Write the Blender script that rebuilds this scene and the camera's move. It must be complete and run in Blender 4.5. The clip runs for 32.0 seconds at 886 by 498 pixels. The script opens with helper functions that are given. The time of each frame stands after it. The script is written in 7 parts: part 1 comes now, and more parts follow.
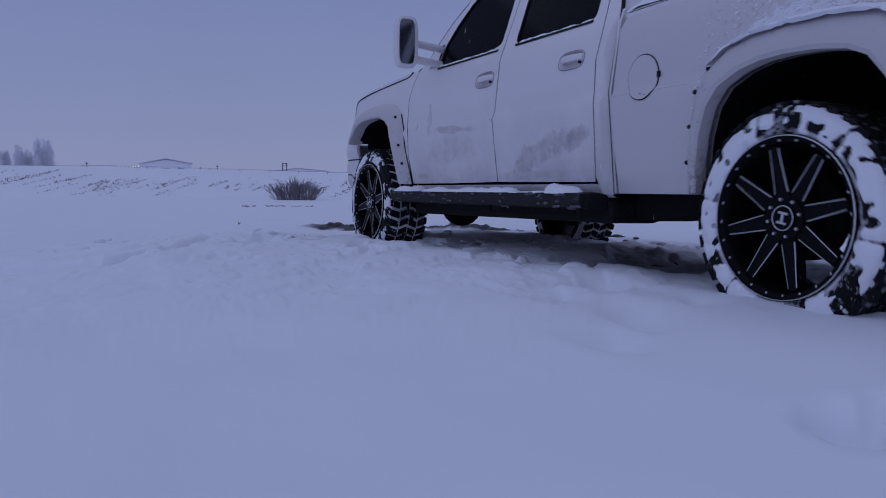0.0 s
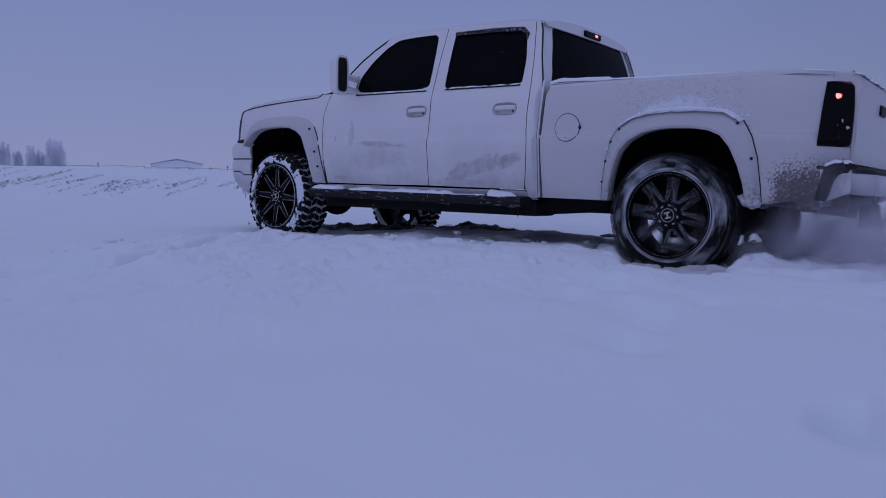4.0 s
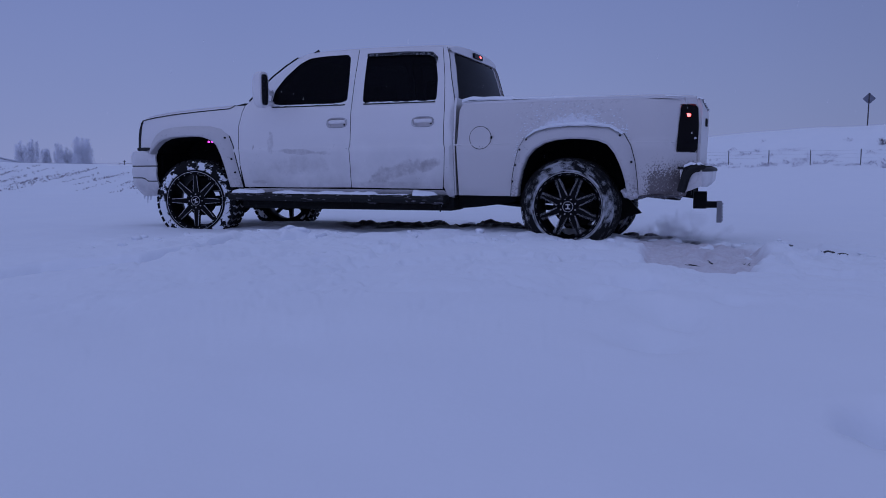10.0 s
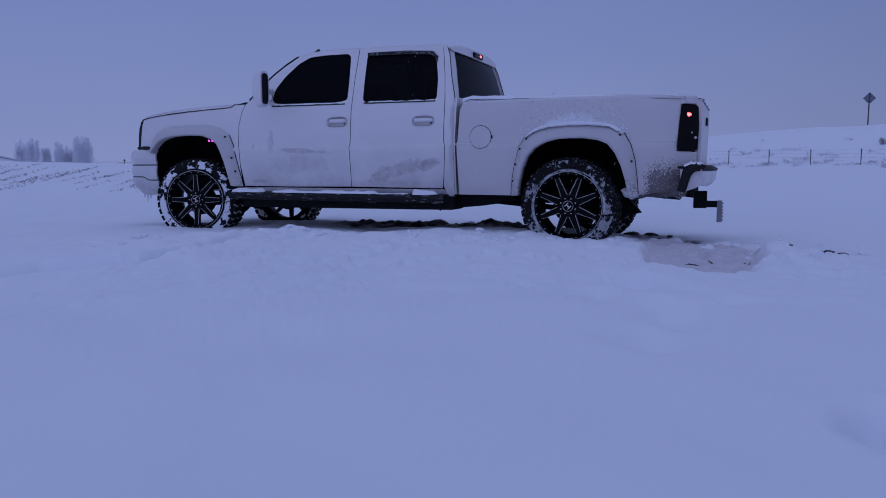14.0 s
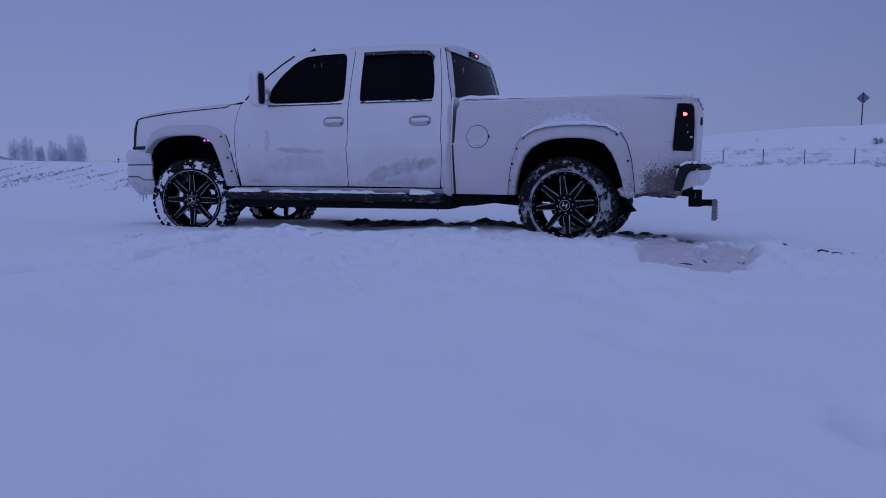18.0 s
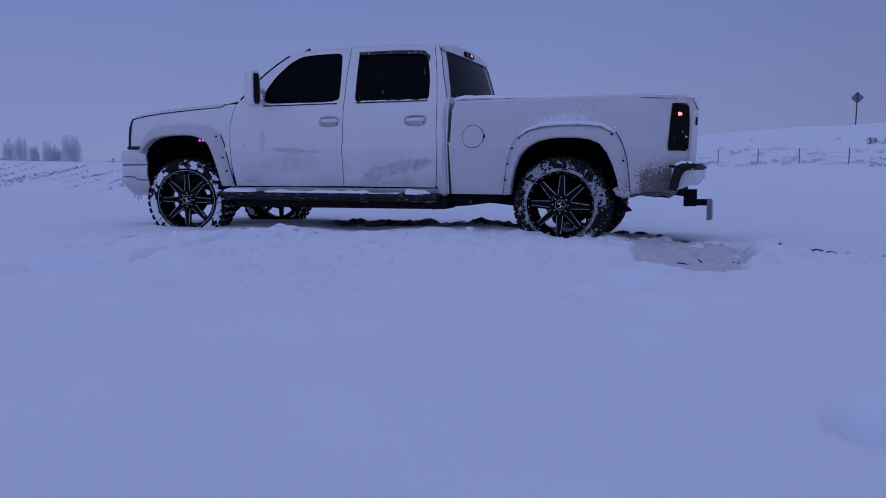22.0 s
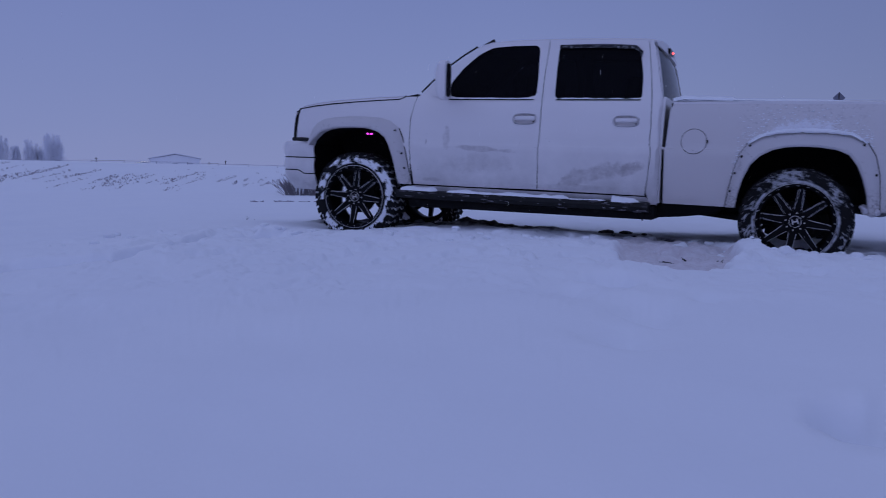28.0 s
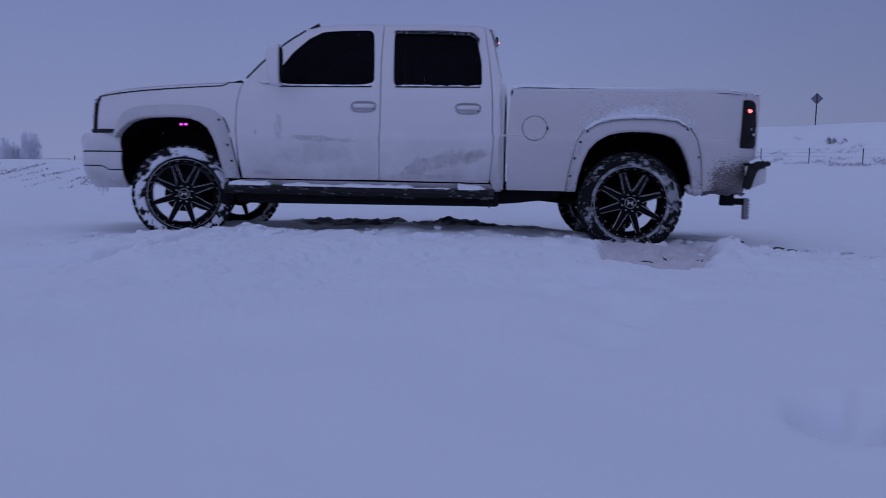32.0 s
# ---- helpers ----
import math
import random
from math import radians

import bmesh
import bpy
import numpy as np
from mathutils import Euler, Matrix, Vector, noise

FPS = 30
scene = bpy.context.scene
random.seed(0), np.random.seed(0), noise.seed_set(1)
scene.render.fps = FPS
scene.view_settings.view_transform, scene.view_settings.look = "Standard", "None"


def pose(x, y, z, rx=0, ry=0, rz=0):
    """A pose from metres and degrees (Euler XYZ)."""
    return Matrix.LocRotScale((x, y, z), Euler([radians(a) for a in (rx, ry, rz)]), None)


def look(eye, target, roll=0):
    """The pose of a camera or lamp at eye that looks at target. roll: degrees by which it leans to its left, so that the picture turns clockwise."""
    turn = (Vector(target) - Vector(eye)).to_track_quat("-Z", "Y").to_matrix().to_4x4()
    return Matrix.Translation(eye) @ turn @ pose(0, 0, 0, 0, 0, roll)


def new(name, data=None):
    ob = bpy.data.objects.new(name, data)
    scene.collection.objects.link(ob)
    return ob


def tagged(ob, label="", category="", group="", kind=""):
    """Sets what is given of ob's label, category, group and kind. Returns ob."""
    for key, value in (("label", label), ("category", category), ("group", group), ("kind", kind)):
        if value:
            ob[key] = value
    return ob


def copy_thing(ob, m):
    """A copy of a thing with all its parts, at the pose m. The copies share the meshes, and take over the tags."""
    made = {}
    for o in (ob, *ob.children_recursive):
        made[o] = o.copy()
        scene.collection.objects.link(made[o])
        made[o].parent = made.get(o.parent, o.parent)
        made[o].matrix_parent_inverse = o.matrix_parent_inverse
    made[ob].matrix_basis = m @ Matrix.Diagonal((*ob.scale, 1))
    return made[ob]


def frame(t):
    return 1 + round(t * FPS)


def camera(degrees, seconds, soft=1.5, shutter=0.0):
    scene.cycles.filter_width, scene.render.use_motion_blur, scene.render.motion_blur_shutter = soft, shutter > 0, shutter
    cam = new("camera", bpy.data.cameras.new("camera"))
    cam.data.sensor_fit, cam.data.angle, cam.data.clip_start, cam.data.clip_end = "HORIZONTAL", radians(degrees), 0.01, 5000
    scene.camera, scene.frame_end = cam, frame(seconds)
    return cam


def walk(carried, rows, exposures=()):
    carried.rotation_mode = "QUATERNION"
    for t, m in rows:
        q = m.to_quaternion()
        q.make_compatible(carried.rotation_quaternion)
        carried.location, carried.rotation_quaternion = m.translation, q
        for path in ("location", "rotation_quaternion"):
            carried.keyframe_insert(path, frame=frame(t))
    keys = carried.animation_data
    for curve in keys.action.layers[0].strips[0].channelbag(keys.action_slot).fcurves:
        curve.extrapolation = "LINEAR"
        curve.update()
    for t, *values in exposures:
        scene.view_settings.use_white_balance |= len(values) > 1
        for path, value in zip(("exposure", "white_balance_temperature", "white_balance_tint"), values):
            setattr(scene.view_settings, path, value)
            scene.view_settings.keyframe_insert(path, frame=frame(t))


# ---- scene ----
# ---------------------------------------------------------------- camera
CAM_Z = 0.735
SKY_STRENGTH, SUN_STRENGTH = 1.0, 0.78
EXPOSURES = ((0, -0.40, 6850, 5), (2.5, -0.40, 6800, 6), (5, -0.38, 6520, 8), (9, -0.41, 6250, 8), (12, -0.43, 6040, 9), (14.5, -0.44, 6090, 9), (17, -0.44, 6190, 9), (19, -0.44, 6000, 10), (24, -0.45, 6000, 10), (28, -0.46, 6190, 10), (30, -0.47, 6400, 9), (32, -0.48, 6520, 8))
cam = camera(57.97, 32.0, 0.95, 0.5)
PATH = (
    (0, pose(0, 0, CAM_Z, 84.639, 0, -2.194) @ pose(0, 0, 0, 0, 0, 0.000)),
    (0.5, pose(0, 0, CAM_Z, 84.624, 0, -2.142) @ pose(0, 0, 0, 0, 0, 0.004)),
    (1, pose(0, 0, CAM_Z, 84.616, 0, -2.092) @ pose(0, 0, 0, 0, 0, 0.005)),
    (1.5, pose(0, 0, CAM_Z, 84.615, 0, -2.026) @ pose(0, 0, 0, 0, 0, 0.005)),
    (2, pose(0, 0, CAM_Z, 84.622, 0, -1.964) @ pose(0, 0, 0, 0, 0, 0.003)),
    (2.5, pose(0, 0, CAM_Z, 84.637, 0, -1.906) @ pose(0, 0, 0, 0, 0, 0.001)),
    (4.5, pose(0, 0, CAM_Z, 84.654, 0, -1.350) @ pose(0, 0, 0, 0, 0, 0.012)),
    (5, pose(0, 0, CAM_Z, 84.642, 0, -1.187) @ pose(0, 0, 0, 0, 0, 0.065)),
    (5.5, pose(0, 0, CAM_Z, 84.626, 0, -1.023) @ pose(0, 0, 0, 0, 0, 0.083)),
    (6, pose(0, 0, CAM_Z, 84.605, 0, -0.840) @ pose(0, 0, 0, 0, 0, 0.062)),
    (6.5, pose(0, 0, CAM_Z, 84.588, 0, -0.643) @ pose(0, 0, 0, 0, 0, 0.034)),
    (7, pose(0, 0, CAM_Z, 84.566, 0, -0.437) @ pose(0, 0, 0, 0, 0, 0.034)),
    (7.5, pose(0, 0, CAM_Z, 84.551, 0, -0.278) @ pose(0, 0, 0, 0, 0, 0.045)),
    (8, pose(0, 0, CAM_Z, 84.530, 0, -0.148) @ pose(0, 0, 0, 0, 0, 0.043)),
    (8.5, pose(0, 0, CAM_Z, 84.504, 0, -0.068) @ pose(0, 0, 0, 0, 0, 0.033)),
    (9, pose(0, 0, CAM_Z, 84.493, 0, -0.004) @ pose(0, 0, 0, 0, 0, 0.015)),
    (9.5, pose(0, 0, CAM_Z, 84.492, 0, 0.042) @ pose(0, 0, 0, 0, 0, 0.019)),
    (10, pose(0, 0, CAM_Z, 84.498, 0, 0.087) @ pose(0, 0, 0, 0, 0, 0.032)),
    (10.5, pose(0, 0, CAM_Z, 84.488, 0, 0.119) @ pose(0, 0, 0, 0, 0, 0.053)),
    (11, pose(0, 0, CAM_Z, 84.479, 0, 0.135) @ pose(0, 0, 0, 0, 0, 0.074)),
    (11.5, pose(0, 0, CAM_Z, 84.479, 0, 0.135) @ pose(0, 0, 0, 0, 0, 0.074)),
    (12, pose(0, 0, CAM_Z, 84.479, 0, 0.135) @ pose(0, 0, 0, 0, 0, 0.074)),
    (12.5, pose(0, 0, CAM_Z, 84.474, 0, 0.136) @ pose(0, 0, 0, 0, 0, 0.061)),
    (13, pose(0, 0, CAM_Z, 84.468, 0, 0.132) @ pose(0, 0, 0, 0, 0, 0.051)),
    (13.5, pose(0, 0, CAM_Z, 84.458, 0, 0.112) @ pose(0, 0, 0, 0, 0, 0.073)),
    (14, pose(0, 0, CAM_Z, 84.442, 0, 0.093) @ pose(0, 0, 0, 0, 0, 0.087)),
    (14.5, pose(0, 0, CAM_Z, 84.417, 0, 0.081) @ pose(0, 0, 0, 0, 0, 0.076)),
    (16.5, pose(0, 0, CAM_Z, 84.417, 0, -0.107) @ pose(0, 0, 0, 0, 0, 0.078)),
    (17, pose(0, 0, CAM_Z, 84.397, 0, -0.172) @ pose(0, 0, 0, 0, 0, 0.119)),
    (17.5, pose(0, 0, CAM_Z, 84.388, 0, -0.230) @ pose(0, 0, 0, 0, 0, 0.139)),
    (18, pose(0, 0, CAM_Z, 84.389, 0, -0.270) @ pose(0, 0, 0, 0, 0, 0.135)),
    (18.5, pose(0, 0, CAM_Z, 84.390, 0, -0.310) @ pose(0, 0, 0, 0, 0, 0.132)),
    (19, pose(0, 0, CAM_Z, 84.390, 0, -0.344) @ pose(0, 0, 0, 0, 0, 0.132)),
    (19.5, pose(0, 0, CAM_Z, 84.384, 0, -0.377) @ pose(0, 0, 0, 0, 0, 0.125)),
    (20, pose(0, 0, CAM_Z, 84.379, 0, -0.411) @ pose(0, 0, 0, 0, 0, 0.117)),
    (20.5, pose(0, 0, CAM_Z, 84.375, 0, -0.445) @ pose(0, 0, 0, 0, 0, 0.102)),
    (21, pose(0, 0, CAM_Z, 84.376, 0, -0.491) @ pose(0, 0, 0, 0, 0, 0.098)),
    (21.5, pose(0, 0, CAM_Z, 84.377, 0, -0.537) @ pose(0, 0, 0, 0, 0, 0.094)),
    (22, pose(0, 0, CAM_Z, 84.377, 0, -0.588) @ pose(0, 0, 0, 0, 0, 0.094)),
    (22.5, pose(0, 0, CAM_Z, 84.377, 0, -0.639) @ pose(0, 0, 0, 0, 0, 0.094)),
    (23, pose(0, 0, CAM_Z, 84.377, 0, -0.685) @ pose(0, 0, 0, 0, 0, 0.095)),
    (23.5, pose(0, 0, CAM_Z, 84.376, 0, -0.725) @ pose(0, 0, 0, 0, 0, 0.098)),
    (24, pose(0, 0, CAM_Z, 84.376, 0, -0.764) @ pose(0, 0, 0, 0, 0, 0.098)),
    (24.5, pose(0, 0, CAM_Z, 84.375, 0, -0.809) @ pose(0, 0, 0, 0, 0, 0.092)),
    (26.5, pose(0, 0, CAM_Z, 84.360, 0, -1.124) @ pose(0, 0, 0, 0, 0, 0.123)),
    (27, pose(0, 0, CAM_Z, 84.348, 0, -1.306) @ pose(0, 0, 0, 0, 0, 0.114)),
    (27.5, pose(0, 0, CAM_Z, 84.341, 0, -1.476) @ pose(0, 0, 0, 0, 0, 0.116)),
    (28, pose(0, 0, CAM_Z, 84.332, 0, -1.631) @ pose(0, 0, 0, 0, 0, 0.117)),
    (28.5, pose(0, 0, CAM_Z, 84.328, 0, -1.803) @ pose(0, 0, 0, 0, 0, 0.106)),
    (29, pose(0, 0, CAM_Z, 84.313, 0, -2.006) @ pose(0, 0, 0, 0, 0, 0.090)),
    (29.5, pose(0, 0, CAM_Z, 84.299, 0, -2.220) @ pose(0, 0, 0, 0, 0, 0.099)),
    (30, pose(0, 0, CAM_Z, 84.289, 0, -2.366) @ pose(0, 0, 0, 0, 0, 0.119)),
    (30.5, pose(0, 0, CAM_Z, 84.290, 0, -2.481) @ pose(0, 0, 0, 0, 0, 0.142)),
    (31, pose(0, 0, CAM_Z, 84.295, 0, -2.598) @ pose(0, 0, 0, 0, 0, 0.149)),
    (31.5, pose(0, 0, CAM_Z, 84.293, 0, -2.762) @ pose(0, 0, 0, 0, 0, 0.174)),
    (32, pose(0, 0, CAM_Z, 84.289, 0, -2.922) @ pose(0, 0, 0, 0, 0, 0.230)),
)
walk(cam, PATH, exposures=EXPOSURES)

# ---------------------------------------------------------------- world and light
world = bpy.data.worlds.new("overcast_dusk")
scene.world = world
world.use_nodes = True
wn, wl = world.node_tree.nodes, world.node_tree.links
sky = wn.new("ShaderNodeTexSky")
sky.sky_type, sky.sun_disc = "NISHITA", False
sky.sun_elevation, sky.sun_rotation = radians(12), radians(200)
wcoord = wn.new("ShaderNodeTexCoord")
wsep = wn.new("ShaderNodeSeparateXYZ")
wl.new(wcoord.outputs["Generated"], wsep.inputs[0])
wramp = wn.new("ShaderNodeValToRGB")
wramp.color_ramp.elements[0].position, wramp.color_ramp.elements[0].color = 0.0, (0.305, 0.350, 0.650, 1)
wramp.color_ramp.elements[1].position, wramp.color_ramp.elements[1].color = 1.0, (0.200, 0.238, 0.430, 1)
for at, colour in ((0.05, (0.275, 0.323, 0.630, 1)), (0.20, (0.232, 0.282, 0.590, 1)), (0.50, (0.170, 0.205, 0.400, 1))):
    wramp.color_ramp.elements.new(at).color = colour
wl.new(wsep.outputs[2], wramp.inputs[0])
wnoise = wn.new("ShaderNodeTexNoise")
wnoise.inputs["Scale"].default_value, wnoise.inputs["Detail"].default_value = 2.2, 3
wl.new(wcoord.outputs["Generated"], wnoise.inputs["Vector"])
wmap = wn.new("ShaderNodeMapRange")
wmap.inputs["To Min"].default_value, wmap.inputs["To Max"].default_value = 0.93, 1.07
wl.new(wnoise.outputs[0], wmap.inputs[0])
wside = wn.new("ShaderNodeMapRange")          # sky dimmed to the right, standing in for lens falloff
wside.interpolation_type = "SMOOTHSTEP"
for k, value in enumerate((0.05, 0.60, 1.0, 0.82), 1):
    wside.inputs[k].default_value = value
wl.new(wsep.outputs[0], wside.inputs[0])
wback = wn.new("ShaderNodeMapRange")          # and raised behind the eye, an added unseen fill for the near side
wback.interpolation_type = "SMOOTHSTEP"
for k, value in enumerate((0.45, -0.55, 1.0, 1.50), 1):
    wback.inputs[k].default_value = value
wl.new(wsep.outputs[1], wback.inputs[0])
wboth, wsum = wn.new("ShaderNodeMath"), wn.new("ShaderNodeMath")
wboth.operation = wsum.operation = "MULTIPLY"
wl.new(wmap.outputs[0], wsum.inputs[0])
wl.new(wback.outputs[0], wsum.inputs[1])
wl.new(wsum.outputs[0], wboth.inputs[0])
wl.new(wside.outputs[0], wboth.inputs[1])
wcloud = wn.new("ShaderNodeVectorMath")
wcloud.operation = "SCALE"
wl.new(wramp.outputs[0], wcloud.inputs[0])
wl.new(wboth.outputs[0], wcloud.inputs["Scale"])
wmix = wn.new("ShaderNodeMix")
wmix.data_type = "RGBA"
wmix.inputs[0].default_value = 0.995          # thick cloud over the clear sky
wl.new(sky.outputs[0], wmix.inputs["A"])
wl.new(wcloud.outputs[0], wmix.inputs["B"])
wl.new(wmix.outputs["Result"], wn["Background"].inputs[0])
wn["Background"].inputs[1].default_value = SKY_STRENGTH

scene.cycles.transparent_max_bounces = 128      # many thin veils of airborne snow lie behind one another
sun = new("sun", bpy.data.lights.new("sun", "SUN"))
sun.data.energy, sun.data.angle, sun.data.color = SUN_STRENGTH, radians(110), (0.52, 0.575, 0.94)
sun.matrix_world = look((-1, 8, 20), (0, 6, 0))


# ---------------------------------------------------------------- materials
def material(name, colour, rough=0.5, metal=0.0, **extra):
    m = bpy.data.materials.new(name)
    m.use_nodes = True
    b = m.node_tree.nodes["Principled BSDF"]
    b.inputs["Base Color"].default_value = (*colour, 1)
    b.inputs["Roughness"].default_value, b.inputs["Metallic"].default_value = rough, metal
    for key, value in extra.items():
        b.inputs[key.replace("_", " ")].default_value = value
    return m


def noise_node(m, scale, detail=4, rough=0.55, space="Object"):
    n, l = m.node_tree.nodes, m.node_tree.links
    c = n.new("ShaderNodeTexCoord")
    t = n.new("ShaderNodeTexNoise")
    t.inputs["Scale"].default_value, t.inputs["Detail"].default_value, t.inputs["Roughness"].default_value = scale, detail, rough
    l.new(c.outputs[space], t.inputs["Vector"])
    return t.outputs[0]


def remap(m, src, a, b, lo=0.0, hi=1.0):
    n, l = m.node_tree.nodes, m.node_tree.links
    r = n.new("ShaderNodeMapRange")
    r.inputs[1].default_value, r.inputs[2].default_value = a, b
    r.inputs[3].default_value, r.inputs[4].default_value = lo, hi
    l.new(src, r.inputs[0])
    return r.outputs[0]


def calc(m, op, a, b):
    n, l = m.node_tree.nodes, m.node_tree.links
    r = n.new("ShaderNodeMath")
    r.operation, r.use_clamp = op, True
    for k, v in enumerate((a, b)):
        if isinstance(v, (int, float)):
            r.inputs[k].default_value = v
        else:
            l.new(v, r.inputs[k])
    return r.outputs[0]


def over(m, mask, colour, rough=None):
    """Lay a second colour (and roughness) over the material where the mask is 1."""
    n, l = m.node_tree.nodes, m.node_tree.links
    b = n["Principled BSDF"]
    for socket, value in (("Base Color", (*colour, 1)), ("Roughness", rough)):
        if value is None:
            continue
        mix = n.new("ShaderNodeMix")
        if socket == "Base Color":
            mix.data_type = "RGBA"
        ins = [s for s in mix.inputs if s.name in ("A", "B") and s.type == ("RGBA" if socket == "Base Color" else "VALUE")]
        out = [s for s in mix.outputs if s.type == ("RGBA" if socket == "Base Color" else "VALUE")][0]
        if b.inputs[socket].is_linked:
            l.new(b.inputs[socket].links[0].from_socket, ins[0])
        else:
            ins[0].default_value = b.inputs[socket].default_value
        ins[1].default_value = value
        l.new(mask, mix.inputs[0])
        l.new(out, b.inputs[socket])


def bump(m, src, strength, distance):
    n, l = m.node_tree.nodes, m.node_tree.links
    b = n["Principled BSDF"]
    k = n.new("ShaderNodeBump")
    k.inputs["Strength"].default_value, k.inputs["Distance"].default_value = strength, distance
    l.new(src, k.inputs["Height"])
    if b.inputs["Normal"].is_linked:
        l.new(b.inputs["Normal"].links[0].from_socket, k.inputs["Normal"])
    l.new(k.outputs[0], b.inputs["Normal"])


def axis(m, k, space="Object"):
    n, l = m.node_tree.nodes, m.node_tree.links
    c, s = n.new("ShaderNodeTexCoord"), n.new("ShaderNodeSeparateXYZ")
    l.new(c.outputs[space], s.inputs[0])
    return s.outputs[k]


def attribute(m, name):
    a = m.node_tree.nodes.new("ShaderNodeAttribute")
    a.attribute_name = name
    return a.outputs["Fac"]


def blot(m, cx, cz, rx, rz, tilt):
    """Mask of one smeared stain on the body's side: a ragged oval about (cx, cz)."""
    n, l = m.node_tree.nodes, m.node_tree.links
    c, mp, d, r = n.new("ShaderNodeTexCoord"), n.new("ShaderNodeMapping"), n.new("ShaderNodeVectorMath"), n.new("ShaderNodeMath")
    mp.vector_type, d.operation, r.operation = "TEXTURE", "LENGTH", "MULTIPLY_ADD"
    mp.inputs["Location"].default_value, mp.inputs["Rotation"].default_value, mp.inputs["Scale"].default_value = (cx, 0, cz), (0, radians(tilt), 0), (rx, 20, rz)
    l.new(c.outputs["Object"], mp.inputs[0])
    l.new(mp.outputs[0], d.inputs[0])
    l.new(noise_node(m, 7.0, 6, 0.66), r.inputs[0])
    r.inputs[1].default_value = 2.2
    l.new(d.outputs["Value"], r.inputs[2])
    return remap(m, r.outputs[0], 2.05, 1.70)


SNOW = material("snow", (0.83, 0.85, 0.90), 0.75, IOR=1.15, **{"Sheen Weight": 0.3, "Sheen Roughness": 0.45})
over(SNOW, remap(SNOW, noise_node(SNOW, 0.9, 3), 0.35, 0.75, 0, 0.35), (0.76, 0.79, 0.87))
bump(SNOW, noise_node(SNOW, 60, 4, 0.6), 0.12, 0.008)
bump(SNOW, noise_node(SNOW, 6.0, 4, 0.5), 0.15, 0.03)
bump(SNOW, noise_node(SNOW, 1.3, 3, 0.5), 0.25, 0.10)
soil_mask = calc(SNOW, "MULTIPLY", attribute(SNOW, "soil"), remap(SNOW, noise_node(SNOW, 11, 6, 0.7), 0.24, 0.34))
slush_mask = calc(SNOW, "MULTIPLY", attribute(SNOW, "slush"), remap(SNOW, noise_node(SNOW, 16, 6, 0.7), 0.35, 0.65, 0.55, 1.0))
over(SNOW, slush_mask, (0.53, 0.47, 0.50), 0.85)
over(SNOW, soil_mask, (0.040, 0.036, 0.042), 0.95)

CAKED = material("caked_snow", (0.82, 0.84, 0.89), 0.8)
bump(CAKED, noise_node(CAKED, 30, 4, 0.6), 0.5, 0.015)

GRIME = material("dirty_ice", (0.07, 0.065, 0.075), 0.7)
over(GRIME, remap(GRIME, noise_node(GRIME, 35, 4, 0.6), 0.52, 0.66), (0.30, 0.30, 0.34), 0.8)
SLUSH = material("grey_slush", (0.46, 0.43, 0.46), 0.85)
over(SLUSH, remap(SLUSH, noise_node(SLUSH, 30, 5, 0.65), 0.45, 0.65), (0.70, 0.70, 0.75), 0.85)
bump(SLUSH, noise_node(SLUSH, 40, 4, 0.6), 0.5, 0.01)

PAINT = material("white_paint", (0.745, 0.72, 0.735), 0.38, Coat_Weight=0.4, Coat_Roughness=0.2)
over(PAINT, remap(PAINT, noise_node(PAINT, 1.6, 4), 0.45, 0.75, 0, 0.22), (0.62, 0.58, 0.59), 0.55)
# a thin film of road salt low on the body, then smeared patches, fine specks and a dark hem
film = calc(PAINT, "MULTIPLY", remap(PAINT, axis(PAINT, 2), 1.10, 0.70, 0, 0.55), remap(PAINT, noise_node(PAINT, 2.2, 5, 0.6), 0.35, 0.60))
over(PAINT, film, (0.47, 0.46, 0.48), 0.7)
for cx, cz, rx, rz, tilt, share in ((1.60, 0.745, 0.34, 0.085, 14, 0.62), (1.30, 0.800, 0.13, 0.060, 20, 0.60), (2.62, 0.930, 0.30, 0.026, -3, 0.55), (2.66, 0.80, 0.36, 0.10, 4, 0.28),
                                    (2.96, 1.020, 0.040, 0.100, 0, 0.50), (3.10, 0.640, 0.14, 0.030, 0, 0.55), (3.16, 0.985, 0.010, 0.030, 0, 0.85), (1.75, 0.62, 0.42, 0.035, 0, 0.40)):
    patch = calc(PAINT, "MULTIPLY", blot(PAINT, cx, cz, rx, rz, tilt), remap(PAINT, noise_node(PAINT, 13, 6, 0.72), 0.36, 0.60, 0.25 * share, share))
    over(PAINT, patch, (0.34, 0.31, 0.33), 0.8)
speck = calc(PAINT, "MULTIPLY", remap(PAINT, noise_node(PAINT, 55, 4, 0.7), 0.665, 0.70, 0, 0.75), remap(PAINT, noise_node(PAINT, 3.3, 3), 0.46, 0.56))
over(PAINT, calc(PAINT, "MULTIPLY", speck, remap(PAINT, axis(PAINT, 2), 1.40, 1.05)), (0.16, 0.15, 0.17), 0.8)
salt = calc(PAINT, "MULTIPLY", remap(PAINT, axis(PAINT, 2), 0.70, 0.56, 0, 0.5), remap(PAINT, noise_node(PAINT, 14, 4), 0.3, 0.65))
over(PAINT, salt, (0.36, 0.34, 0.37), 0.8)

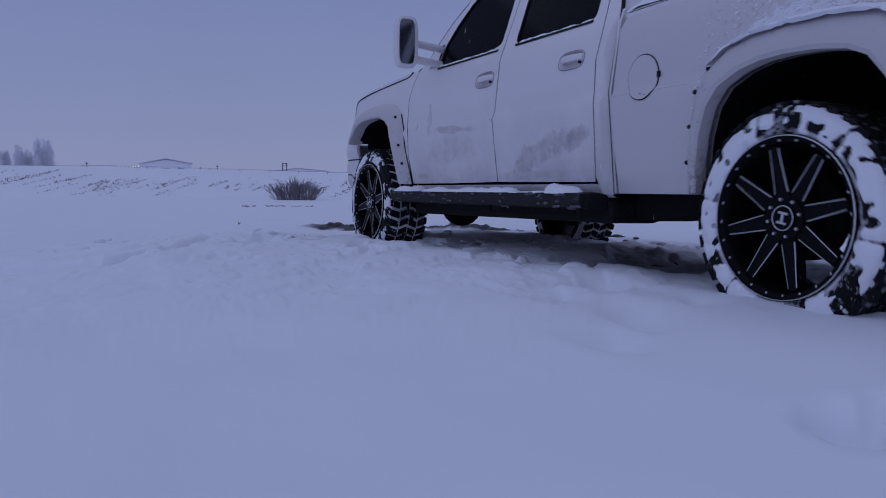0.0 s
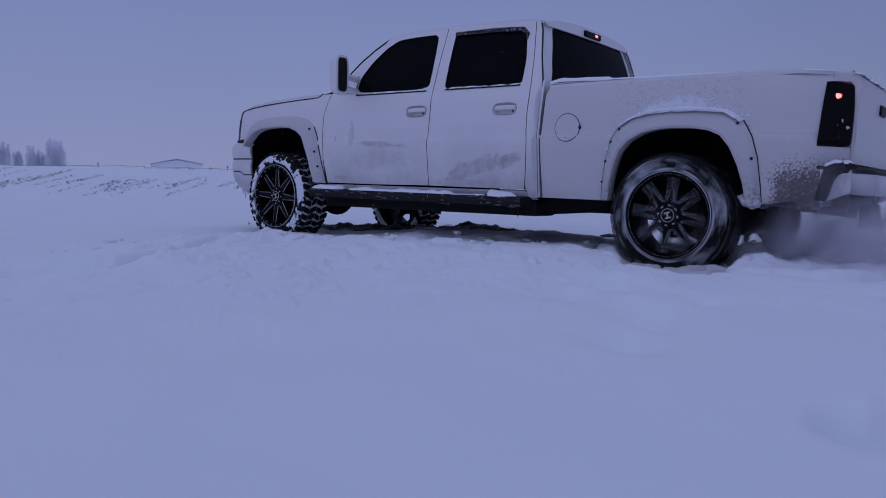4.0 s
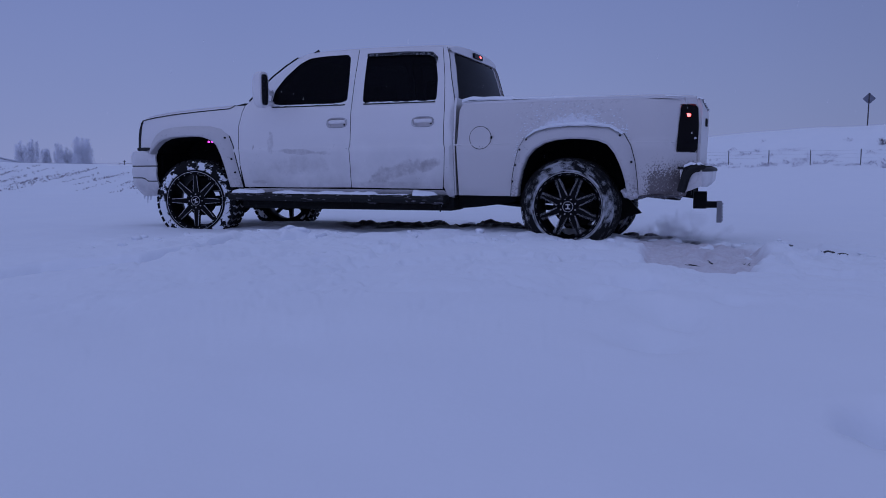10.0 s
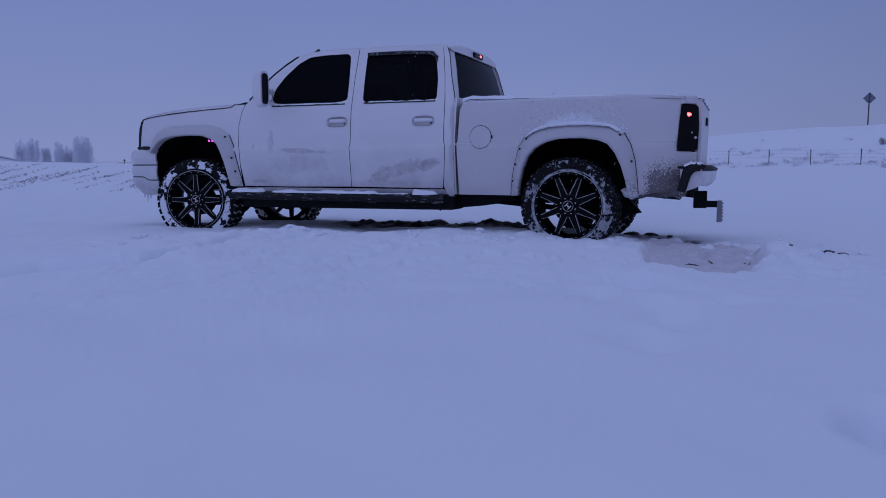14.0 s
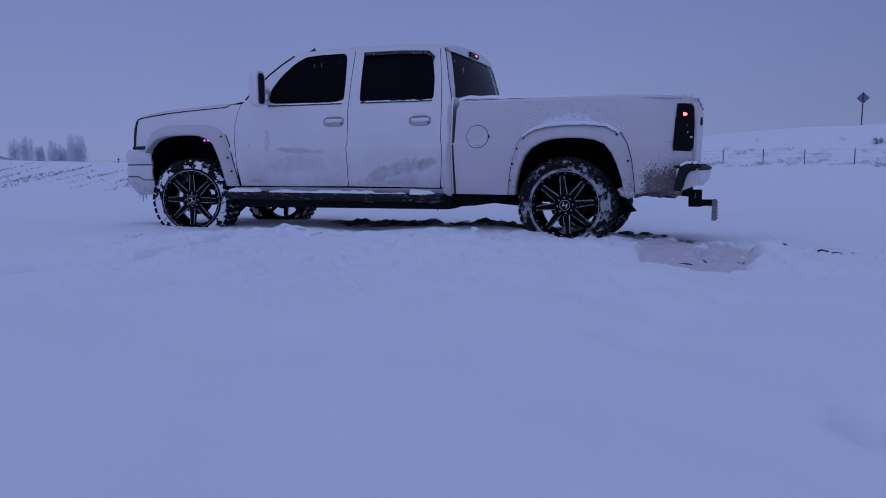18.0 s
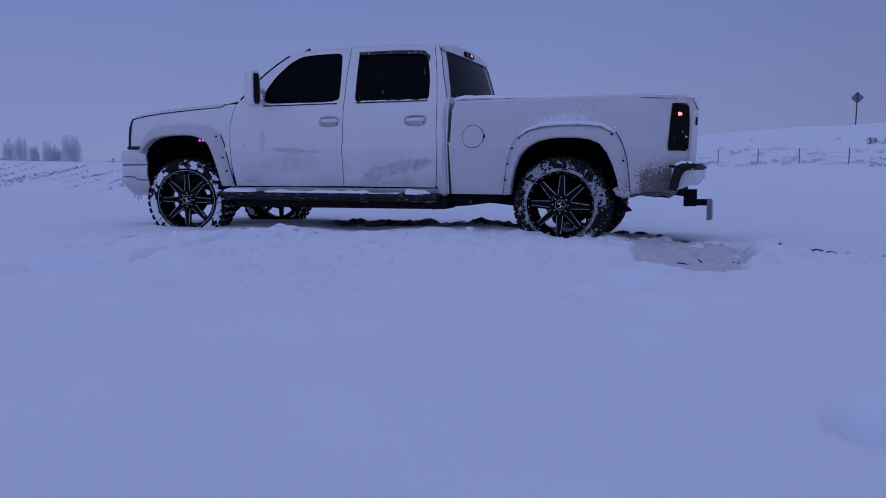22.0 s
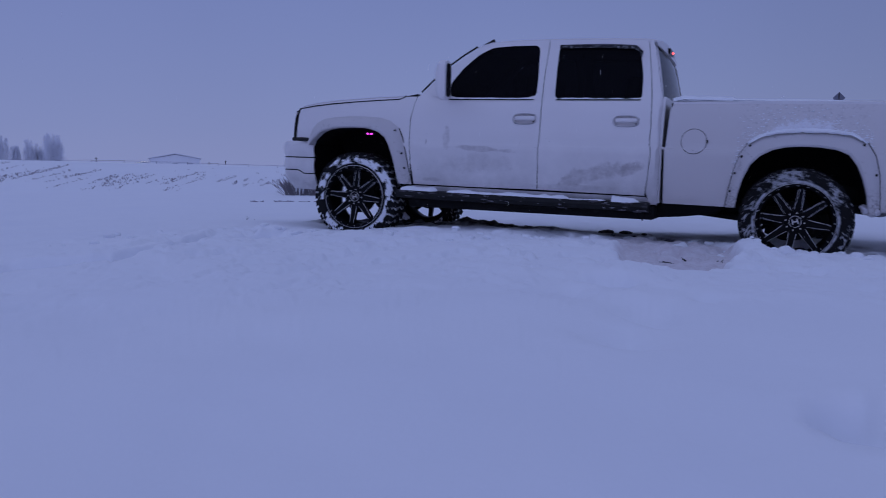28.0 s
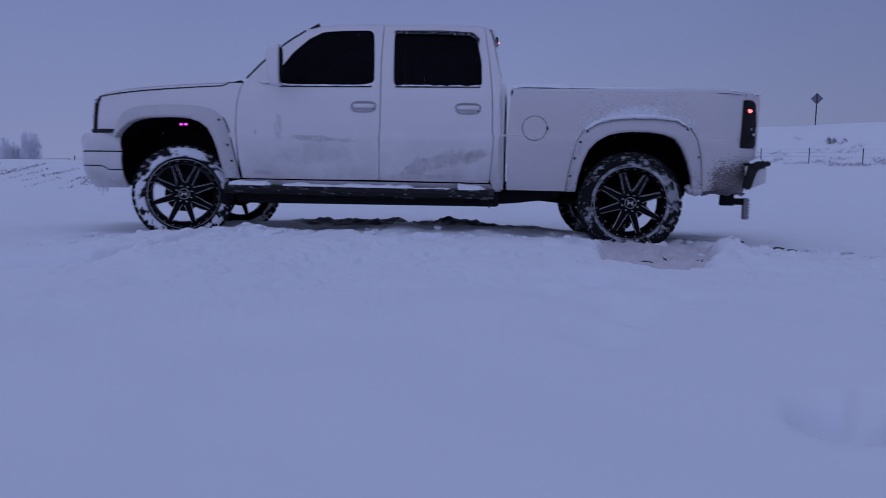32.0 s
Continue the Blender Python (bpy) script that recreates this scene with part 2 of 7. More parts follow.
PAINT_BED = material("white_paint_bed", (0.62, 0.59, 0.60), 0.40, Coat_Weight=0.3, Coat_Roughness=0.25)
over(PAINT_BED, remap(PAINT_BED, noise_node(PAINT_BED, 1.6, 4), 0.45, 0.75, 0, 0.22), (0.58, 0.56, 0.56), 0.55)
spot = calc(PAINT_BED, "MULTIPLY", remap(PAINT_BED, axis(PAINT_BED, 0), -0.56, -0.70), remap(PAINT_BED, axis(PAINT_BED, 2), 0.90, 0.66, 0, 0.42))
spot = calc(PAINT_BED, "ADD", spot, remap(PAINT_BED, noise_node(PAINT_BED, 62, 6, 0.75), 0.25, 0.75, 0, 0.65))
over(PAINT_BED, remap(PAINT_BED, spot, 0.53, 0.66, 0, 0.9), (0.115, 0.095, 0.098), 0.9)
crust = calc(PAINT_BED, "MULTIPLY", remap(PAINT_BED, axis(PAINT_BED, 2), 1.10, 1.16), remap(PAINT_BED, noise_node(PAINT_BED, 40, 5, 0.65), 0.54, 0.64, 0, 0.6))
crust = calc(PAINT_BED, "MULTIPLY", crust, remap(PAINT_BED, axis(PAINT_BED, 0), 0.50, 0.35))
crust = calc(PAINT_BED, "MULTIPLY", crust, remap(PAINT_BED, axis(PAINT_BED, 0), -0.60, -0.30))
over(PAINT_BED, crust, (0.40, 0.38, 0.40), 0.85)

n_bed, l_bed = PAINT_BED.node_tree.nodes, PAINT_BED.node_tree.links
bed_at, bed_map, bed_far = n_bed.new("ShaderNodeTexCoord"), n_bed.new("ShaderNodeMapping"), n_bed.new("ShaderNodeVectorMath")
bed_map.vector_type, bed_far.operation = "TEXTURE", "LENGTH"
bed_map.inputs["Location"].default_value, bed_map.inputs["Scale"].default_value = (-0.02, 0, 0.52), (0.46, 20, 0.60)
l_bed.new(bed_at.outputs["Object"], bed_map.inputs[0])
l_bed.new(bed_map.outputs[0], bed_far.inputs[0])
stuck = calc(PAINT_BED, "MULTIPLY", remap(PAINT_BED, bed_far.outputs["Value"], 1.24, 1.04), remap(PAINT_BED, axis(PAINT_BED, 2), 0.96, 1.06))
stuck = calc(PAINT_BED, "MULTIPLY", calc(PAINT_BED, "ADD", calc(PAINT_BED, "MULTIPLY", stuck, 0.55), remap(PAINT_BED, noise_node(PAINT_BED, 24, 6, 0.7), 0.30, 0.70, 0, 0.55)), remap(PAINT_BED, stuck, 0.0, 0.25))
over(PAINT_BED, remap(PAINT_BED, stuck, 0.45, 0.62, 0, 0.85), (0.80, 0.81, 0.86), 0.85)
FLARE = material("flare_paint", (0.56, 0.535, 0.55), 0.5)
over(FLARE, remap(FLARE, noise_node(FLARE, 24, 6, 0.7), 0.60, 0.66, 0, 0.6), (0.34, 0.32, 0.34), 0.8)
over(FLARE, calc(FLARE, "MULTIPLY", remap(FLARE, axis(FLARE, 2), 0.72, 0.56, 0, 0.7), remap(FLARE, noise_node(FLARE, 45, 6, 0.7), 0.48, 0.58)), (0.16, 0.14, 0.145), 0.9)

BLACK = material("black_plastic", (0.009, 0.009, 0.010), 0.6, IOR=1.35)
bump(BLACK, noise_node(BLACK, 60, 3), 0.15, 0.004)
over(BLACK, remap(BLACK, noise_node(BLACK, 12, 5, 0.65), 0.62, 0.74, 0, 0.3), (0.16, 0.16, 0.18), 0.9)
UNDER = material("underbody_steel", (0.008, 0.008, 0.009), 0.85, IOR=1.3)
over(UNDER, remap(UNDER, noise_node(UNDER, 9, 5, 0.65), 0.62, 0.78, 0, 0.25), (0.12, 0.11, 0.11), 0.95)
LINER = material("wheel_liner", (0.006, 0.006, 0.007), 0.95, IOR=1.2)
over(LINER, remap(LINER, noise_node(LINER, 22, 5, 0.7), 0.60, 0.74, 0, 0.35), (0.14, 0.14, 0.16), 0.95)
SEAM = material("panel_gap", (0.010, 0.010, 0.012), 0.9)
GLASS = material("tinted_glass", (0.006, 0.006, 0.009), 0.06, IOR=1.10, Transmission_Weight=0.4)
over(GLASS, remap(GLASS, noise_node(GLASS, 7, 5, 0.7), 0.66, 0.85, 0, 0.12), (0.08, 0.08, 0.11), 0.5)
SHIELD = material("windscreen_glass", (0.015, 0.016, 0.02), 0.05, IOR=1.4)
RUBBER = material("tyre_rubber", (0.007, 0.007, 0.008), 0.85, IOR=1.3)


def rim_distance(m):
    """Distance from the wheel's axle, in metres."""
    n, l = m.node_tree.nodes, m.node_tree.links
    c, v, d = n.new("ShaderNodeTexCoord"), n.new("ShaderNodeVectorMath"), n.new("ShaderNodeVectorMath")
    v.operation, d.operation = "MULTIPLY", "LENGTH"
    v.inputs[1].default_value = (1, 0, 1)
    l.new(c.outputs["Object"], v.inputs[0])
    l.new(v.outputs[0], d.inputs[0])
    return d.outputs["Value"]


def snowed(m, scale, lo, hi, inner, amount=0.95):
    """Snow pressed on to the sidewall in a broken ring, the tread left dark."""
    big, fine = noise_node(m, 4.0, 2), noise_node(m, scale, 6, 0.62)
    mixed = calc(m, "ADD", remap(m, big, 0.3, 0.7, 0, 0.35), remap(m, fine, 0.2, 0.8, 0, 0.65))
    d = rim_distance(m)
    band = calc(m, "MULTIPLY", remap(m, d, inner, inner + 0.012), remap(m, d, 0.412, 0.398))
    over(m, calc(m, "MULTIPLY", remap(m, mixed, lo, hi, 0, amount), band), (0.80, 0.82, 0.88), 0.85)
    bump(m, fine, 0.4, 0.008)


snowed(RUBBER, 14, 0.475, 0.515, 0.312)
over(RUBBER, calc(RUBBER, "MULTIPLY", remap(RUBBER, rim_distance(RUBBER), 0.402, 0.408), remap(RUBBER, noise_node(RUBBER, 9, 5, 0.65), 0.36, 0.52, 0, 0.9)), (0.78, 0.80, 0.86), 0.85)     # snow packed in the grooves
RUBBER_REAR = material("rear_tyre_rubber", (0.007, 0.007, 0.008), 0.85, IOR=1.3)
snowed(RUBBER_REAR, 34, 0.53, 0.60, 0.298, 0.42)
over(RUBBER_REAR, calc(RUBBER_REAR, "MULTIPLY", remap(RUBBER_REAR, rim_distance(RUBBER_REAR), 0.402, 0.408), remap(RUBBER_REAR, noise_node(RUBBER_REAR, 9, 5, 0.65), 0.45, 0.62, 0, 0.7)), (0.74, 0.76, 0.83), 0.85)
bead = calc(RUBBER_REAR, "MULTIPLY", remap(RUBBER_REAR, rim_distance(RUBBER_REAR), 0.296, 0.301), remap(RUBBER_REAR, rim_distance(RUBBER_REAR), 0.322, 0.312))
over(RUBBER_REAR, calc(RUBBER_REAR, "MULTIPLY", bead, remap(RUBBER_REAR, noise_node(RUBBER_REAR, 16, 5, 0.6), 0.40, 0.55, 0, 0.7)), (0.78, 0.80, 0.86), 0.85)
TREAD = material("tread_rubber", (0.007, 0.007, 0.008), 0.85, IOR=1.3)
over(TREAD, remap(TREAD, noise_node(TREAD, 26, 6, 0.68), 0.62, 0.66, 0, 0.8), (0.74, 0.76, 0.82), 0.85)
TREAD_REAR = material("rear_tread_rubber", (0.007, 0.007, 0.008), 0.85, IOR=1.3)
over(TREAD_REAR, remap(TREAD_REAR, noise_node(TREAD_REAR, 45, 6, 0.68), 0.60, 0.68, 0, 0.5), (0.66, 0.68, 0.76), 0.85)
RIM = material("gloss_black_rim", (0.004, 0.004, 0.005), 0.45, IOR=1.17)
over(RIM, remap(RIM, noise_node(RIM, 30, 5, 0.7), 0.66, 0.76, 0, 0.25), (0.3, 0.3, 0.34), 0.8)
MILLED = material("milled_aluminium", (0.55, 0.55, 0.58), 0.35, 0.85)
CHROME = material("dull_chrome", (0.50, 0.50, 0.53), 0.28, 0.9)
over(CHROME, remap(CHROME, noise_node(CHROME, 10, 5), 0.5, 0.7, 0, 0.5), (0.2, 0.2, 0.22), 0.7)
SMOKED = material("smoked_lens", (0.004, 0.003, 0.004), 0.22, IOR=1.18)
VISOR = material("frosted_visor", (0.010, 0.010, 0.012), 0.35, IOR=1.25)
over(VISOR, remap(VISOR, noise_node(VISOR, 60, 5, 0.75), 0.53, 0.60, 0, 0.55), (0.5, 0.52, 0.58), 0.9)
LENS = material("clear_lens", (0.55, 0.55, 0.60), 0.12, 0.3)
MIRROR = material("mirror_glass", (0.20, 0.20, 0.22), 0.08, 0.9)
STEEL = material("grey_cast_steel", (0.28, 0.28, 0.31), 0.6, 0.5)


def glowing(name, colour, strength):
    m = material(name, colour, 0.3)
    b = m.node_tree.nodes["Principled BSDF"]
    b.inputs["Emission Color"].default_value, b.inputs["Emission Strength"].default_value = (*colour, 1), strength
    return m


RED = glowing("red_lamp", (1.0, 0.06, 0.06), 11.0)
MAGENTA = glowing("magenta_led", (0.9, 0.05, 0.8), 5.0)

# haze over the far trees is painted in: pale bark, pale twigs
BARK = material("haze_pale_bark", (0.45, 0.45, 0.52), 0.9)
HAZED = material("haze_pale_twigs", (0.80, 0.81, 0.88), 0.95, Alpha=0.62)     # part-clear too, so sky shows through like haze
WEED = material("dry_weeds", (0.30, 0.27, 0.31), 0.95)
PALE_WEED = material("frosted_weeds", (0.50, 0.48, 0.54), 0.95)
TWIG = material("dark_twigs", (0.05, 0.045, 0.05), 0.9)
POST = material("weathered_post", (0.07, 0.065, 0.075), 0.85)
SIGN_BACK = material("sign_back", (0.16, 0.17, 0.22), 0.55, 0.3)
SHED = material("pale_shed_cladding", (0.82, 0.83, 0.88), 0.7)
SHED_ROOF = material("snowy_shed_roof", (0.50, 0.52, 0.60), 0.8)
RAIL = material("frosted_rail", (0.30, 0.30, 0.36), 0.8)
SHED_DARK = material("shed_opening", (0.34, 0.34, 0.42), 0.8)
CAR_PAINT = material("dark_car_paint", (0.09, 0.09, 0.13), 0.4)
YARD = glowing("yard_lamp", (1.0, 0.95, 0.9), 1.6)


# ---------------------------------------------------------------- mesh helpers
def mesh(name, verts, faces, mats, smooth=False):
    me = bpy.data.meshes.new(name)
    me.from_pydata([tuple(v) for v in verts], [], [tuple(f) for f in faces])
    for m in mats if isinstance(mats, (list, tuple)) else (mats,):
        me.materials.append(m)
    if smooth:
        me.shade_smooth()
    me.update()
    return me


def place(name, me, parent=None, label=""):
    ob = new(name, me)
    if parent is not None:
        ob.parent = parent
    if label:
        tagged(ob, label)
    return ob


def part(name, bm, mat, parent, label="", smooth=False):
    """Link a bmesh as one mesh object under a thing or a part."""
    bmesh.ops.recalc_face_normals(bm, faces=bm.faces)
    me = bpy.data.meshes.new(name)
    bm.to_mesh(me)
    bm.free()
    me.materials.append(mat)
    if smooth:
        me.shade_smooth()
    return place(name, me, parent, label)


def add_box(bm, lo, hi, bevel=0.0):
    vs = bmesh.ops.create_cube(bm, size=1.0)["verts"]
    for v in vs:
        v.co = Vector([lo[k] + (v.co[k] + 0.5) * (hi[k] - lo[k]) for k in range(3)])
    if bevel:
        es = list({e for v in vs for e in v.link_edges})
        bmesh.ops.bevel(bm, geom=es, offset=bevel, segments=2, affect="EDGES", profile=0.6)
    return vs


def box(name, lo, hi, mat, parent, label="", bevel=0.01):
    bm = bmesh.new()
    add_box(bm, lo, hi, bevel)
    return part(name, bm, mat, parent, label)


def add_tube(bm, a, b, r1, r2=None, n=10):
    a, b = Vector(a), Vector(b)
    m = Matrix.Translation((a + b) / 2) @ (b - a).to_track_quat("Z", "Y").to_matrix().to_4x4()
    return bmesh.ops.create_cone(bm, cap_ends=True, segments=n, radius1=r1, radius2=r1 if r2 is None else r2,
                                 depth=(b - a).length, matrix=m)["verts"]


def tube(name, a, b, r, mat, parent, label="", n=12):
    bm = bmesh.new()
    add_tube(bm, a, b, r, n=n)
    return part(name, bm, mat, parent, label)


def loft(rings, closed=False, caps=False):
    """Vertices and faces through rings of equal length."""
    n = len(rings[0])
    verts = [p for r in rings for p in r]
    faces = []
    for i in range(len(rings) - 1):
        for j in range(n if closed else n - 1):
            k = (j + 1) % n
            faces.append((i * n + j, i * n + k, (i + 1) * n + k, (i + 1) * n + j))
    if caps:
        faces += [tuple(range(n))[::-1], tuple(range((len(rings) - 1) * n, len(rings) * n))]
    return verts, faces


def loft_part(name, rings, mat, parent, label="", closed=False, caps=False, smooth=True, thick=0.0):
    v, f = loft(rings, closed, caps)
    bm = bmesh.new()
    vs = [bm.verts.new(p) for p in v]
    for q in f:
        bm.faces.new([vs[k] for k in q])
    if thick:
        bmesh.ops.recalc_face_normals(bm, faces=bm.faces)
        bmesh.ops.solidify(bm, geom=list(bm.faces), thickness=thick)
    ob = part(name, bm, mat, parent, label)
    if smooth:
        ob.data.shade_smooth()
        ob.data.set_sharp_from_angle(angle=radians(35))
    return ob


def inside(p, poly):
    x, z = p
    hit = False
    for (x1, z1), (x2, z2) in zip(poly, poly[1:] + poly[:1]):
        if (z1 > z) != (z2 > z) and x < (x2 - x1) * (z - z1) / (z2 - z1) + x1:
            hit = not hit
    return hit


def near_edge(p, poly, d):
    px, pz = p
    for (x1, z1), (x2, z2) in zip(poly, poly[1:] + poly[:1]):
        L = (x2 - x1) ** 2 + (z2 - z1) ** 2
        s = max(0, min(1, ((px - x1) * (x2 - x1) + (pz - z1) * (z2 - z1)) / L)) if L else 0
        if (px - x1 - s * (x2 - x1)) ** 2 + (pz - z1 - s * (z2 - z1)) ** 2 < d * d:
            return True
    return False


def soften(poly, rounds=1, cut=0.25):
    """Cut the corners of a closed outline."""
    for _ in range(rounds):
        out = []
        for (x1, z1), (x2, z2) in zip(poly, poly[1:] + poly[:1]):
            out += [(x1 + (x2 - x1) * c, z1 + (z2 - z1) * c) for c in (cut, 1 - cut)]
        poly = out
    return poly


def panel(name, outline, depth, side, mat, parent, label="", holes=(), thick=0.025, step=0.06, out=0.0, smooth=True):
    """A curved body panel: an outline in x and z, whose y comes from depth(x, z); side is 1 (left) or -1."""
    from mathutils.geometry import delaunay_2d_cdt
    loops = [outline, *holes]
    pts, edges = [], []
    for lp in loops:
        s = len(pts)
        pts += lp
        edges += [(s + k, s + (k + 1) % len(lp)) for k in range(len(lp))]
    xs, zs = [p[0] for p in outline], [p[1] for p in outline]
    x = min(xs) + step / 2
    while x < max(xs):
        z = min(zs) + step / 2
        while z < max(zs):
            p = (x, z)
            if inside(p, outline) and not any(inside(p, h) for h in holes) and not any(near_edge(p, lp, step * 0.35) for lp in loops):
                if abs(z - 0.972) > 0.03:
                    pts.append(p)
            z += step
        x += step
    for zc in (0.957, 0.972, 0.988):
        x = min(xs) + step / 2
        while x < max(xs):
            if inside((x, zc), outline) and not any(near_edge((x, zc), lp, step * 0.3) for lp in loops):
                pts.append((x, zc))
            x += step
    v2, e2, f2 = delaunay_2d_cdt([Vector(p) for p in pts], edges, [], 0, 1e-5)[:3]
    keep = []
    for f in f2:
        c = (sum(v2[k][0] for k in f) / len(f), sum(v2[k][1] for k in f) / len(f))
        if inside(c, outline) and not any(inside(c, h) for h in holes):
            keep.append(f)
    bm = bmesh.new()
    vs = [bm.verts.new((p[0], side * (depth(p[0], p[1]) + out), p[1])) for p in v2]
    for f in keep:
        try:
            bm.faces.new([vs[k] for k in f])
        except ValueError:
            pass
    bmesh.ops.delete(bm, geom=[v for v in bm.verts if not v.link_faces], context="VERTS")
    for f in bm.faces:
        f.normal_update()
        if f.normal.y * side < 0:
            f.normal_flip()
    rim = [e for e in bm.edges if e.is_boundary]
    ext = bmesh.ops.extrude_edge_only(bm, edges=rim)["geom"]
    for g in ext:
        if isinstance(g, bmesh.types.BMVert):
            g.co.y -= side * thick
        if isinstance(g, bmesh.types.BMFace):
            g.material_index = 1
    ob = part(name, bm, mat, parent, label)
    ob.data.materials.append(SEAM)          # rims coloured near black: painted shade in the panel gaps
    if smooth:
        ob.data.shade_smooth()
        ob.data.set_sharp_from_angle(angle=radians(40))
    return ob


def lumps(path, width, height, rng, step=0.05, spread=0.35, low=0.25, high=1.35):
    """A ragged ridge of clotted snow along a path of points: verts and faces."""
    rings = []
    for (a, b) in zip(path, path[1:]):
        a, b = Vector(a), Vector(b)
        n = max(1, int((b - a).length / step))
        along = (b - a).normalized()
        acr = along.cross(Vector((0, 0, 1))).normalized()
        for k in range(n):
            c = a.lerp(b, k / n)
            w = width * rng.uniform(1 - spread, 1 + spread)
            h = height * rng.uniform(low, high)
            rings.append([c + acr * (w * math.cos(q)) + Vector((0, 0, 1)) * (h * max(0.0, math.sin(q)) - 0.004)
                          for q in (0, 0.5, 1.0, 1.57, 2.1, 2.6, math.pi)])
    end = rings[-1]
    rings.append([p * 0.2 + Vector(path[-1]) * 0.8 for p in end])
    rings.insert(0, [p * 0.2 + Vector(path[0]) * 0.8 for p in rings[0]])
    return rings


def thing(name, label, category, group="", kind="", m=None):
    ob = tagged(new(name), label, category, group, kind)
    if m is not None:
        ob.matrix_basis = m
    return ob


# ---------------------------------------------------------------- the pickup truck
# Its own axes: x ahead from the rear axle, y to its left, z up from under the tyres.
BODY_Z = (0.30, 0.50, 0.60, 0.80, 0.955, 0.985, 1.15, 1.30, 1.37, 1.95, 2.10)
BODY_W = (0.93, 0.95, 0.975, 1.006, 1.024, 1.009, 1.008, 0.980, 0.945, 0.745, 0.69)
TYRE_R, HUB_Z, BASE = 0.415, 0.43, 3.886


def half_width(x, z):
    w = float(np.interp(z, BODY_Z, BODY_W))
    if x > 4.25:
        w -= 0.16 * min(1.5, (x - 4.25) / 0.5) ** 2.2
    if 0.98 < x < 1.11:
        w -= 0.035 * (1 - abs(x - 1.045) / 0.065) ** 2
    if x < -0.70:
        w -= 0.26 * ((-0.70 - x) / 0.37) ** 1.6
    return w


REAR_OUT = [(0.530, 0.515), (0.512, 0.65), (0.482, 0.80), (0.442, 0.94), (0.388, 1.030), (0.300, 1.088), (0.17, 1.12), (0.0, 1.134),
            (-0.20, 1.13), (-0.36, 1.11), (-0.46, 1.05), (-0.52, 0.95), (-0.555, 0.82), (-0.575, 0.65), (-0.583, 0.513)]
REAR_IN = [(0.450, 0.515), (0.434, 0.63), (0.404, 0.75), (0.356, 0.86), (0.290, 0.93), (0.198, 0.98), (0.10, 1.003), (0.0, 1.010),
           (-0.13, 1.007), (-0.25, 0.99), (-0.335, 0.955), (-0.395, 0.88), (-0.445, 0.77), (-0.48, 0.65), (-0.50, 0.513)]
FRONT_OUT = [(3.305, 0.585), (3.335, 0.74), (3.362, 0.88), (3.392, 1.0), (3.436, 1.10), (3.53, 1.17), (3.66, 1.20), (3.80, 1.208),
             (3.95, 1.208), (4.12, 1.198), (4.24, 1.18), (4.32, 1.14), (4.37, 1.08), (4.40, 1.0), (4.415, 0.94)]
FRONT_IN = [(3.425, 0.590), (3.450, 0.72), (3.474, 0.83), (3.506, 0.93), (3.556, 1.01), (3.625, 1.06), (3.715, 1.09), (3.82, 1.10),
            (3.95, 1.10), (4.08, 1.095), (4.17, 1.08), (4.25, 1.05), (4.31, 1.0), (4.35, 0.95), (4.365, 0.925)]

truck = thing("pickup_truck", "white lifted crew-cab pickup truck caked in snow and road dirt", "pickup truck")


def flare(outer, inner, side, name="fender_flare"):
    rings = []
    for (xo, zo), (xi, zi) in zip(outer, inner):
        yb = half_width(xo, zo)
        yi = half_width(xi, zi)
        sec = []
        for s, up in ((0.0, 0.001), (0.05, 0.012), (0.25, 0.042), (0.6, 0.064), (0.88, 0.068), (1.0, 0.058), (1.0, -0.03)):
            x, z = xo + (xi - xo) * s, zo + (zi - zo) * s
            sec.append((x, side * (yb + (yi - yb) * s + up), z))
        rings.append(sec)
    return loft_part(name, rings, FLARE, truck, "white pocket-style fender flare with dirt along its lip", thick=0.0)


def bolts(outer, inner, side, picks, parent):
    for k in picks:
        (xo, zo), (xi, zi) = outer[k], inner[k]
        x, z = xo + (xi - xo) * 0.22, zo + (zi - zo) * 0.22
        y = half_width(x, z) + 0.046
        bm = bmesh.new()
        add_tube(bm, (x, side * (y - 0.01), z), (x, side * (y + 0.003), z), 0.011, 0.008, 8)
        part("bolt", bm, BLACK, parent)


def gap_line_points(pts, r, parent):
    bm = bmesh.new()
    for a, b in zip(pts, pts[1:]):
        add_tube(bm, a, b, r, n=8)
    part("bumper_trim", bm, BLACK, parent, "black trim round the bumper corner")


def gap_line(path, side, r, parent, name="shadow_gap"):
    """A thin dark tube along an edge of the body, painting the shade of an open gap."""
    bm = bmesh.new()
    pts = [Vector((x, side * (half_width(x, z) + 0.002), z)) for x, z in path]
    for a, b in zip(pts, pts[1:]):
        add_tube(bm, a, b, r, n=6)
    part(name, bm, SEAM, parent, "thin black strip in place of a panel gap's shade")


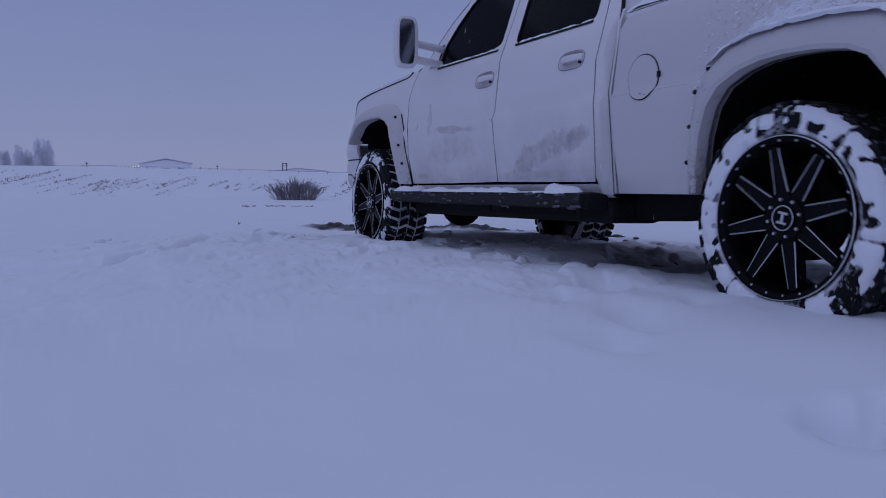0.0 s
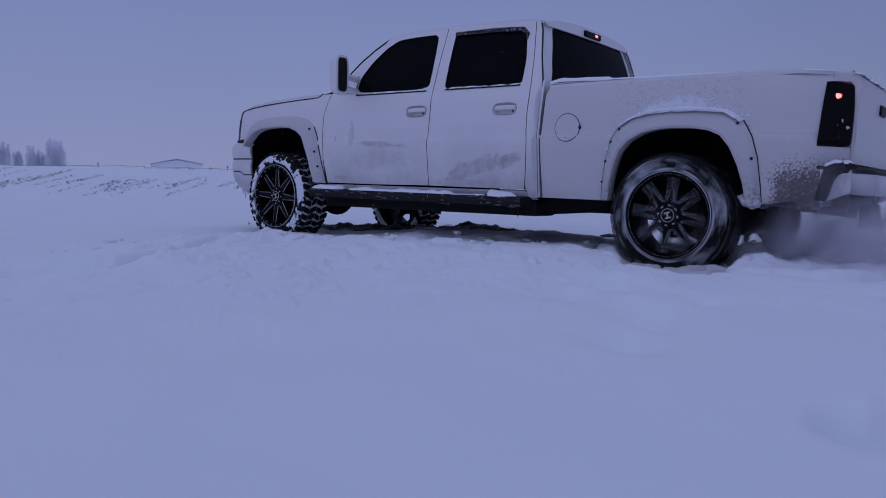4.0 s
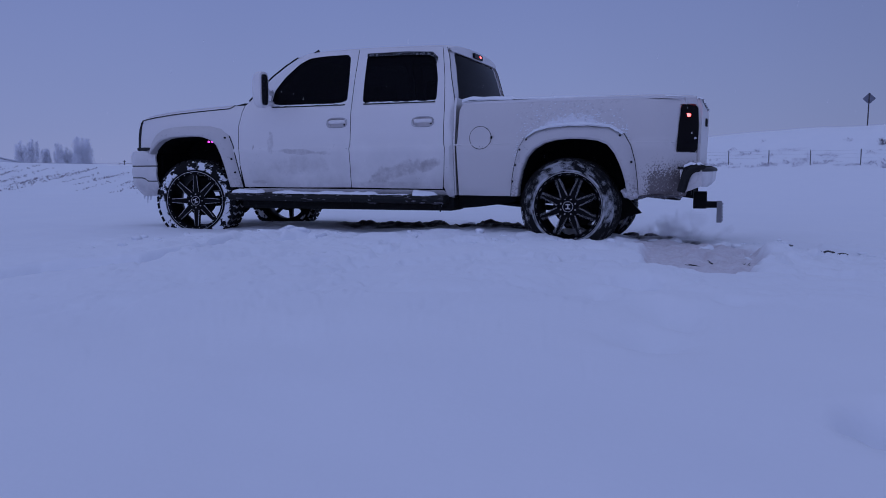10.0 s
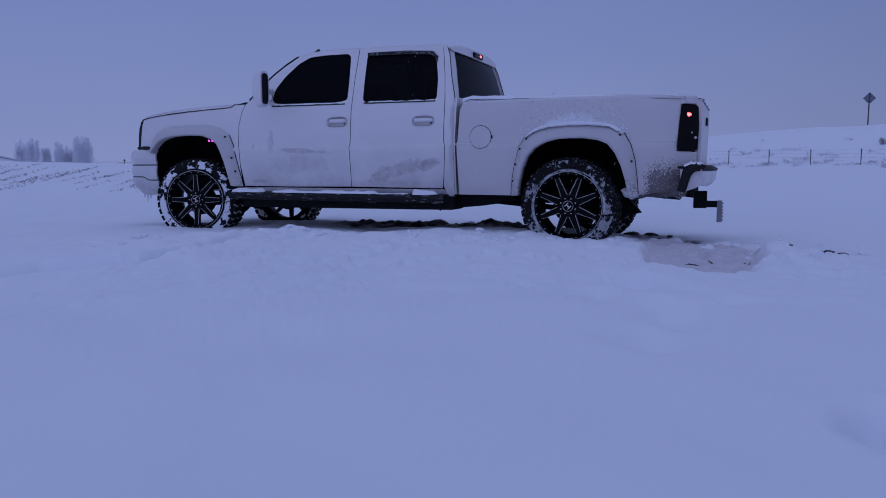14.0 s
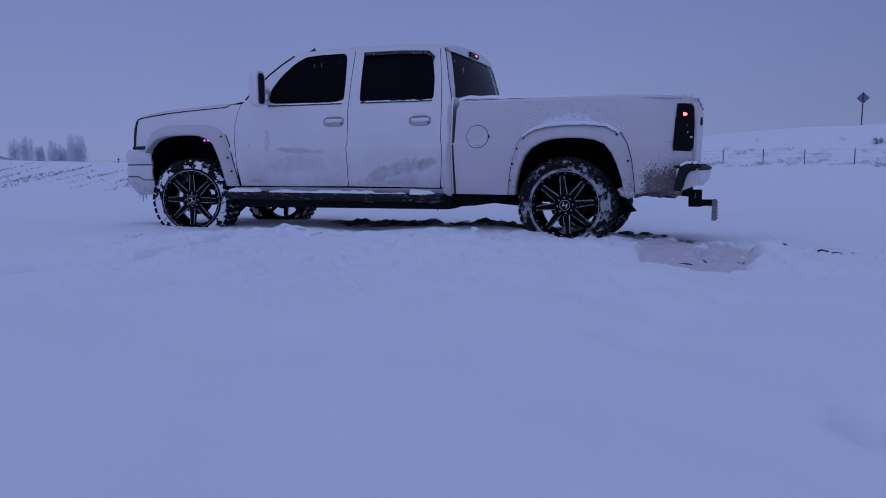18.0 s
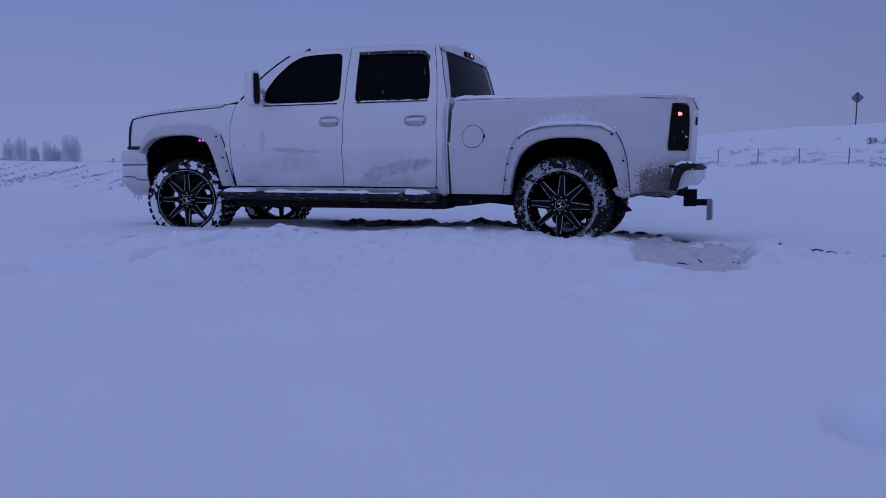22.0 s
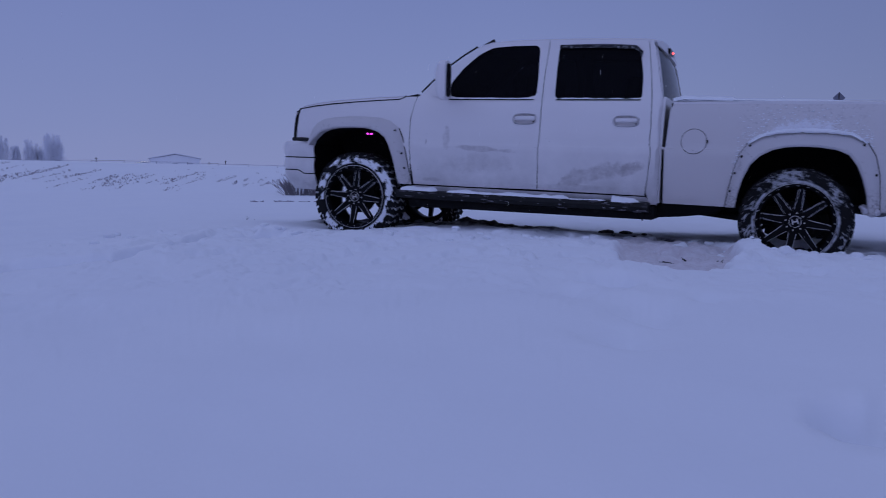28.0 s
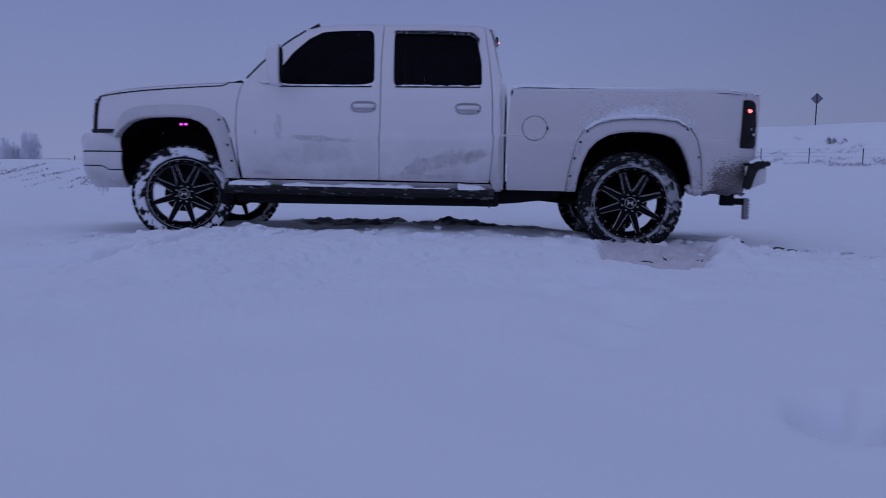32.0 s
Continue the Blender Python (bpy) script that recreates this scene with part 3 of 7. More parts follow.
for side in (1, -1):
    # front fender with its wheel arch
    fender = [(3.314, 0.60), (3.322, 0.80), (3.334, 1.0), (3.330, 1.197), (3.309, 1.33), (3.291, 1.40), (3.40, 1.398), (3.492, 1.392),
              (3.72, 1.382), (3.94, 1.368), (4.16, 1.350), (4.36, 1.325), (4.50, 1.300), (4.550, 1.282), (4.574, 1.22), (4.586, 1.10), (4.588, 0.965)]
    fender += [(4.45, 0.962)] + [(x + 0.01, z - 0.0) for x, z in FRONT_IN[::-1]]
    panel("front_fender", fender, half_width, side, PAINT, truck)
    fl = flare(FRONT_OUT, FRONT_IN, side)
    bolts(FRONT_OUT, FRONT_IN, side, (1, 2, 4), fl)
    gap_line(FRONT_OUT[:5], side, 0.0055, fl)

    gap_line([(3.405, 1.408), (3.43, 1.388), (3.47, 1.373), (3.72, 1.360), (3.94, 1.346), (4.16, 1.329), (4.36, 1.306), (4.50, 1.288), (4.575, 1.278)], side, 0.0055, fl, "hood_gap")
    gap_line([(4.645, 0.984), (4.52, 0.981), (4.375, 0.976)], side, 0.019, fl)
    # front and rear doors with their windows
    fwin = soften([(2.985, 1.392), (2.965, 1.54), (2.87, 1.67), (2.74, 1.79), (2.62, 1.85), (2.45, 1.862), (2.178, 1.864), (2.158, 1.60), (2.150, 1.386)], 2, 0.12)
    fdoor = [(3.288, 0.590), (2.70, 0.586), (2.101, 0.588), (2.096, 0.80), (2.098, 0.955), (2.092, 1.0), (2.092, 1.30), (2.104, 1.60), (2.096, 1.915),
             (2.45, 1.912), (2.60, 1.900), (2.725, 1.870), (2.855, 1.765), (3.035, 1.605), (3.215, 1.440), (3.284, 1.40), (3.304, 1.33), (3.324, 1.197),
             (3.328, 1.0), (3.316, 0.80)]
    oval = lambda x, z: [(x + 0.104 * math.copysign(abs(math.cos(a)) ** 0.6, math.cos(a)), z + 0.044 * math.copysign(abs(math.sin(a)) ** 0.7, math.sin(a))) for a in [k * math.pi / 14 for k in range(28)]]
    door = panel("front_door", fdoor, half_width, side, PAINT, truck, "white front door with a dirty lower half", [fwin, oval(2.230, 1.200)])
    panel("side_window", fwin, half_width, side, GLASS, door, "dark tinted side window with snow along its sill", out=-0.012, thick=0.01)
    rwin = soften([(1.985, 1.372), (1.60, 1.372), (1.238, 1.374), (1.247, 1.58), (1.285, 1.76), (1.335, 1.835), (1.60, 1.855), (2.000, 1.858), (1.997, 1.62)], 2, 0.12)
    rdoor = [(2.095, 0.588), (1.70, 0.582), (1.170, 0.576), (1.152, 0.72), (1.136, 0.955), (1.150, 1.0), (1.148, 1.163), (1.160, 1.38), (1.185, 1.60),
             (1.236, 1.893), (1.60, 1.910), (2.090, 1.915), (2.098, 1.60), (2.086, 1.30), (2.086, 1.0), (2.092, 0.955), (2.090, 0.80)]
    rear = panel("rear_door", rdoor, half_width, side, PAINT, truck, "white rear door with a dirty lower half", [rwin, oval(1.350, 1.189)])
    panel("side_window", rwin, half_width, side, GLASS, rear, "dark tinted side window rimmed with frost", out=-0.012, thick=0.01)

    # rounded door handles in shallow cups
    for x, z, owner in ((2.230, 1.200, door), (1.350, 1.189, rear)):
        y = half_width(x, z)
        rim = oval(x, z)
        rings = [[(x + (px - x) * q, side * (half_width(px, pz) + dep), z + (pz - z) * q) for px, pz in rim] for q, dep in ((1.03, 0.001), (0.985, 0.004), (0.95, -0.008), (0.84, -0.040), (0.5, -0.052), (0.02, -0.054))]
        loft_part("handle_cup", rings, PAINT, owner, closed=True)
        seal = bmesh.new()
        ring = [Vector((px, side * (half_width(px, pz) + 0.002), pz)) for px, pz in [(x + (a - x) * 1.035, z + (b - z) * 1.06) for a, b in rim]]
        for p, q in zip(ring, ring[1:] + ring[:1]):
            add_tube(seal, p, q, 0.0022, n=5)
        part("handle_gap", seal, STEEL, owner)
        rings = []
        for k in range(11):
            a = k / 10 * 2 - 1
            bulge = -0.010 + 0.026 * (1 - a ** 4)
            rings.append([(x + a * 0.090, side * (y + bulge + 0.010 * math.cos(q)), z + 0.008 + 0.017 * math.sin(q)) for q in [i * math.pi / 4 for i in range(8)]])
        loft_part("door_handle", rings, PAINT, owner, closed=True, caps=True)
        bm = bmesh.new()
        add_tube(bm, (x - 0.085, side * (y + 0.005), z - 0.02), (x - 0.085, side * (y + 0.019), z - 0.02), 0.007, n=8)
        part("lock", bm, BLACK, owner)
    # thin black sill strips and snow along the glass
    for x0, x1, owner in ((2.17, 2.97, door), (1.25, 1.97, rear)):
        bm = bmesh.new()
        add_box(bm, (x0, min(side * 0.936, side * 0.952), 1.366), (x1, max(side * 0.936, side * 0.952), 1.379))
        part("sill_strip", bm, BLACK, owner)
        rng = random.Random(int(x0 * 100) + side)
        rings = lumps([(x0 + 0.01, side * 0.945, 1.380), (x1 - 0.02, side * 0.945, 1.380)], 0.009, 0.012, rng, 0.03)
        loft_part("sill_snow", rings, CAKED, owner, "thin line of snow on the sill")

    visor = [(1.275, 1.735), (1.300, 1.785), (1.345, 1.812), (1.60, 1.828), (1.996, 1.832), (1.998, 1.862), (1.60, 1.862), (1.330, 1.845), (1.270, 1.790)]
    panel("window_visor", visor, half_width, side, VISOR, rear, "dark rain visor flecked with frost", out=0.010, thick=0.012)
    rng = random.Random(77)
    loft_part("window_frost", lumps([(1.33, side * (half_width(1.33, 1.828) - 0.004), 1.826), (1.60, side * (half_width(1.6, 1.846) - 0.004), 1.843), (1.975, side * (half_width(1.97, 1.85) - 0.004), 1.846)], 0.006, 0.010, rng, 0.02, 0.6), CAKED, rear, "ragged frost along the window's top")
    # cab corner and rocker
    corner = [(1.128, 0.515), (1.066, 0.512), (1.064, 1.0), (1.062, 1.355), (1.122, 1.60), (1.163, 1.80), (1.196, 1.885), (1.230, 1.893), (1.180, 1.60),
              (1.154, 1.38), (1.142, 1.163), (1.144, 1.0), (1.130, 0.955), (1.146, 0.72), (1.159, 0.60)]
    panel("cab_corner", corner, half_width, side, PAINT, truck)
    rocker = [(1.06, 0.500), (3.315, 0.540), (3.315, 0.578), (1.16, 0.566), (1.13, 0.535)]
    panel("rocker", rocker, half_width, side, PAINT, truck, "white rocker panel grey with road salt", out=-0.006)

    # bed side with its wheel arch
    bed = [(1.020, 0.520), (1.022, 0.80), (1.026, 0.96), (1.018, 1.0), (1.000, 1.28), (0.975, 1.340), (0.50, 1.356), (0.0, 1.357), (-0.50, 1.352),
           (-0.95, 1.338), (-0.965, 1.29), (-0.905, 1.283), (-0.893, 1.10), (-0.880, 0.890), (-0.985, 0.888), (-0.985, 0.62), (-0.955, 0.52)]
    bed += [(x, z) for x, z in REAR_IN[::-1]]
    bedside = panel("bed_side", bed, half_width, side, PAINT_BED, truck, "white bed side with snow crust above the arch and a mud-spattered tail")
    fl = flare(REAR_OUT, REAR_IN, side)
    bolts(REAR_OUT, REAR_IN, side, (1, 2, 3, 4, 10, 12), fl)
    gap_line(REAR_OUT[10:], side, 0.004, fl)
    gap_line(REAR_OUT[:3], side, 0.0035, fl)
    gap_line(REAR_OUT[2:5], side, 0.0022, fl)
    tail = soften([(-0.909, 1.280), (-0.965, 1.284), (-1.040, 1.270), (-1.047, 1.10), (-1.040, 0.905), (-1.00, 0.892), (-0.884, 0.893), (-0.897, 1.10)], 2, 0.12)
    lamp = panel("tail_light", tail, half_width, side, SMOKED, truck, "smoked black tail light", out=0.010, thick=0.05)
    for lx, lz, r, mat, nm in ((-0.962, 1.195, 0.021, RED, "red_bulb"), (-1.018, 1.005, 0.014, LENS, "reverse_lens")):
        bm = bmesh.new()
        y = half_width(lx, lz) + 0.010
        bmesh.ops.create_uvsphere(bm, u_segments=12, v_segments=8, radius=r, matrix=Matrix.Translation((lx, side * y, lz)) @ Matrix.Diagonal((1.25, 0.3, 0.75, 1)))
        part(nm, bm, mat, lamp, smooth=True)
    # body line that runs the length of the side
    for x0, x1 in ((1.05, 0.52), (-0.56, -0.88)):
        bm = bmesh.new()
        n = 8
        rings = [[(x0 + (x1 - x0) * k / n, side * (half_width(x0 + (x1 - x0) * k / n, 0.97) + d), z) for d, z in ((-0.004, 0.982), (0.0015, 0.973), (-0.004, 0.964))] for k in range(n + 1)]
        bm.free()
        loft_part("body_crease", rings, PAINT_BED, bedside)

    # fuel door and its latch (left side only)
    if side == 1:
        disc = [(0.796 + 0.098 * math.cos(a), 1.034 + 0.098 * math.sin(a)) for a in [k * math.pi / 18 for k in range(36)]]
        ring = [(0.796 + 0.103 * math.cos(a), 1.034 + 0.103 * math.sin(a)) for a in [k * math.pi / 18 for k in range(36)]]
        gap = panel("fuel_door_gap", ring, half_width, side, SEAM, bedside, out=0.0015, thick=0.003)
        fd = panel("fuel_door", disc, half_width, side, PAINT_BED, bedside, "round white fuel filler door", out=0.004, thick=0.003)
        box("latch", (0.685, half_width(0.69, 1.03), 1.022), (0.700, half_width(0.69, 1.03) + 0.012, 1.048), BLACK, fd, bevel=0.002)

    # bed rail cap with settled snow
    rings = [[(0.98 - 2.0 * k / 24, side * (y - 0.95 + half_width(0.98 - 2.0 * k / 24, 1.34)), 1.340 + z + 0.010 * math.sin(min(1, k / 24) * math.pi)) for y, z in ((0.95, -0.012), (0.955, 0.012), (0.93, 0.022), (0.86, 0.020), (0.855, -0.10))] for k in range(25)]
    loft_part("bed_rail", rings, PAINT, truck)
    rng = random.Random(11 + side)
    rings = lumps([(0.97, side * 0.905, 1.362), (0.5, side * 0.905, 1.370), (-0.2, side * 0.905, 1.366), (-0.80, side * 0.89, 1.354), (-0.98, side * 0.84, 1.346)], 0.055, 0.017, rng, 0.11, 0.12, 0.75, 1.1)
    loft_part("rail_snow", rings, CAKED, truck, "settled snow on the bed rail")
    rings = lumps([(0.985, side * 0.90, 1.362), (0.90, side * 0.90, 1.378), (0.70, side * 0.90, 1.374), (0.45, side * 0.90, 1.362)], 0.060, 0.034, random.Random(14), 0.07, 0.1, 0.8, 1.1)
    loft_part("rail_snow", rings, CAKED, truck, "heap of snow on the rail behind the cab")
    # frozen slush packed at the flare's foot
    bm = bmesh.new()
    srng = random.Random(41)
    for cx, cz, r in ((-0.50, 0.542, 0.036), (-0.54, 0.525, 0.034), (-0.47, 0.565, 0.022)):
        bmesh.ops.create_icosphere(bm, subdivisions=3, radius=r, matrix=Matrix.Translation((cx, side * 0.975, cz)) @ Matrix.Diagonal((1.5, 1.0, 0.9, 1)))
    for v in bm.verts:
        v.co += Vector((1, side, 1)) * 0.016 * noise.noise(v.co * 26)
    tagged(part("frozen_slush", bm, SLUSH, truck, "grey frozen slush at the foot of the flare", smooth=True), kind="stuff")
    rng = random.Random(21 + side)
    bm = bmesh.new()
    for k in range(300):
        x = rng.uniform(-0.50, 0.50)
        z = float(np.interp(x, [p[0] for p in REAR_OUT[::-1]], [p[1] for p in REAR_OUT[::-1]])) + 0.012 + abs(rng.gauss(0.0, 0.085)) * (1.2 if x > 0 else 0.8)
        s = rng.uniform(0.002, 0.0065)
        bmesh.ops.create_icosphere(bm, subdivisions=1, radius=s, matrix=Matrix.Translation((x, side * (half_width(x, z) + 0.001), z)) @ pose(0, 0, 0, 0, rng.uniform(-25, 40), 0) @ Matrix.Diagonal((rng.uniform(1.2, 2.4), 0.35, 0.8, 1)))
    tagged(part("flare_snow", bm, CAKED, truck, "fine spattered snow above the rear wheel arch", smooth=True), kind="stuff")

    def flare_bank(outer, inner, picks, lift, reach):
        """Snow lying in the step between the body and the flare, thin at both ends."""
        rings, n = [], len(picks) * 7 - 6
        for j in range(n):
            f = picks[0] + (picks[-1] - picks[0]) * j / (n - 1)
            k = min(int(f), len(outer) - 2)
            u = f - k
            xo, zo = [outer[k][c] + (outer[k + 1][c] - outer[k][c]) * u for c in (0, 1)]
            xi, zi = [inner[k][c] + (inner[k + 1][c] - inner[k][c]) * u for c in (0, 1)]
            d = Vector((xo - xi, zo - zi)).normalized()
            e = max(0.06, math.sin(math.pi * (j + 0.3) / n) ** 0.5) * rng.uniform(0.8, 1.15)
            row = []
            for q, up in ((lift * e, 0.001), (lift * e * 0.55, 0.014), (lift * e * 0.2, 0.032), (-0.004, 0.046 * e + 0.01), (-reach * e, 0.056 * e + 0.006), (-reach * e - 0.012, 0.046)):
                x, z = xo + d.x * q, zo + d.y * q
                row.append((x, side * (half_width(x, z) + up * (1 if q > -0.003 else 1.05)), z + rng.gauss(0, 0.0015)))
            rings.append(row)
        loft_part("flare_snow", rings, CAKED, truck, "soft bank of snow lying on the flare")

    flare_bank(REAR_OUT, REAR_IN, (4, 5, 6, 7, 8, 9, 10), 0.020, 0.006)

    # running board with caked snow
    rings = [[(x, side * y, z + dz) for y, z in ((0.93, 0.442), (0.985, 0.436), (1.085, 0.446), (1.105, 0.480), (1.095, 0.515), (0.99, 0.522), (0.93, 0.515))] for x, dz in ((1.12, 0.0), (1.16, 0.004), (2.2, 0.010), (3.36, 0.018), (3.41, 0.02))]
    board = loft_part("running_board", rings, BLACK, truck, "black running board under clotted snow", closed=True, caps=True)
    rng = random.Random(31 + side)
    for x0, x1, h in ((3.37, 3.00, 0.036), (2.90, 2.44, 0.030), (2.46, 1.78, 0.028), (1.80, 1.46, 0.013), (1.42, 1.18, 0.046)):
        z0 = 0.519 + 0.010 * (x0 - 1.1) / 1.2
        loft_part("board_snow", lumps([(x0, side * 1.040, z0), (x1, side * 1.040, z0 - 0.004)], 0.062, h, rng, 0.055, 0.22, 0.6, 1.2), CAKED, board, "caked snow on the step")
    # clots frozen to the step's outer face and under it
    bm = bmesh.new()
    for _ in range(54):
        x, q = rng.uniform(1.14, 3.38), rng.random() ** 1.6
        r = rng.uniform(0.004, 0.012)
        bmesh.ops.create_icosphere(bm, subdivisions=1, radius=r, matrix=Matrix.Translation((x, side * (1.100 - 0.05 * max(0, q - 0.6)), 0.512 + 0.01 * (x - 1.1) / 1.2 - 0.075 * q)) @ Matrix.Diagonal((rng.uniform(1.5, 5.0), 0.6, rng.uniform(0.5, 1.1), 1)))
    for v in bm.verts:
        v.co += Vector((1, 0, 1)) * 0.006 * noise.noise(v.co * 40)
    tagged(part("board_clots", bm, GRIME, board, "grey clots of slush frozen to the step", smooth=True), kind="stuff")
    for x, drop in ((1.17, 0.075), (1.22, 0.045), (2.05, 0.03), (3.2, 0.04)):
        bm = bmesh.new()
        add_tube(bm, (x, side * 1.06, 0.445), (x - 0.01, side * 1.06, 0.445 - drop), 0.016, 0.004, 6)
        part("slush_drip", bm, UNDER, board, "dark frozen drip")
    for x in (1.35, 2.25, 3.15):
        box("bracket", (x - 0.03, min(side * 0.45, side * 0.98), 0.470), (x + 0.03, max(side * 0.45, side * 0.98), 0.490), UNDER, board, bevel=0.004)

    # wheel-arch liners
    for arch, cx in ((REAR_IN, 0.0), (FRONT_IN, BASE)):
        rings = []
        pts = [(x, z) for x, z in arch]
        for y in (0.985, 0.80, 0.55, 0.45):
            rings.append([(cx + (x - cx) * 1.02, side * y, z + 0.012) for x, z in pts])
        rings.append([(cx + (x - cx) * 0.5, side * 0.445, 0.5 + (z - 0.5) * 0.6) for x, z in pts])
        rings.append([(cx, side * 0.445, 0.55) for x, z in pts])
        loft_part("wheel_liner", rings, LINER, truck)

    # towing mirror on two arms
    hx, hy, hz = 2.917, 1.232, 1.515
    rings = []
    for k, (dx, s) in enumerate(((-0.045, 0.84), (-0.040, 0.97), (-0.02, 1.0), (0.015, 0.98), (0.042, 0.86), (0.062, 0.60), (0.070, 0.35))):
        rings.append([(hx + dx, side * (hy - 0.010 + 0.080 * s * math.copysign(abs(math.cos(a)) ** 0.5, math.cos(a))), hz + 0.172 * s * math.copysign(abs(math.sin(a)) ** 0.5, math.sin(a))) for a in [i * math.pi / 12 for i in range(24)]])
    head = loft_part("mirror_head", rings, PAINT, truck, "white towing mirror with a dark glass", closed=True, caps=True)
    glass = [[(hx - 0.047 - d, side * (hy - 0.004 + 0.056 * math.copysign(abs(math.cos(a)) ** 0.4, math.cos(a)) * s), hz + 0.146 * s * math.copysign(abs(math.sin(a)) ** 0.4, math.sin(a))) for a in [i * math.pi / 12 for i in range(24)]] for d, s in ((0.0, 1.0), (0.004, 0.97))]
    loft_part("mirror_glass", glass, MIRROR, head, "dark mirror glass", closed=True, caps=True)
    for z in (1.415, 1.520):
        rings = [[(hx + 0.01 + 0.06 * t + 0.026 * math.cos(a), side * (1.16 - 0.25 * t), z - 0.01 * t + 0.027 * math.sin(a)) for a in [i * math.pi / 4 for i in range(8)]] for t in (0, 0.33, 0.66, 1.0)]
        loft_part("mirror_arm", rings, PAINT, head, closed=True, caps=True)
    foot = soften([(2.99, 1.395), (3.16, 1.40), (3.13, 1.47), (3.06, 1.54), (2.98, 1.55)], 1)
    panel("mirror_foot", foot, half_width, side, PAINT, head, out=0.012, thick=0.02)

    # LED pods under the front arch
    pod = box("rock_light", (3.90, min(side * 0.57, side * 0.60), 1.052), (4.02, max(side * 0.57, side * 0.60), 1.076), BLACK, truck, "small LED pod under the fender", 0.004)
    for dx in (0.0, 0.04):
        bm = bmesh.new()
        bmesh.ops.create_uvsphere(bm, u_segments=10, v_segments=6, radius=0.010, matrix=Matrix.Translation((3.935 + dx * 1.1, side * 0.605, 1.062)))
        part("led", bm, MAGENTA, pod, "magenta LED")

    # headlights wrap round the nose
    lampo = [(4.555, 1.280), (4.592, 1.262), (4.622, 1.19), (4.634, 1.10), (4.634, 0.968), (4.590, 0.968), (4.590, 1.10), (4.578, 1.22)]
    hl = panel("headlight", lampo, half_width, side, SMOKED, truck, "dark headlight wrapping the front corner", out=0.006, thick=0.03)
    rings = [[(4.634 + 0.125 * t ** 0.7, side * (half_width(4.668, z) + 0.004 - (half_width(4.668, z) - 0.55) * t), z) for z in (0.970, 1.05, 1.13, 1.19, 1.262 - 0.0)] for t in (0, 0.2, 0.45, 0.7, 1.0)]
    loft_part("headlight_lens", rings, SMOKED, hl, thick=0.01)
    rings = [[(4.634 + 0.135 * t ** 0.7, side * (half_width(4.668, 1.16) + 0.010 - (half_width(4.668, 1.16) - 0.60) * t), z) for z in (1.135, 1.175)] for t in (0, 0.2, 0.45, 0.7, 1.0)]
    loft_part("trim_bar", rings, PAINT, hl, "white trim bar between the lamps", thick=0.01)

# hood: crowned, with a cowl lip at its rear
hood_x = (3.42, 3.50, 3.72, 3.94, 4.16, 4.36, 4.50, 4.58, 4.64)
hood_e = (1.404, 1.402, 1.392, 1.378, 1.360, 1.335, 1.310, 1.285, 1.235)
rings = []
for x, ze in zip(hood_x, hood_e):
    w = half_width(x, ze) - 0.006
    row = []
    for k in range(25):
        s = k / 12 - 1
        crown = 0.052 * (1 - abs(s) ** 2.2)
        rise = 0.030 * max(0, 1 - (abs(s) / 0.45) ** 4) * min(1, max(0, (4.55 - x) / 0.3))
        ahead = 0.10 * (1 - s * s) * max(0.0, (x - 3.9) / 0.7)
        row.append((x + ahead, s * w, ze + crown + rise))
    rings.append(row)
hood = loft_part("hood", rings, PAINT, truck, "white hood with a raised centre, dusted with snow", thick=0.02)
cowl = loft_part("cowl", [[(3.44 + 0.08 * (1 - s * s), s * 0.90, 1.402 + 0.04 * (1 - s * s)) for s in [k / 8 - 1 for k in range(17)]],
                          [(3.30 + 0.16 * (1 - s * s), s * 0.915, 1.425 + 0.03 * (1 - s * s)) for s in [k / 8 - 1 for k in range(17)]]], BLACK, truck, thick=0.02)

# grille between the headlights
rings = [[(4.775 + 0.03 * (1 - (y / 0.55) ** 2), y, z) for z in (0.965, 1.05, 1.14, 1.22, 1.262)] for y in [k / 5 * 0.55 - 0.55 for k in range(11)]]
grille = loft_part("grille", rings, BLACK, truck, "black grille", thick=0.02)
for z in (1.00, 1.06, 1.20):
    loft_part("grille_bar", [[(4.800 + 0.03 * (1 - (y / 0.55) ** 2), y, z + d) for d in (-0.012, 0.012)] for y in [k / 5 * 0.55 - 0.55 for k in range(11)]], BLACK, grille, thick=0.015)
loft_part("grille_bar", [[(4.806 + 0.03 * (1 - (y / 0.55) ** 2), y, 1.155 + d) for d in (-0.03, 0.03)] for y in [k / 5 * 0.55 - 0.55 for k in range(11)]], PAINT, grille, "white crossbar", thick=0.015)

# front bumper, painted, with two dark seams
def bumper_path(t):
    pts = [(4.36, 0.985), (4.52, 0.987), (4.655, 0.972), (4.745, 0.905), (4.795, 0.80), (4.835, 0.60), (4.86, 0.30), (4.87, 0.0)]
    k = min(len(pts) - 2, int(t * (len(pts) - 1)))
    f = t * (len(pts) - 1) - k
    return [pts[k][j] + (pts[k + 1][j] - pts[k][j]) * f for j in (0, 1)]


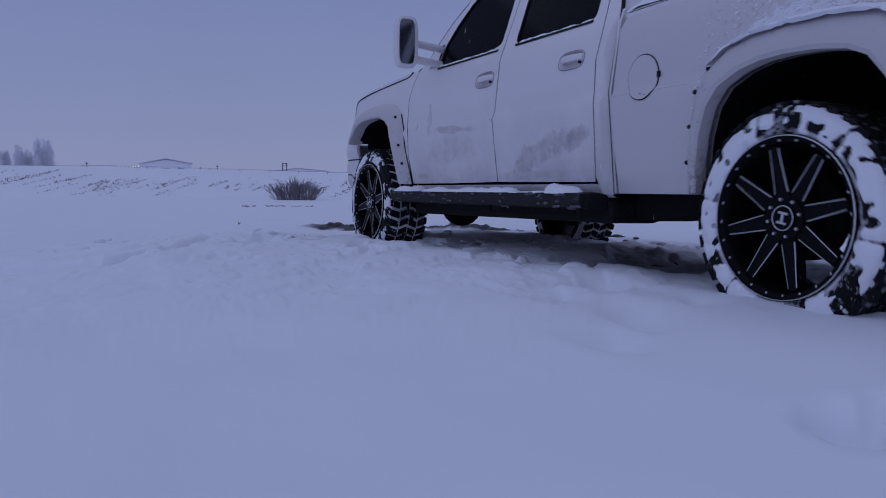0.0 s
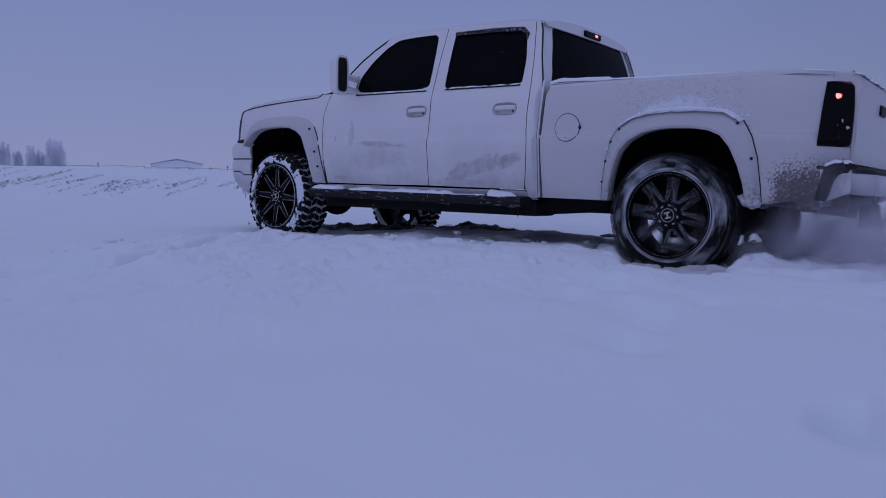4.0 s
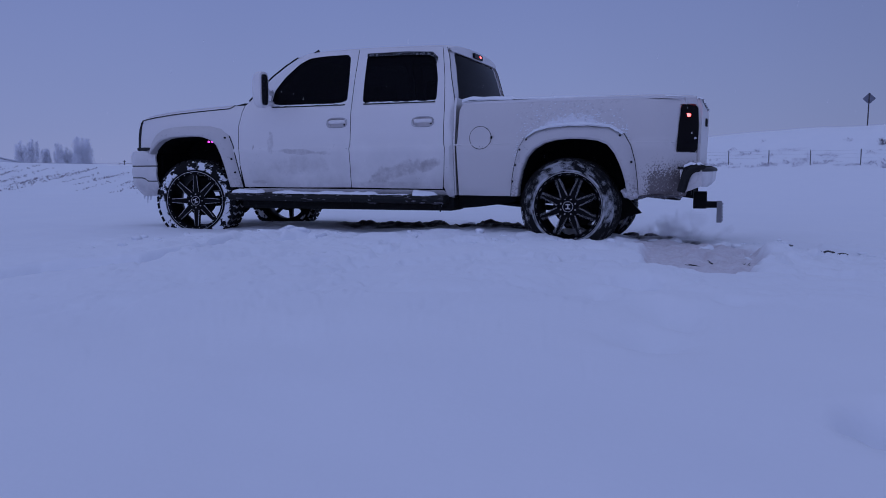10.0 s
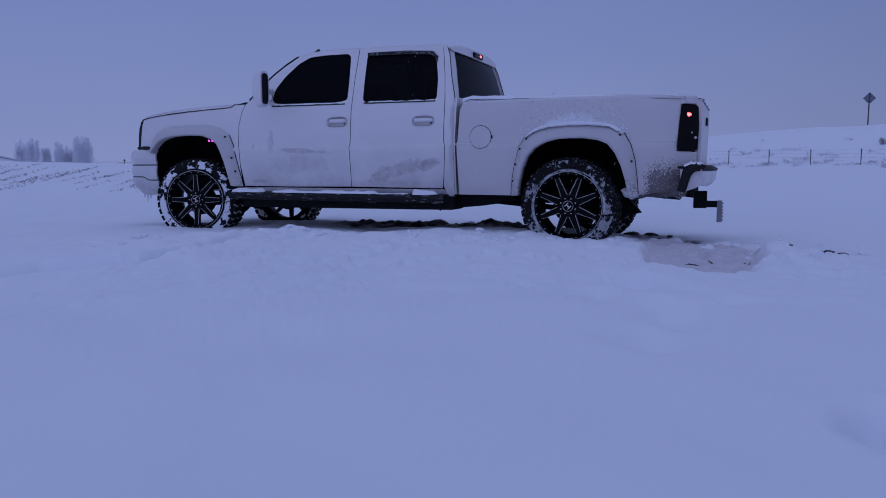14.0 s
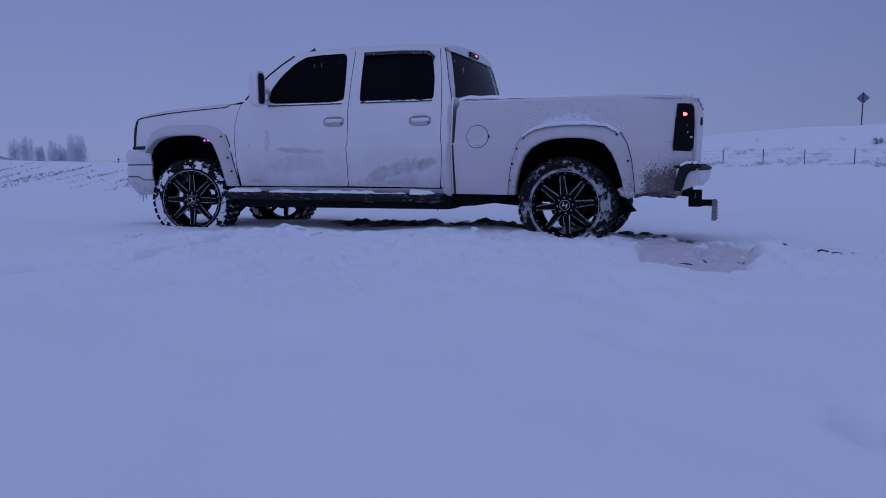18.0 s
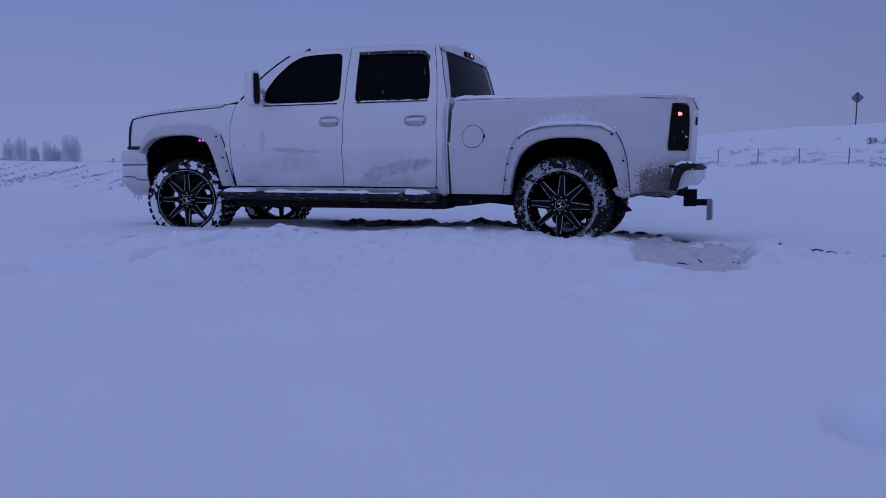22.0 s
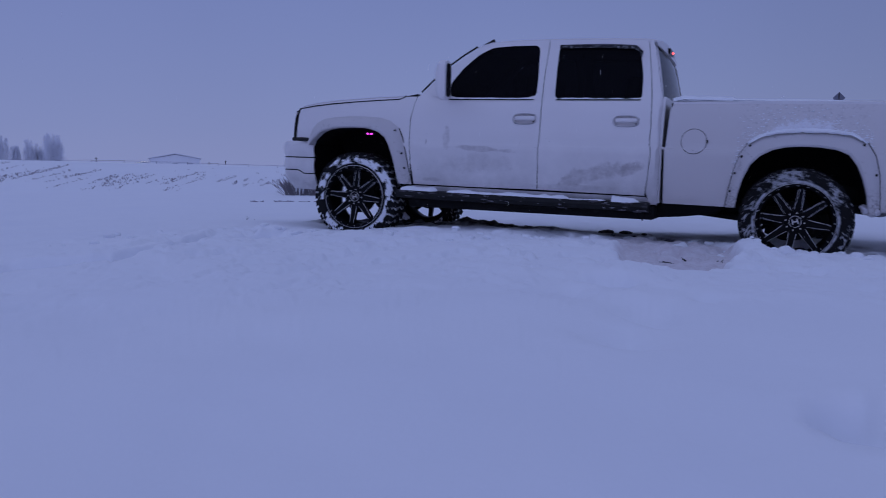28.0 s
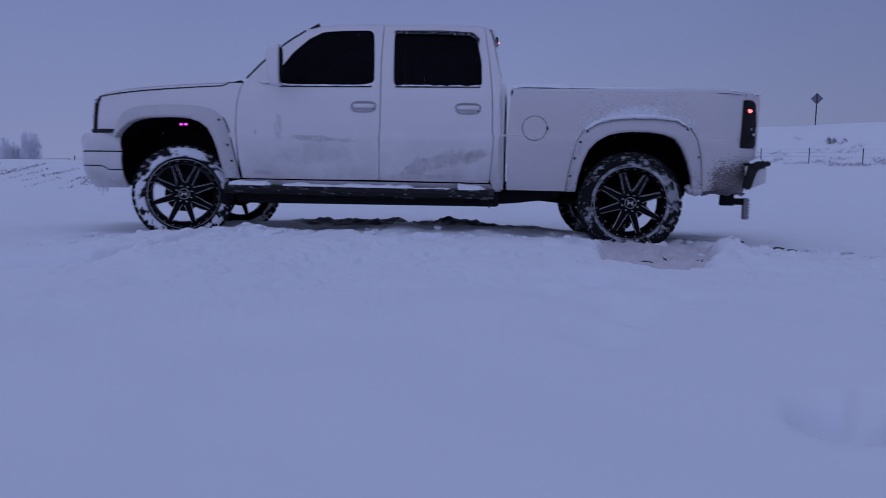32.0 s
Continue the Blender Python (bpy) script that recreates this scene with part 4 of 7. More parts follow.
def bumper_band(name, z0, z1, mat, parent, bulge, inset=0.0, label="", low=0.0, high=0.0):
    """One storey of the bumper; its lower and upper edge may step down towards the wheel."""
    rings = []
    for s in range(-28, 29):
        x, y = bumper_path(1 - abs(s) / 28)
        y = math.copysign(y, s) if s else 0.0
        n = Vector((x - 4.2, y * 0.8, 0)).normalized()
        t = min(1.0, max(0.0, (abs(s) / 28 - 0.84) / 0.06))
        step = 0.012 - 0.034 * t * t * (3 - 2 * t)
        row = []
        for k in range(6):
            u = k / 5
            b = bulge * math.sin(u * math.pi) - inset
            zz = z0 + low * step + (z1 - z0 + (high - low) * step) * u
            tuck = -0.16 * max(0.0, (0.66 - zz) / 0.17) ** 1.3 + (-0.02 if zz > 0.94 else 0)
            row.append((x + n.x * (b + tuck * 0.8), y + n.y * (b + tuck * 0.5), zz))
        rings.append(row)
    return loft_part(name, rings, mat, parent, label, thick=0.02)


bumper = bumper_band("front_bumper", 0.808, 0.962, PAINT, truck, 0.018, 0, "white painted front bumper with dark seams")
bumper_band("bumper_seam", 0.799, 0.810, SEAM, bumper, 0.0, -0.002)
bumper_band("bumper_face", 0.672, 0.800, PAINT, bumper, 0.012, low=1.0)
bumper_band("bumper_seam", 0.663, 0.673, SEAM, bumper, 0.0, -0.002, low=1.0, high=1.0)
bumper_band("valance", 0.490, 0.664, PAINT, bumper, 0.012, high=1.0)
for side in (1, -1):
    for x, dz in ((4.60, 0.09), (4.56, 0.06), (4.64, 0.05)):
        bm = bmesh.new()
        add_tube(bm, (x, side * 0.86, 0.50), (x + 0.004, side * 0.86, 0.50 - dz), 0.012, 0.004, 6)
        part("icicle", bm, CAKED, bumper, "hanging lump of ice")

# roof, windscreen, back of the cab
roof_x = (2.765, 2.73, 2.645, 2.45, 2.10, 1.70, 1.40, 1.27, 1.21, 1.185)
roof_e = (1.845, 1.872, 1.896, 1.912, 1.916, 1.912, 1.904, 1.896, 1.886, 1.868)
rings = []
for x, ze in zip(roof_x, roof_e):
    row = []
    for k in range(21):
        s = k / 10 - 1
        w = half_width(x, ze) + 0.004
        row.append((x + (0.10 * (1 - s * s) if x > 2.6 else (-0.02 * (1 - s * s) if x < 1.3 else 0)), s * w, ze + 0.058 * (1 - abs(s) ** 3.0)))
    rings.append(row)
loft_part("roof", rings, PAINT, truck, "white roof dusted with snow", thick=0.02)
rings = []
for t in (0, 0.25, 0.5, 0.75, 1.0):
    row = []
    for k in range(17):
        s = k / 8 - 1
        w0, w1 = 0.885, 0.735
        x = (3.240 + 0.20 * (1 - s * s)) * (1 - t) + (2.765 + 0.10 * (1 - s * s)) * t
        z = (1.432 + 0.015 * (1 - s * s)) * (1 - t) + (1.850 + 0.055 * (1 - abs(s) ** 3)) * t + 0.035 * math.sin(math.pi * t)
        row.append((x, s * (w0 + (w1 - w0) * t), z))
    rings.append(row)
loft_part("windscreen", rings, SHIELD, truck, "dark windscreen", thick=0.006)
for side in (1, -1):
    rings = []
    for t in (0, 0.25, 0.5, 0.75, 1.0):
        x, z = 3.240 * (1 - t) + 2.755 * t, 1.425 * (1 - t) + 1.850 * t + 0.035 * math.sin(math.pi * t)
        w = 0.885 + (0.735 - 0.885) * t
        rings.append([(x + 0.025, side * (w - 0.02), z + 0.012), (x + 0.012, side * (w + 0.020), z + 0.008), (x - 0.028, side * (half_width(x, z) - 0.003), z - 0.014)])
    pillar = loft_part("a_pillar", rings, PAINT, truck, thick=0.012)
    bm = bmesh.new()
    seal = [Vector(r[0]) * 0.5 + Vector(r[1]) * 0.5 + Vector((0.012, 0, 0.010)) for r in rings]
    for a, b in zip(seal, seal[1:]):
        add_tube(bm, a, b, 0.008, n=6)
    part("windscreen_seal", bm, SEAM, pillar, "black seal along the windscreen")
rings = []
for z, x in ((0.52, 1.070), (1.0, 1.068), (1.34, 1.066), (1.40, 1.068)):
    rings.append([(x - 0.012 * (1 - s * s), s * (half_width(1.06, z) - 0.002), z) for s in [k / 8 - 1 for k in range(17)]])
loft_part("cab_back", rings, PAINT, truck, thick=0.02)
back = []
for z, x in ((1.385, 1.080), (1.55, 1.104), (1.70, 1.134), (1.80, 1.160), (1.86, 1.180)):
    back.append([(x + 0.012 - 0.020 * (1 - s * s), s * (half_width(1.06, z) - 0.140), z) for s in [k / 8 - 1 for k in range(17)]])
loft_part("rear_window", back, GLASS, truck, "dark tinted rear window", thick=0.008)
for side in (1, -1):
    rings = []
    for z, x in ((1.36, 1.074), (1.55, 1.104), (1.70, 1.134), (1.80, 1.160), (1.875, 1.182)):
        w = half_width(1.06, z)
        r = 0.045 * min(1.0, (z - 1.36) / 0.2)
        rings.append([(x + 0.025 + r, side * (w - 0.001), z), (x + 0.012 + r * 0.6, side * (w - 0.024), z), (x + 0.004 + r * 0.22, side * (w - 0.07), z), (x + 0.004, side * (w - 0.150), z)])
    loft_part("c_pillar", rings, PAINT, truck, thick=0.01)
loft_part("roof_header", [[(1.176 - 0.016 * (1 - s * s), s * 0.70, 1.848) for s in [k / 8 - 1 for k in range(17)]], [(1.185 - 0.02 * (1 - s * s), s * 0.755, 1.875 + 0.056 * (1 - abs(s) ** 3)) for s in [k / 8 - 1 for k in range(17)]]], PAINT, truck, thick=0.015)
brake = box("third_brake_light", (1.126, -0.13, 1.858), (1.196, 0.15, 1.908), SMOKED, truck, "dark high brake light at the roof edge", 0.012)
bm = bmesh.new()
bmesh.ops.create_uvsphere(bm, u_segments=12, v_segments=8, radius=0.016, matrix=Matrix.Translation((1.127, -0.04, 1.884)) @ Matrix.Diagonal((0.4, 1.6, 0.7, 1)))
part("red_bulb", bm, RED, brake, "lit red bulb")
bm = bmesh.new()
vs = [bm.verts.new(p) for p in ((2.86, 0.365, 1.945), (2.74, 0.352, 1.955), (2.74, 0.378, 1.955), (2.755, 0.365, 2.000))]
for f in ((0, 1, 3), (0, 3, 2), (1, 2, 3), (0, 2, 1)):
    bm.faces.new([vs[k] for k in f])
part("roof_antenna", bm, BLACK, truck, "small black fin antenna")

# bed: floor, front wall, inner sides, tailgate
box("bed_floor", (-1.00, -0.84, 1.035), (1.02, 0.84, 1.06), PAINT, truck)
loft_part("bed_snow", [[(1.0 - 1.98 * k / 20, y, 1.10 + 0.03 * math.sin(k * 1.3 + y * 3) + 0.04 * abs(y)) for y in [j / 6 * 0.84 - 0.84 for j in range(13)]] for k in range(21)], CAKED, truck, "snow lying in the bed")
# front wall coloured near black to paint the shade behind the cab
box("bed_front", (0.965, -0.93, 0.52), (0.995, 0.93, 1.352), SEAM, truck)
for side in (1, -1):
    box("bed_inner_side", (-0.72, min(side * 0.84, side * 0.865), 1.035), (1.0, max(side * 0.84, side * 0.865), 1.35), PAINT, truck)
rings = [[(x, s * 0.765, z) for x, z in ((-1.02, 1.335), (-1.062, 1.325), (-1.075, 1.28), (-1.068, 1.05), (-1.060, 0.79), (-1.02, 0.785))] for s in [k / 8 - 1 for k in range(17)]]
gate = loft_part("tailgate", rings, PAINT_BED, truck, "white tailgate dusted with snow", closed=True, caps=True)
box("tailgate_handle", (-1.088, -0.09, 1.14), (-1.066, 0.09, 1.21), BLACK, gate, bevel=0.008)
for side in (1, -1):
    rings = [[(-0.955 - 0.09 * t, side * (half_width(-0.955 - 0.09 * t, z) + (-0.002 if t < 0.9 else -0.03)), z) for z in (0.60, 0.75, 0.886)] for t in (0, 0.4, 0.7, 1.0)]
    loft_part("bed_corner", rings, PAINT_BED, truck, thick=0.015)
    rings = [[(-1.046 - 0.014 * t, side * (half_width(-1.046, z) - 0.006 - 0.03 * t), z) for z in (0.80, 0.886, 1.0, 1.20, 1.29, 1.335)] for t in (0, 1)]
    loft_part("bed_corner", rings, PAINT_BED, truck, thick=0.012)
    rings = [[(-0.94 - 0.105 * t, side * (half_width(-0.94 - 0.105 * t, 1.30) - 0.002), z) for z in (1.288, 1.338)] for t in (0, 0.35, 0.7, 1.0)]
    loft_part("bed_corner", rings, PAINT_BED, truck, thick=0.012)
rng = random.Random(5)
loft_part("tailgate_snow", lumps([(-1.045, -0.78, 1.332), (-1.045, 0.0, 1.335), (-1.045, 0.80, 1.332)], 0.03, 0.016, rng, 0.05), CAKED, gate, "snow on the tailgate")

# rear bumper with black step pad, receiver and ball mount
rings = []
for s in range(-20, 21):
    u = s / 20
    y = u * 0.985
    sweep = 0.10 * max(0, abs(u) - 0.62) ** 1.5 / 0.38 ** 1.5
    rings.append([(x + sweep, y, z + zz * sweep) for x, z, zz in ((-1.02, 0.765, 0), (-1.14, 0.762, 0), (-1.165, 0.735, 0), (-1.155, 0.64, 0.2), (-1.12, 0.595, 0.3), (-1.02, 0.60, 0.2))])
rb = loft_part("rear_bumper", rings, PAINT, truck, "white rear bumper with a black step pad", closed=True, caps=True)
rings = [[(x + 0.10 * max(0, abs(s / 20) - 0.62) ** 1.5 / 0.38 ** 1.5, s / 20 * 0.99, z) for x, z in ((-1.00, 0.768), (-1.145, 0.768), (-1.172, 0.748), (-1.172, 0.730), (-1.16, 0.725), (-1.0, 0.75))] for s in range(-20, 21)]
loft_part("step_pad", rings, BLACK, rb, "black step pad", closed=True, caps=True)
for side in (1, -1):
    rings = [[(-0.93 - 0.16 * t, side * (0.985 - 0.01 * t), z + 0.06 * t * (0.76 - z) / 0.2) for z in (0.545, 0.60, 0.66, 0.72, 0.755)] for t in (0, 0.5, 1.0)]
    loft_part("bumper_end", rings, PAINT, rb, "white bumper end cap", thick=0.03)
    gap_line_points([(-0.93, side * 0.992, 0.56), (-0.95, side * 0.994, 0.66), (-0.99, side * 0.994, 0.735), (-1.06, side * 0.992, 0.768)], 0.034, rb)
    wrap = soften([(-0.920, 0.560), (-0.924, 0.68), (-0.942, 0.750), (-0.985, 0.786), (-1.06, 0.792), (-1.115, 0.778), (-1.120, 0.748), (-1.06, 0.738), (-1.012, 0.705), (-0.988, 0.645), (-0.975, 0.58), (-0.955, 0.55)], 2)
    panel("bumper_wrap", wrap, lambda x, z: 1.006 - 0.10 * max(0.0, -1.0 - x), side, BLACK, rb, "black plastic wrap on the bumper corner", thick=0.03)
    loft_part("bumper_snow", lumps([(-0.95, side * 0.985, 0.765), (-1.00, side * 0.985, 0.788), (-1.11, side * 0.97, 0.780)], 0.032, 0.024, random.Random(3), 0.03, 0.2, 0.7, 1.1), CAKED, rb, "snow on the bumper corner")
rec = box("hitch_receiver", (-1.10, -0.04, 0.380), (-0.98, 0.04, 0.54), UNDER, truck, "black trailer hitch receiver", 0.006)
box("hitch_crossbar", (-0.99, -0.55, 0.52), (-0.90, 0.55, 0.60), UNDER, rec)
box("ball_mount_bar", (-1.20, -0.03, 0.388), (-1.08, 0.03, 0.448), UNDER, rec)
mount = box("ball_mount", (-1.235, -0.035, 0.252), (-1.190, 0.035, 0.452), STEEL, rec, "grey adjustable ball mount with notches", 0.005)
for k in range(6):
    box("notch", (-1.247, -0.03, 0.267 + k * 0.03), (-1.234, 0.03, 0.282 + k * 0.03), STEEL, mount, bevel=0.003)

# chassis
for side in (1, -1):
    rings = [[(x, side * (0.43 + dy), z + dz) for dy, dz in ((-0.035, -0.07), (0.035, -0.07), (0.035, 0.07), (-0.035, 0.07))] for x, z in ((-1.0, 0.56), (-0.55, 0.62), (0.0, 0.72), (0.55, 0.58), (0.9, 0.50), (3.2, 0.50), (3.6, 0.62), (4.3, 0.60), (4.6, 0.56))]
    loft_part("frame_rail", rings, UNDER, truck, closed=True, caps=True, smooth=False)
box("floor_pan", (1.06, -0.92, 0.52), (3.36, 0.92, 0.57), UNDER, truck)
for side in (1, -1):
    box("rocker_guard", (1.08, min(side * 0.62, side * 0.93), 0.374), (3.36, max(side * 0.62, side * 0.93), 0.50), UNDER, truck, bevel=0.03)
loft_part("fuel_tank", [[(x, 0.28 + e, z), (x, 0.78 - e, z), (x, 0.78, z + 0.03), (x, 0.78, 0.56), (x, 0.28, 0.56), (x, 0.28, z + 0.03)] for x, z, e in ((0.56, 0.47, 0.05), (0.60, 0.445, 0.03), (0.90, 0.405, 0.03), (1.20, 0.382, 0.03), (1.72, 0.376, 0.03), (1.75, 0.40, 0.05))], UNDER, truck, closed=True, caps=True)
box("transfer_case", (2.15, -0.22, 0.40), (2.65, 0.28, 0.60), UNDER, truck, bevel=0.05)
box("cross_member", (2.20, -0.45, 0.385), (2.50, 0.45, 0.43), UNDER, truck, bevel=0.015)
box("engine_sump", (3.25, -0.25, 0.45), (4.15, 0.25, 0.80), UNDER, truck, bevel=0.06)
box("radiator_support", (4.40, -0.85, 0.55), (4.52, 0.85, 1.22), LINER, truck, bevel=0.02)
box("firewall", (3.20, -0.90, 0.55), (3.26, 0.90, 1.40), LINER, truck, bevel=0.01)
box("dashboard", (2.80, -0.85, 1.05), (3.22, 0.85, 1.36), LINER, truck, bevel=0.05)
for y in (0.42, -0.42):
    box("seat", (2.25, y - 0.27, 0.90), (2.45, y + 0.27, 1.62), LINER, truck, "dark seat behind the tinted glass", 0.05)
box("rear_seat", (1.25, -0.75, 0.80), (1.42, 0.75, 1.58), LINER, truck, "dark rear bench behind the tinted glass", 0.05)
tube("drive_shaft", (0.15, 0.0, 0.45), (2.2, 0.05, 0.50), 0.045, UNDER, truck)
tube("front_drive_shaft", (2.6, 0.18, 0.48), (3.75, 0.25, 0.45), 0.035, UNDER, truck)
for x in (0.0, BASE):
    tube("axle", (x, -0.75, HUB_Z), (x, 0.75, HUB_Z), 0.055, UNDER, truck)
    bm = bmesh.new()
    bmesh.ops.create_uvsphere(bm, u_segments=16, v_segments=10, radius=0.17, matrix=Matrix.Translation((x, 0.0 if x == 0 else 0.25, HUB_Z)))
    part("differential", bm, UNDER, truck, smooth=True)
loft_part("axle_truss", [[(0.20, y, 0.42), (0.22, y, 0.27), (0.07, y, 0.215), (0.0, y, 0.212), (-0.07, y, 0.275), (-0.15, y, 0.36), (-0.16, y, 0.55), (0.16, y, 0.60)] for y in (-0.14, -0.05, 0.05, 0.14)], UNDER, truck, "angular dark axle housing", closed=True, caps=True, smooth=False)
for side in (1, -1):
    rings = [[(x, side * (0.55 + dy), z + dz) for dy, dz in ((-0.035, -0.03), (0.035, -0.03), (0.035, 0.03), (-0.035, 0.03))] for x, z in ((-0.75, 0.60), (-0.4, 0.52), (0.0, 0.49), (0.45, 0.50), (0.75, 0.56))]
    loft_part("leaf_spring", rings, UNDER, truck, closed=True, caps=True, smooth=False)
    tube("shock_absorber", (-0.20, side * 0.50, 0.42), (0.15, side * 0.48, 0.80), 0.03, UNDER, truck)
    tube("traction_bar", (0.05, side * 0.60, 0.38), (1.05, side * 0.52, 0.47), 0.025, UNDER, truck)
tube("exhaust_pipe", (2.1, -0.40, 0.44), (-0.2, -0.55, 0.55), 0.05, UNDER, truck)
tube("exhaust_tip", (-0.2, -0.55, 0.55), (-0.80, -0.86, 0.48), 0.06, UNDER, truck)
loft_part("torsion_bracket", [[(-0.10, y, 0.56), (-0.26, y, 0.50), (-0.44, y, 0.295), (-0.32, y, 0.27), (-0.20, y, 0.20), (-0.08, y, 0.30)] for y in (-0.60, -0.66)], BLACK, truck, "black angled bracket under the axle", closed=True, caps=True, smooth=False)
rng = random.Random(8)
loft_part("arch_ice", [[Vector((p[0], p[1], 1.044 - p[2])) for p in ring] for ring in lumps([(-0.58, 0.965, 0.522), (-0.72, 0.96, 0.522), (-0.95, 0.93, 0.522)], 0.025, 0.026, rng, 0.035)], GRIME, truck, "frozen slush behind the rear wheel")


# ---------------------------------------------------------------- wheels
def build_wheel(rubber, lugs, label):
    """A wheel about the y axis, its face towards +y, its hub's face at y = 0."""
    rng = random.Random(3)
    prof = [(0.285, -0.010), (0.300, 0.004), (0.325, 0.016), (0.360, 0.014), (0.390, 0.000), (0.405, -0.022), (TYRE_R - 0.005, -0.040), (TYRE_R - 0.003, -0.10),
            (TYRE_R - 0.003, -0.20), (TYRE_R - 0.005, -0.27), (0.400, -0.295), (0.36, -0.315), (0.31, -0.305), (0.285, -0.29)]
    n = 64
    rings = [[(r * math.cos(a), y, r * math.sin(a)) for r, y in prof] for a in [k * 2 * math.pi / n for k in range(n + 1)]]
    verts, faces = loft(rings)

    def lug(a0, a1, y0, y1, r0, r1, skew=0.0):
        s = len(verts)
        for r in (r0, r1):
            for a, y, k in ((a0, y0, 0), (a1, y0, 0), (a1, y1, 1), (a0, y1, 1)):
                q = a + skew * k
                verts.append((r * math.cos(q), y, r * math.sin(q)))
        for f in ((4, 5, 6, 7), (0, 1, 5, 4), (1, 2, 6, 5), (2, 3, 7, 6), (3, 0, 4, 7)):
            faces.append(tuple(s + k for k in f))
    carcass = (list(verts), list(faces))
    verts, faces = [], []
    for k in range(36):
        a, d = k * 2 * math.pi / 36, 2 * math.pi / 36
        lug(a + 0.02, a + d * 0.80, -0.006, -0.075, 0.385, TYRE_R + 0.005, 0.05)
        lug(a + d * 0.35, a + d * 0.97, -0.088, -0.150, 0.395, TYRE_R + 0.005, -0.06)
        lug(a + 0.02, a + d * 0.78, -0.162, -0.222, 0.395, TYRE_R + 0.005, 0.06)
        lug(a + d * 0.3, a + d * 0.95, -0.235, -0.305, 0.385, TYRE_R + 0.005, -0.05)
    wheel = new("wheel", mesh("wheel", *carcass, rubber, True))
    wheel.data.set_sharp_from_angle(angle=radians(30))
    tagged(wheel, label)
    tagged(place("tread", mesh("tread", verts, faces, lugs), wheel, "chunky tread lugs packed with snow"), kind="stuff")
    # barrel, lip and rivets
    prof = [(0.296, 0.004), (0.300, 0.014), (0.292, 0.020), (0.282, 0.012), (0.272, 0.004), (0.266, -0.02), (0.258, -0.07), (0.250, -0.20), (0.262, -0.28), (0.285, -0.29)]
    v, f = loft([[(r * math.cos(a), y, r * math.sin(a)) for r, y in prof] for a in [k * 2 * math.pi / 48 for k in range(49)]])
    rim = place("rim", mesh("rim", v, f, RIM, True), wheel, "gloss black alloy rim with milled edges")
    prof = [(0.294, 0.0195), (0.2985, 0.0185), (0.2985, 0.0155)]
    v, f = loft([[(r * math.cos(a), y, r * math.sin(a)) for r, y in prof] for a in [k * 2 * math.pi / 48 for k in range(49)]])
    place("lip_ring", mesh("lip_ring", v, f, MILLED, True), rim, "bright machined lip")
    riv = bmesh.new()
    bmesh.ops.create_uvsphere(riv, u_segments=6, v_segments=4, radius=0.0055)
    rivet = bpy.data.meshes.new("rivet")
    riv.to_mesh(rivet)
    riv.free()
    rivet.materials.append(MILLED)
    for k in range(24):
        a = k * 2 * math.pi / 24
        ob = place("rivet", rivet, rim)
        ob.location = (0.279 * math.cos(a), 0.011, 0.279 * math.sin(a))
    # eight spokes, each a tapered bar with two milled edges
    sv, sf, ev, ef = [], [], [], []

    def prism(vs, fs, quad, y0s, drop):
        s = len(vs)
        for (x, z), y in zip(quad, y0s):
            vs.append((x, y, z))
        for (x, z), y in zip(quad, y0s):
            vs.append((x, y - drop, z))
        fs += [tuple(s + k for k in q) for q in ((0, 1, 2, 3), (0, 4, 5, 1), (1, 5, 6, 2), (2, 6, 7, 3), (3, 7, 4, 0))]
    prism(sv, sf, [(0.070, -0.031), (0.262, -0.0195), (0.262, 0.0195), (0.070, 0.031)], (-0.010, 0.0, 0.0, -0.010), 0.05)
    for q in (1, -1):
        prism(ev, ef, [(0.092, q * 0.0262), (0.254, q * 0.0165), (0.254, q * 0.0198), (0.092, q * 0.0298)], (-0.0065, 0.0015, 0.0005, -0.0075), 0.004)
    spoke_me, edge_me = mesh("spoke", sv, sf, RIM), mesh("milled_edge", ev, ef, MILLED)
    for k in range(8):
        m = pose(0, 0, 0, 0, k * 45 + 22.5, 0)
        ob = place("spoke", spoke_me, wheel, "black spoke with milled edges")
        ob.matrix_basis = m
        ed = place("milled_edge", edge_me, ob)
    # brake disc and hub
    bm = bmesh.new()
    add_tube(bm, (0, -0.16, 0), (0, -0.12, 0), 0.155, n=32)
    part("brake_disc", bm, UNDER, wheel, "dark brake disc")
    bm = bmesh.new()
    add_tube(bm, (0, -0.15, 0), (0, -0.004, 0), 0.088, 0.080, 32)
    part("hub", bm, RIM, wheel)
    bm = bmesh.new()
    add_tube(bm, (0, -0.02, 0), (0, 0.004, 0), 0.048, 0.046, 32)
    cap = part("hub_cap", bm, RIM, wheel, "black hub cap with a pale emblem")
    v, f = loft([[(r * math.cos(a), y, r * math.sin(a)) for r, y in ((0.042, 0.0045), (0.043, 0.0065), (0.0455, 0.0065), (0.0465, 0.0045))] for a in [k * 2 * math.pi / 32 for k in range(33)]])
    place("cap_ring", mesh("cap_ring", v, f, MILLED, True), cap)
    bm = bmesh.new()
    for q in (-1, 1):
        add_box(bm, (-0.021, 0.003, q * 0.018 - 0.0045), (0.021, 0.0075, q * 0.018 + 0.0045), 0.001)
    add_box(bm, (-0.006, 0.003, -0.014), (0.006, 0.0075, 0.014), 0.001)
    part("emblem", bm, MILLED, cap, "pale bar emblem")
    bm = bmesh.new()
    add_tube(bm, (0, -0.012, 0), (0, 0.000, 0), 0.0075, 0.006, 6)
    nut_me = bpy.data.meshes.new("lug_nut")
    bm.to_mesh(nut_me)
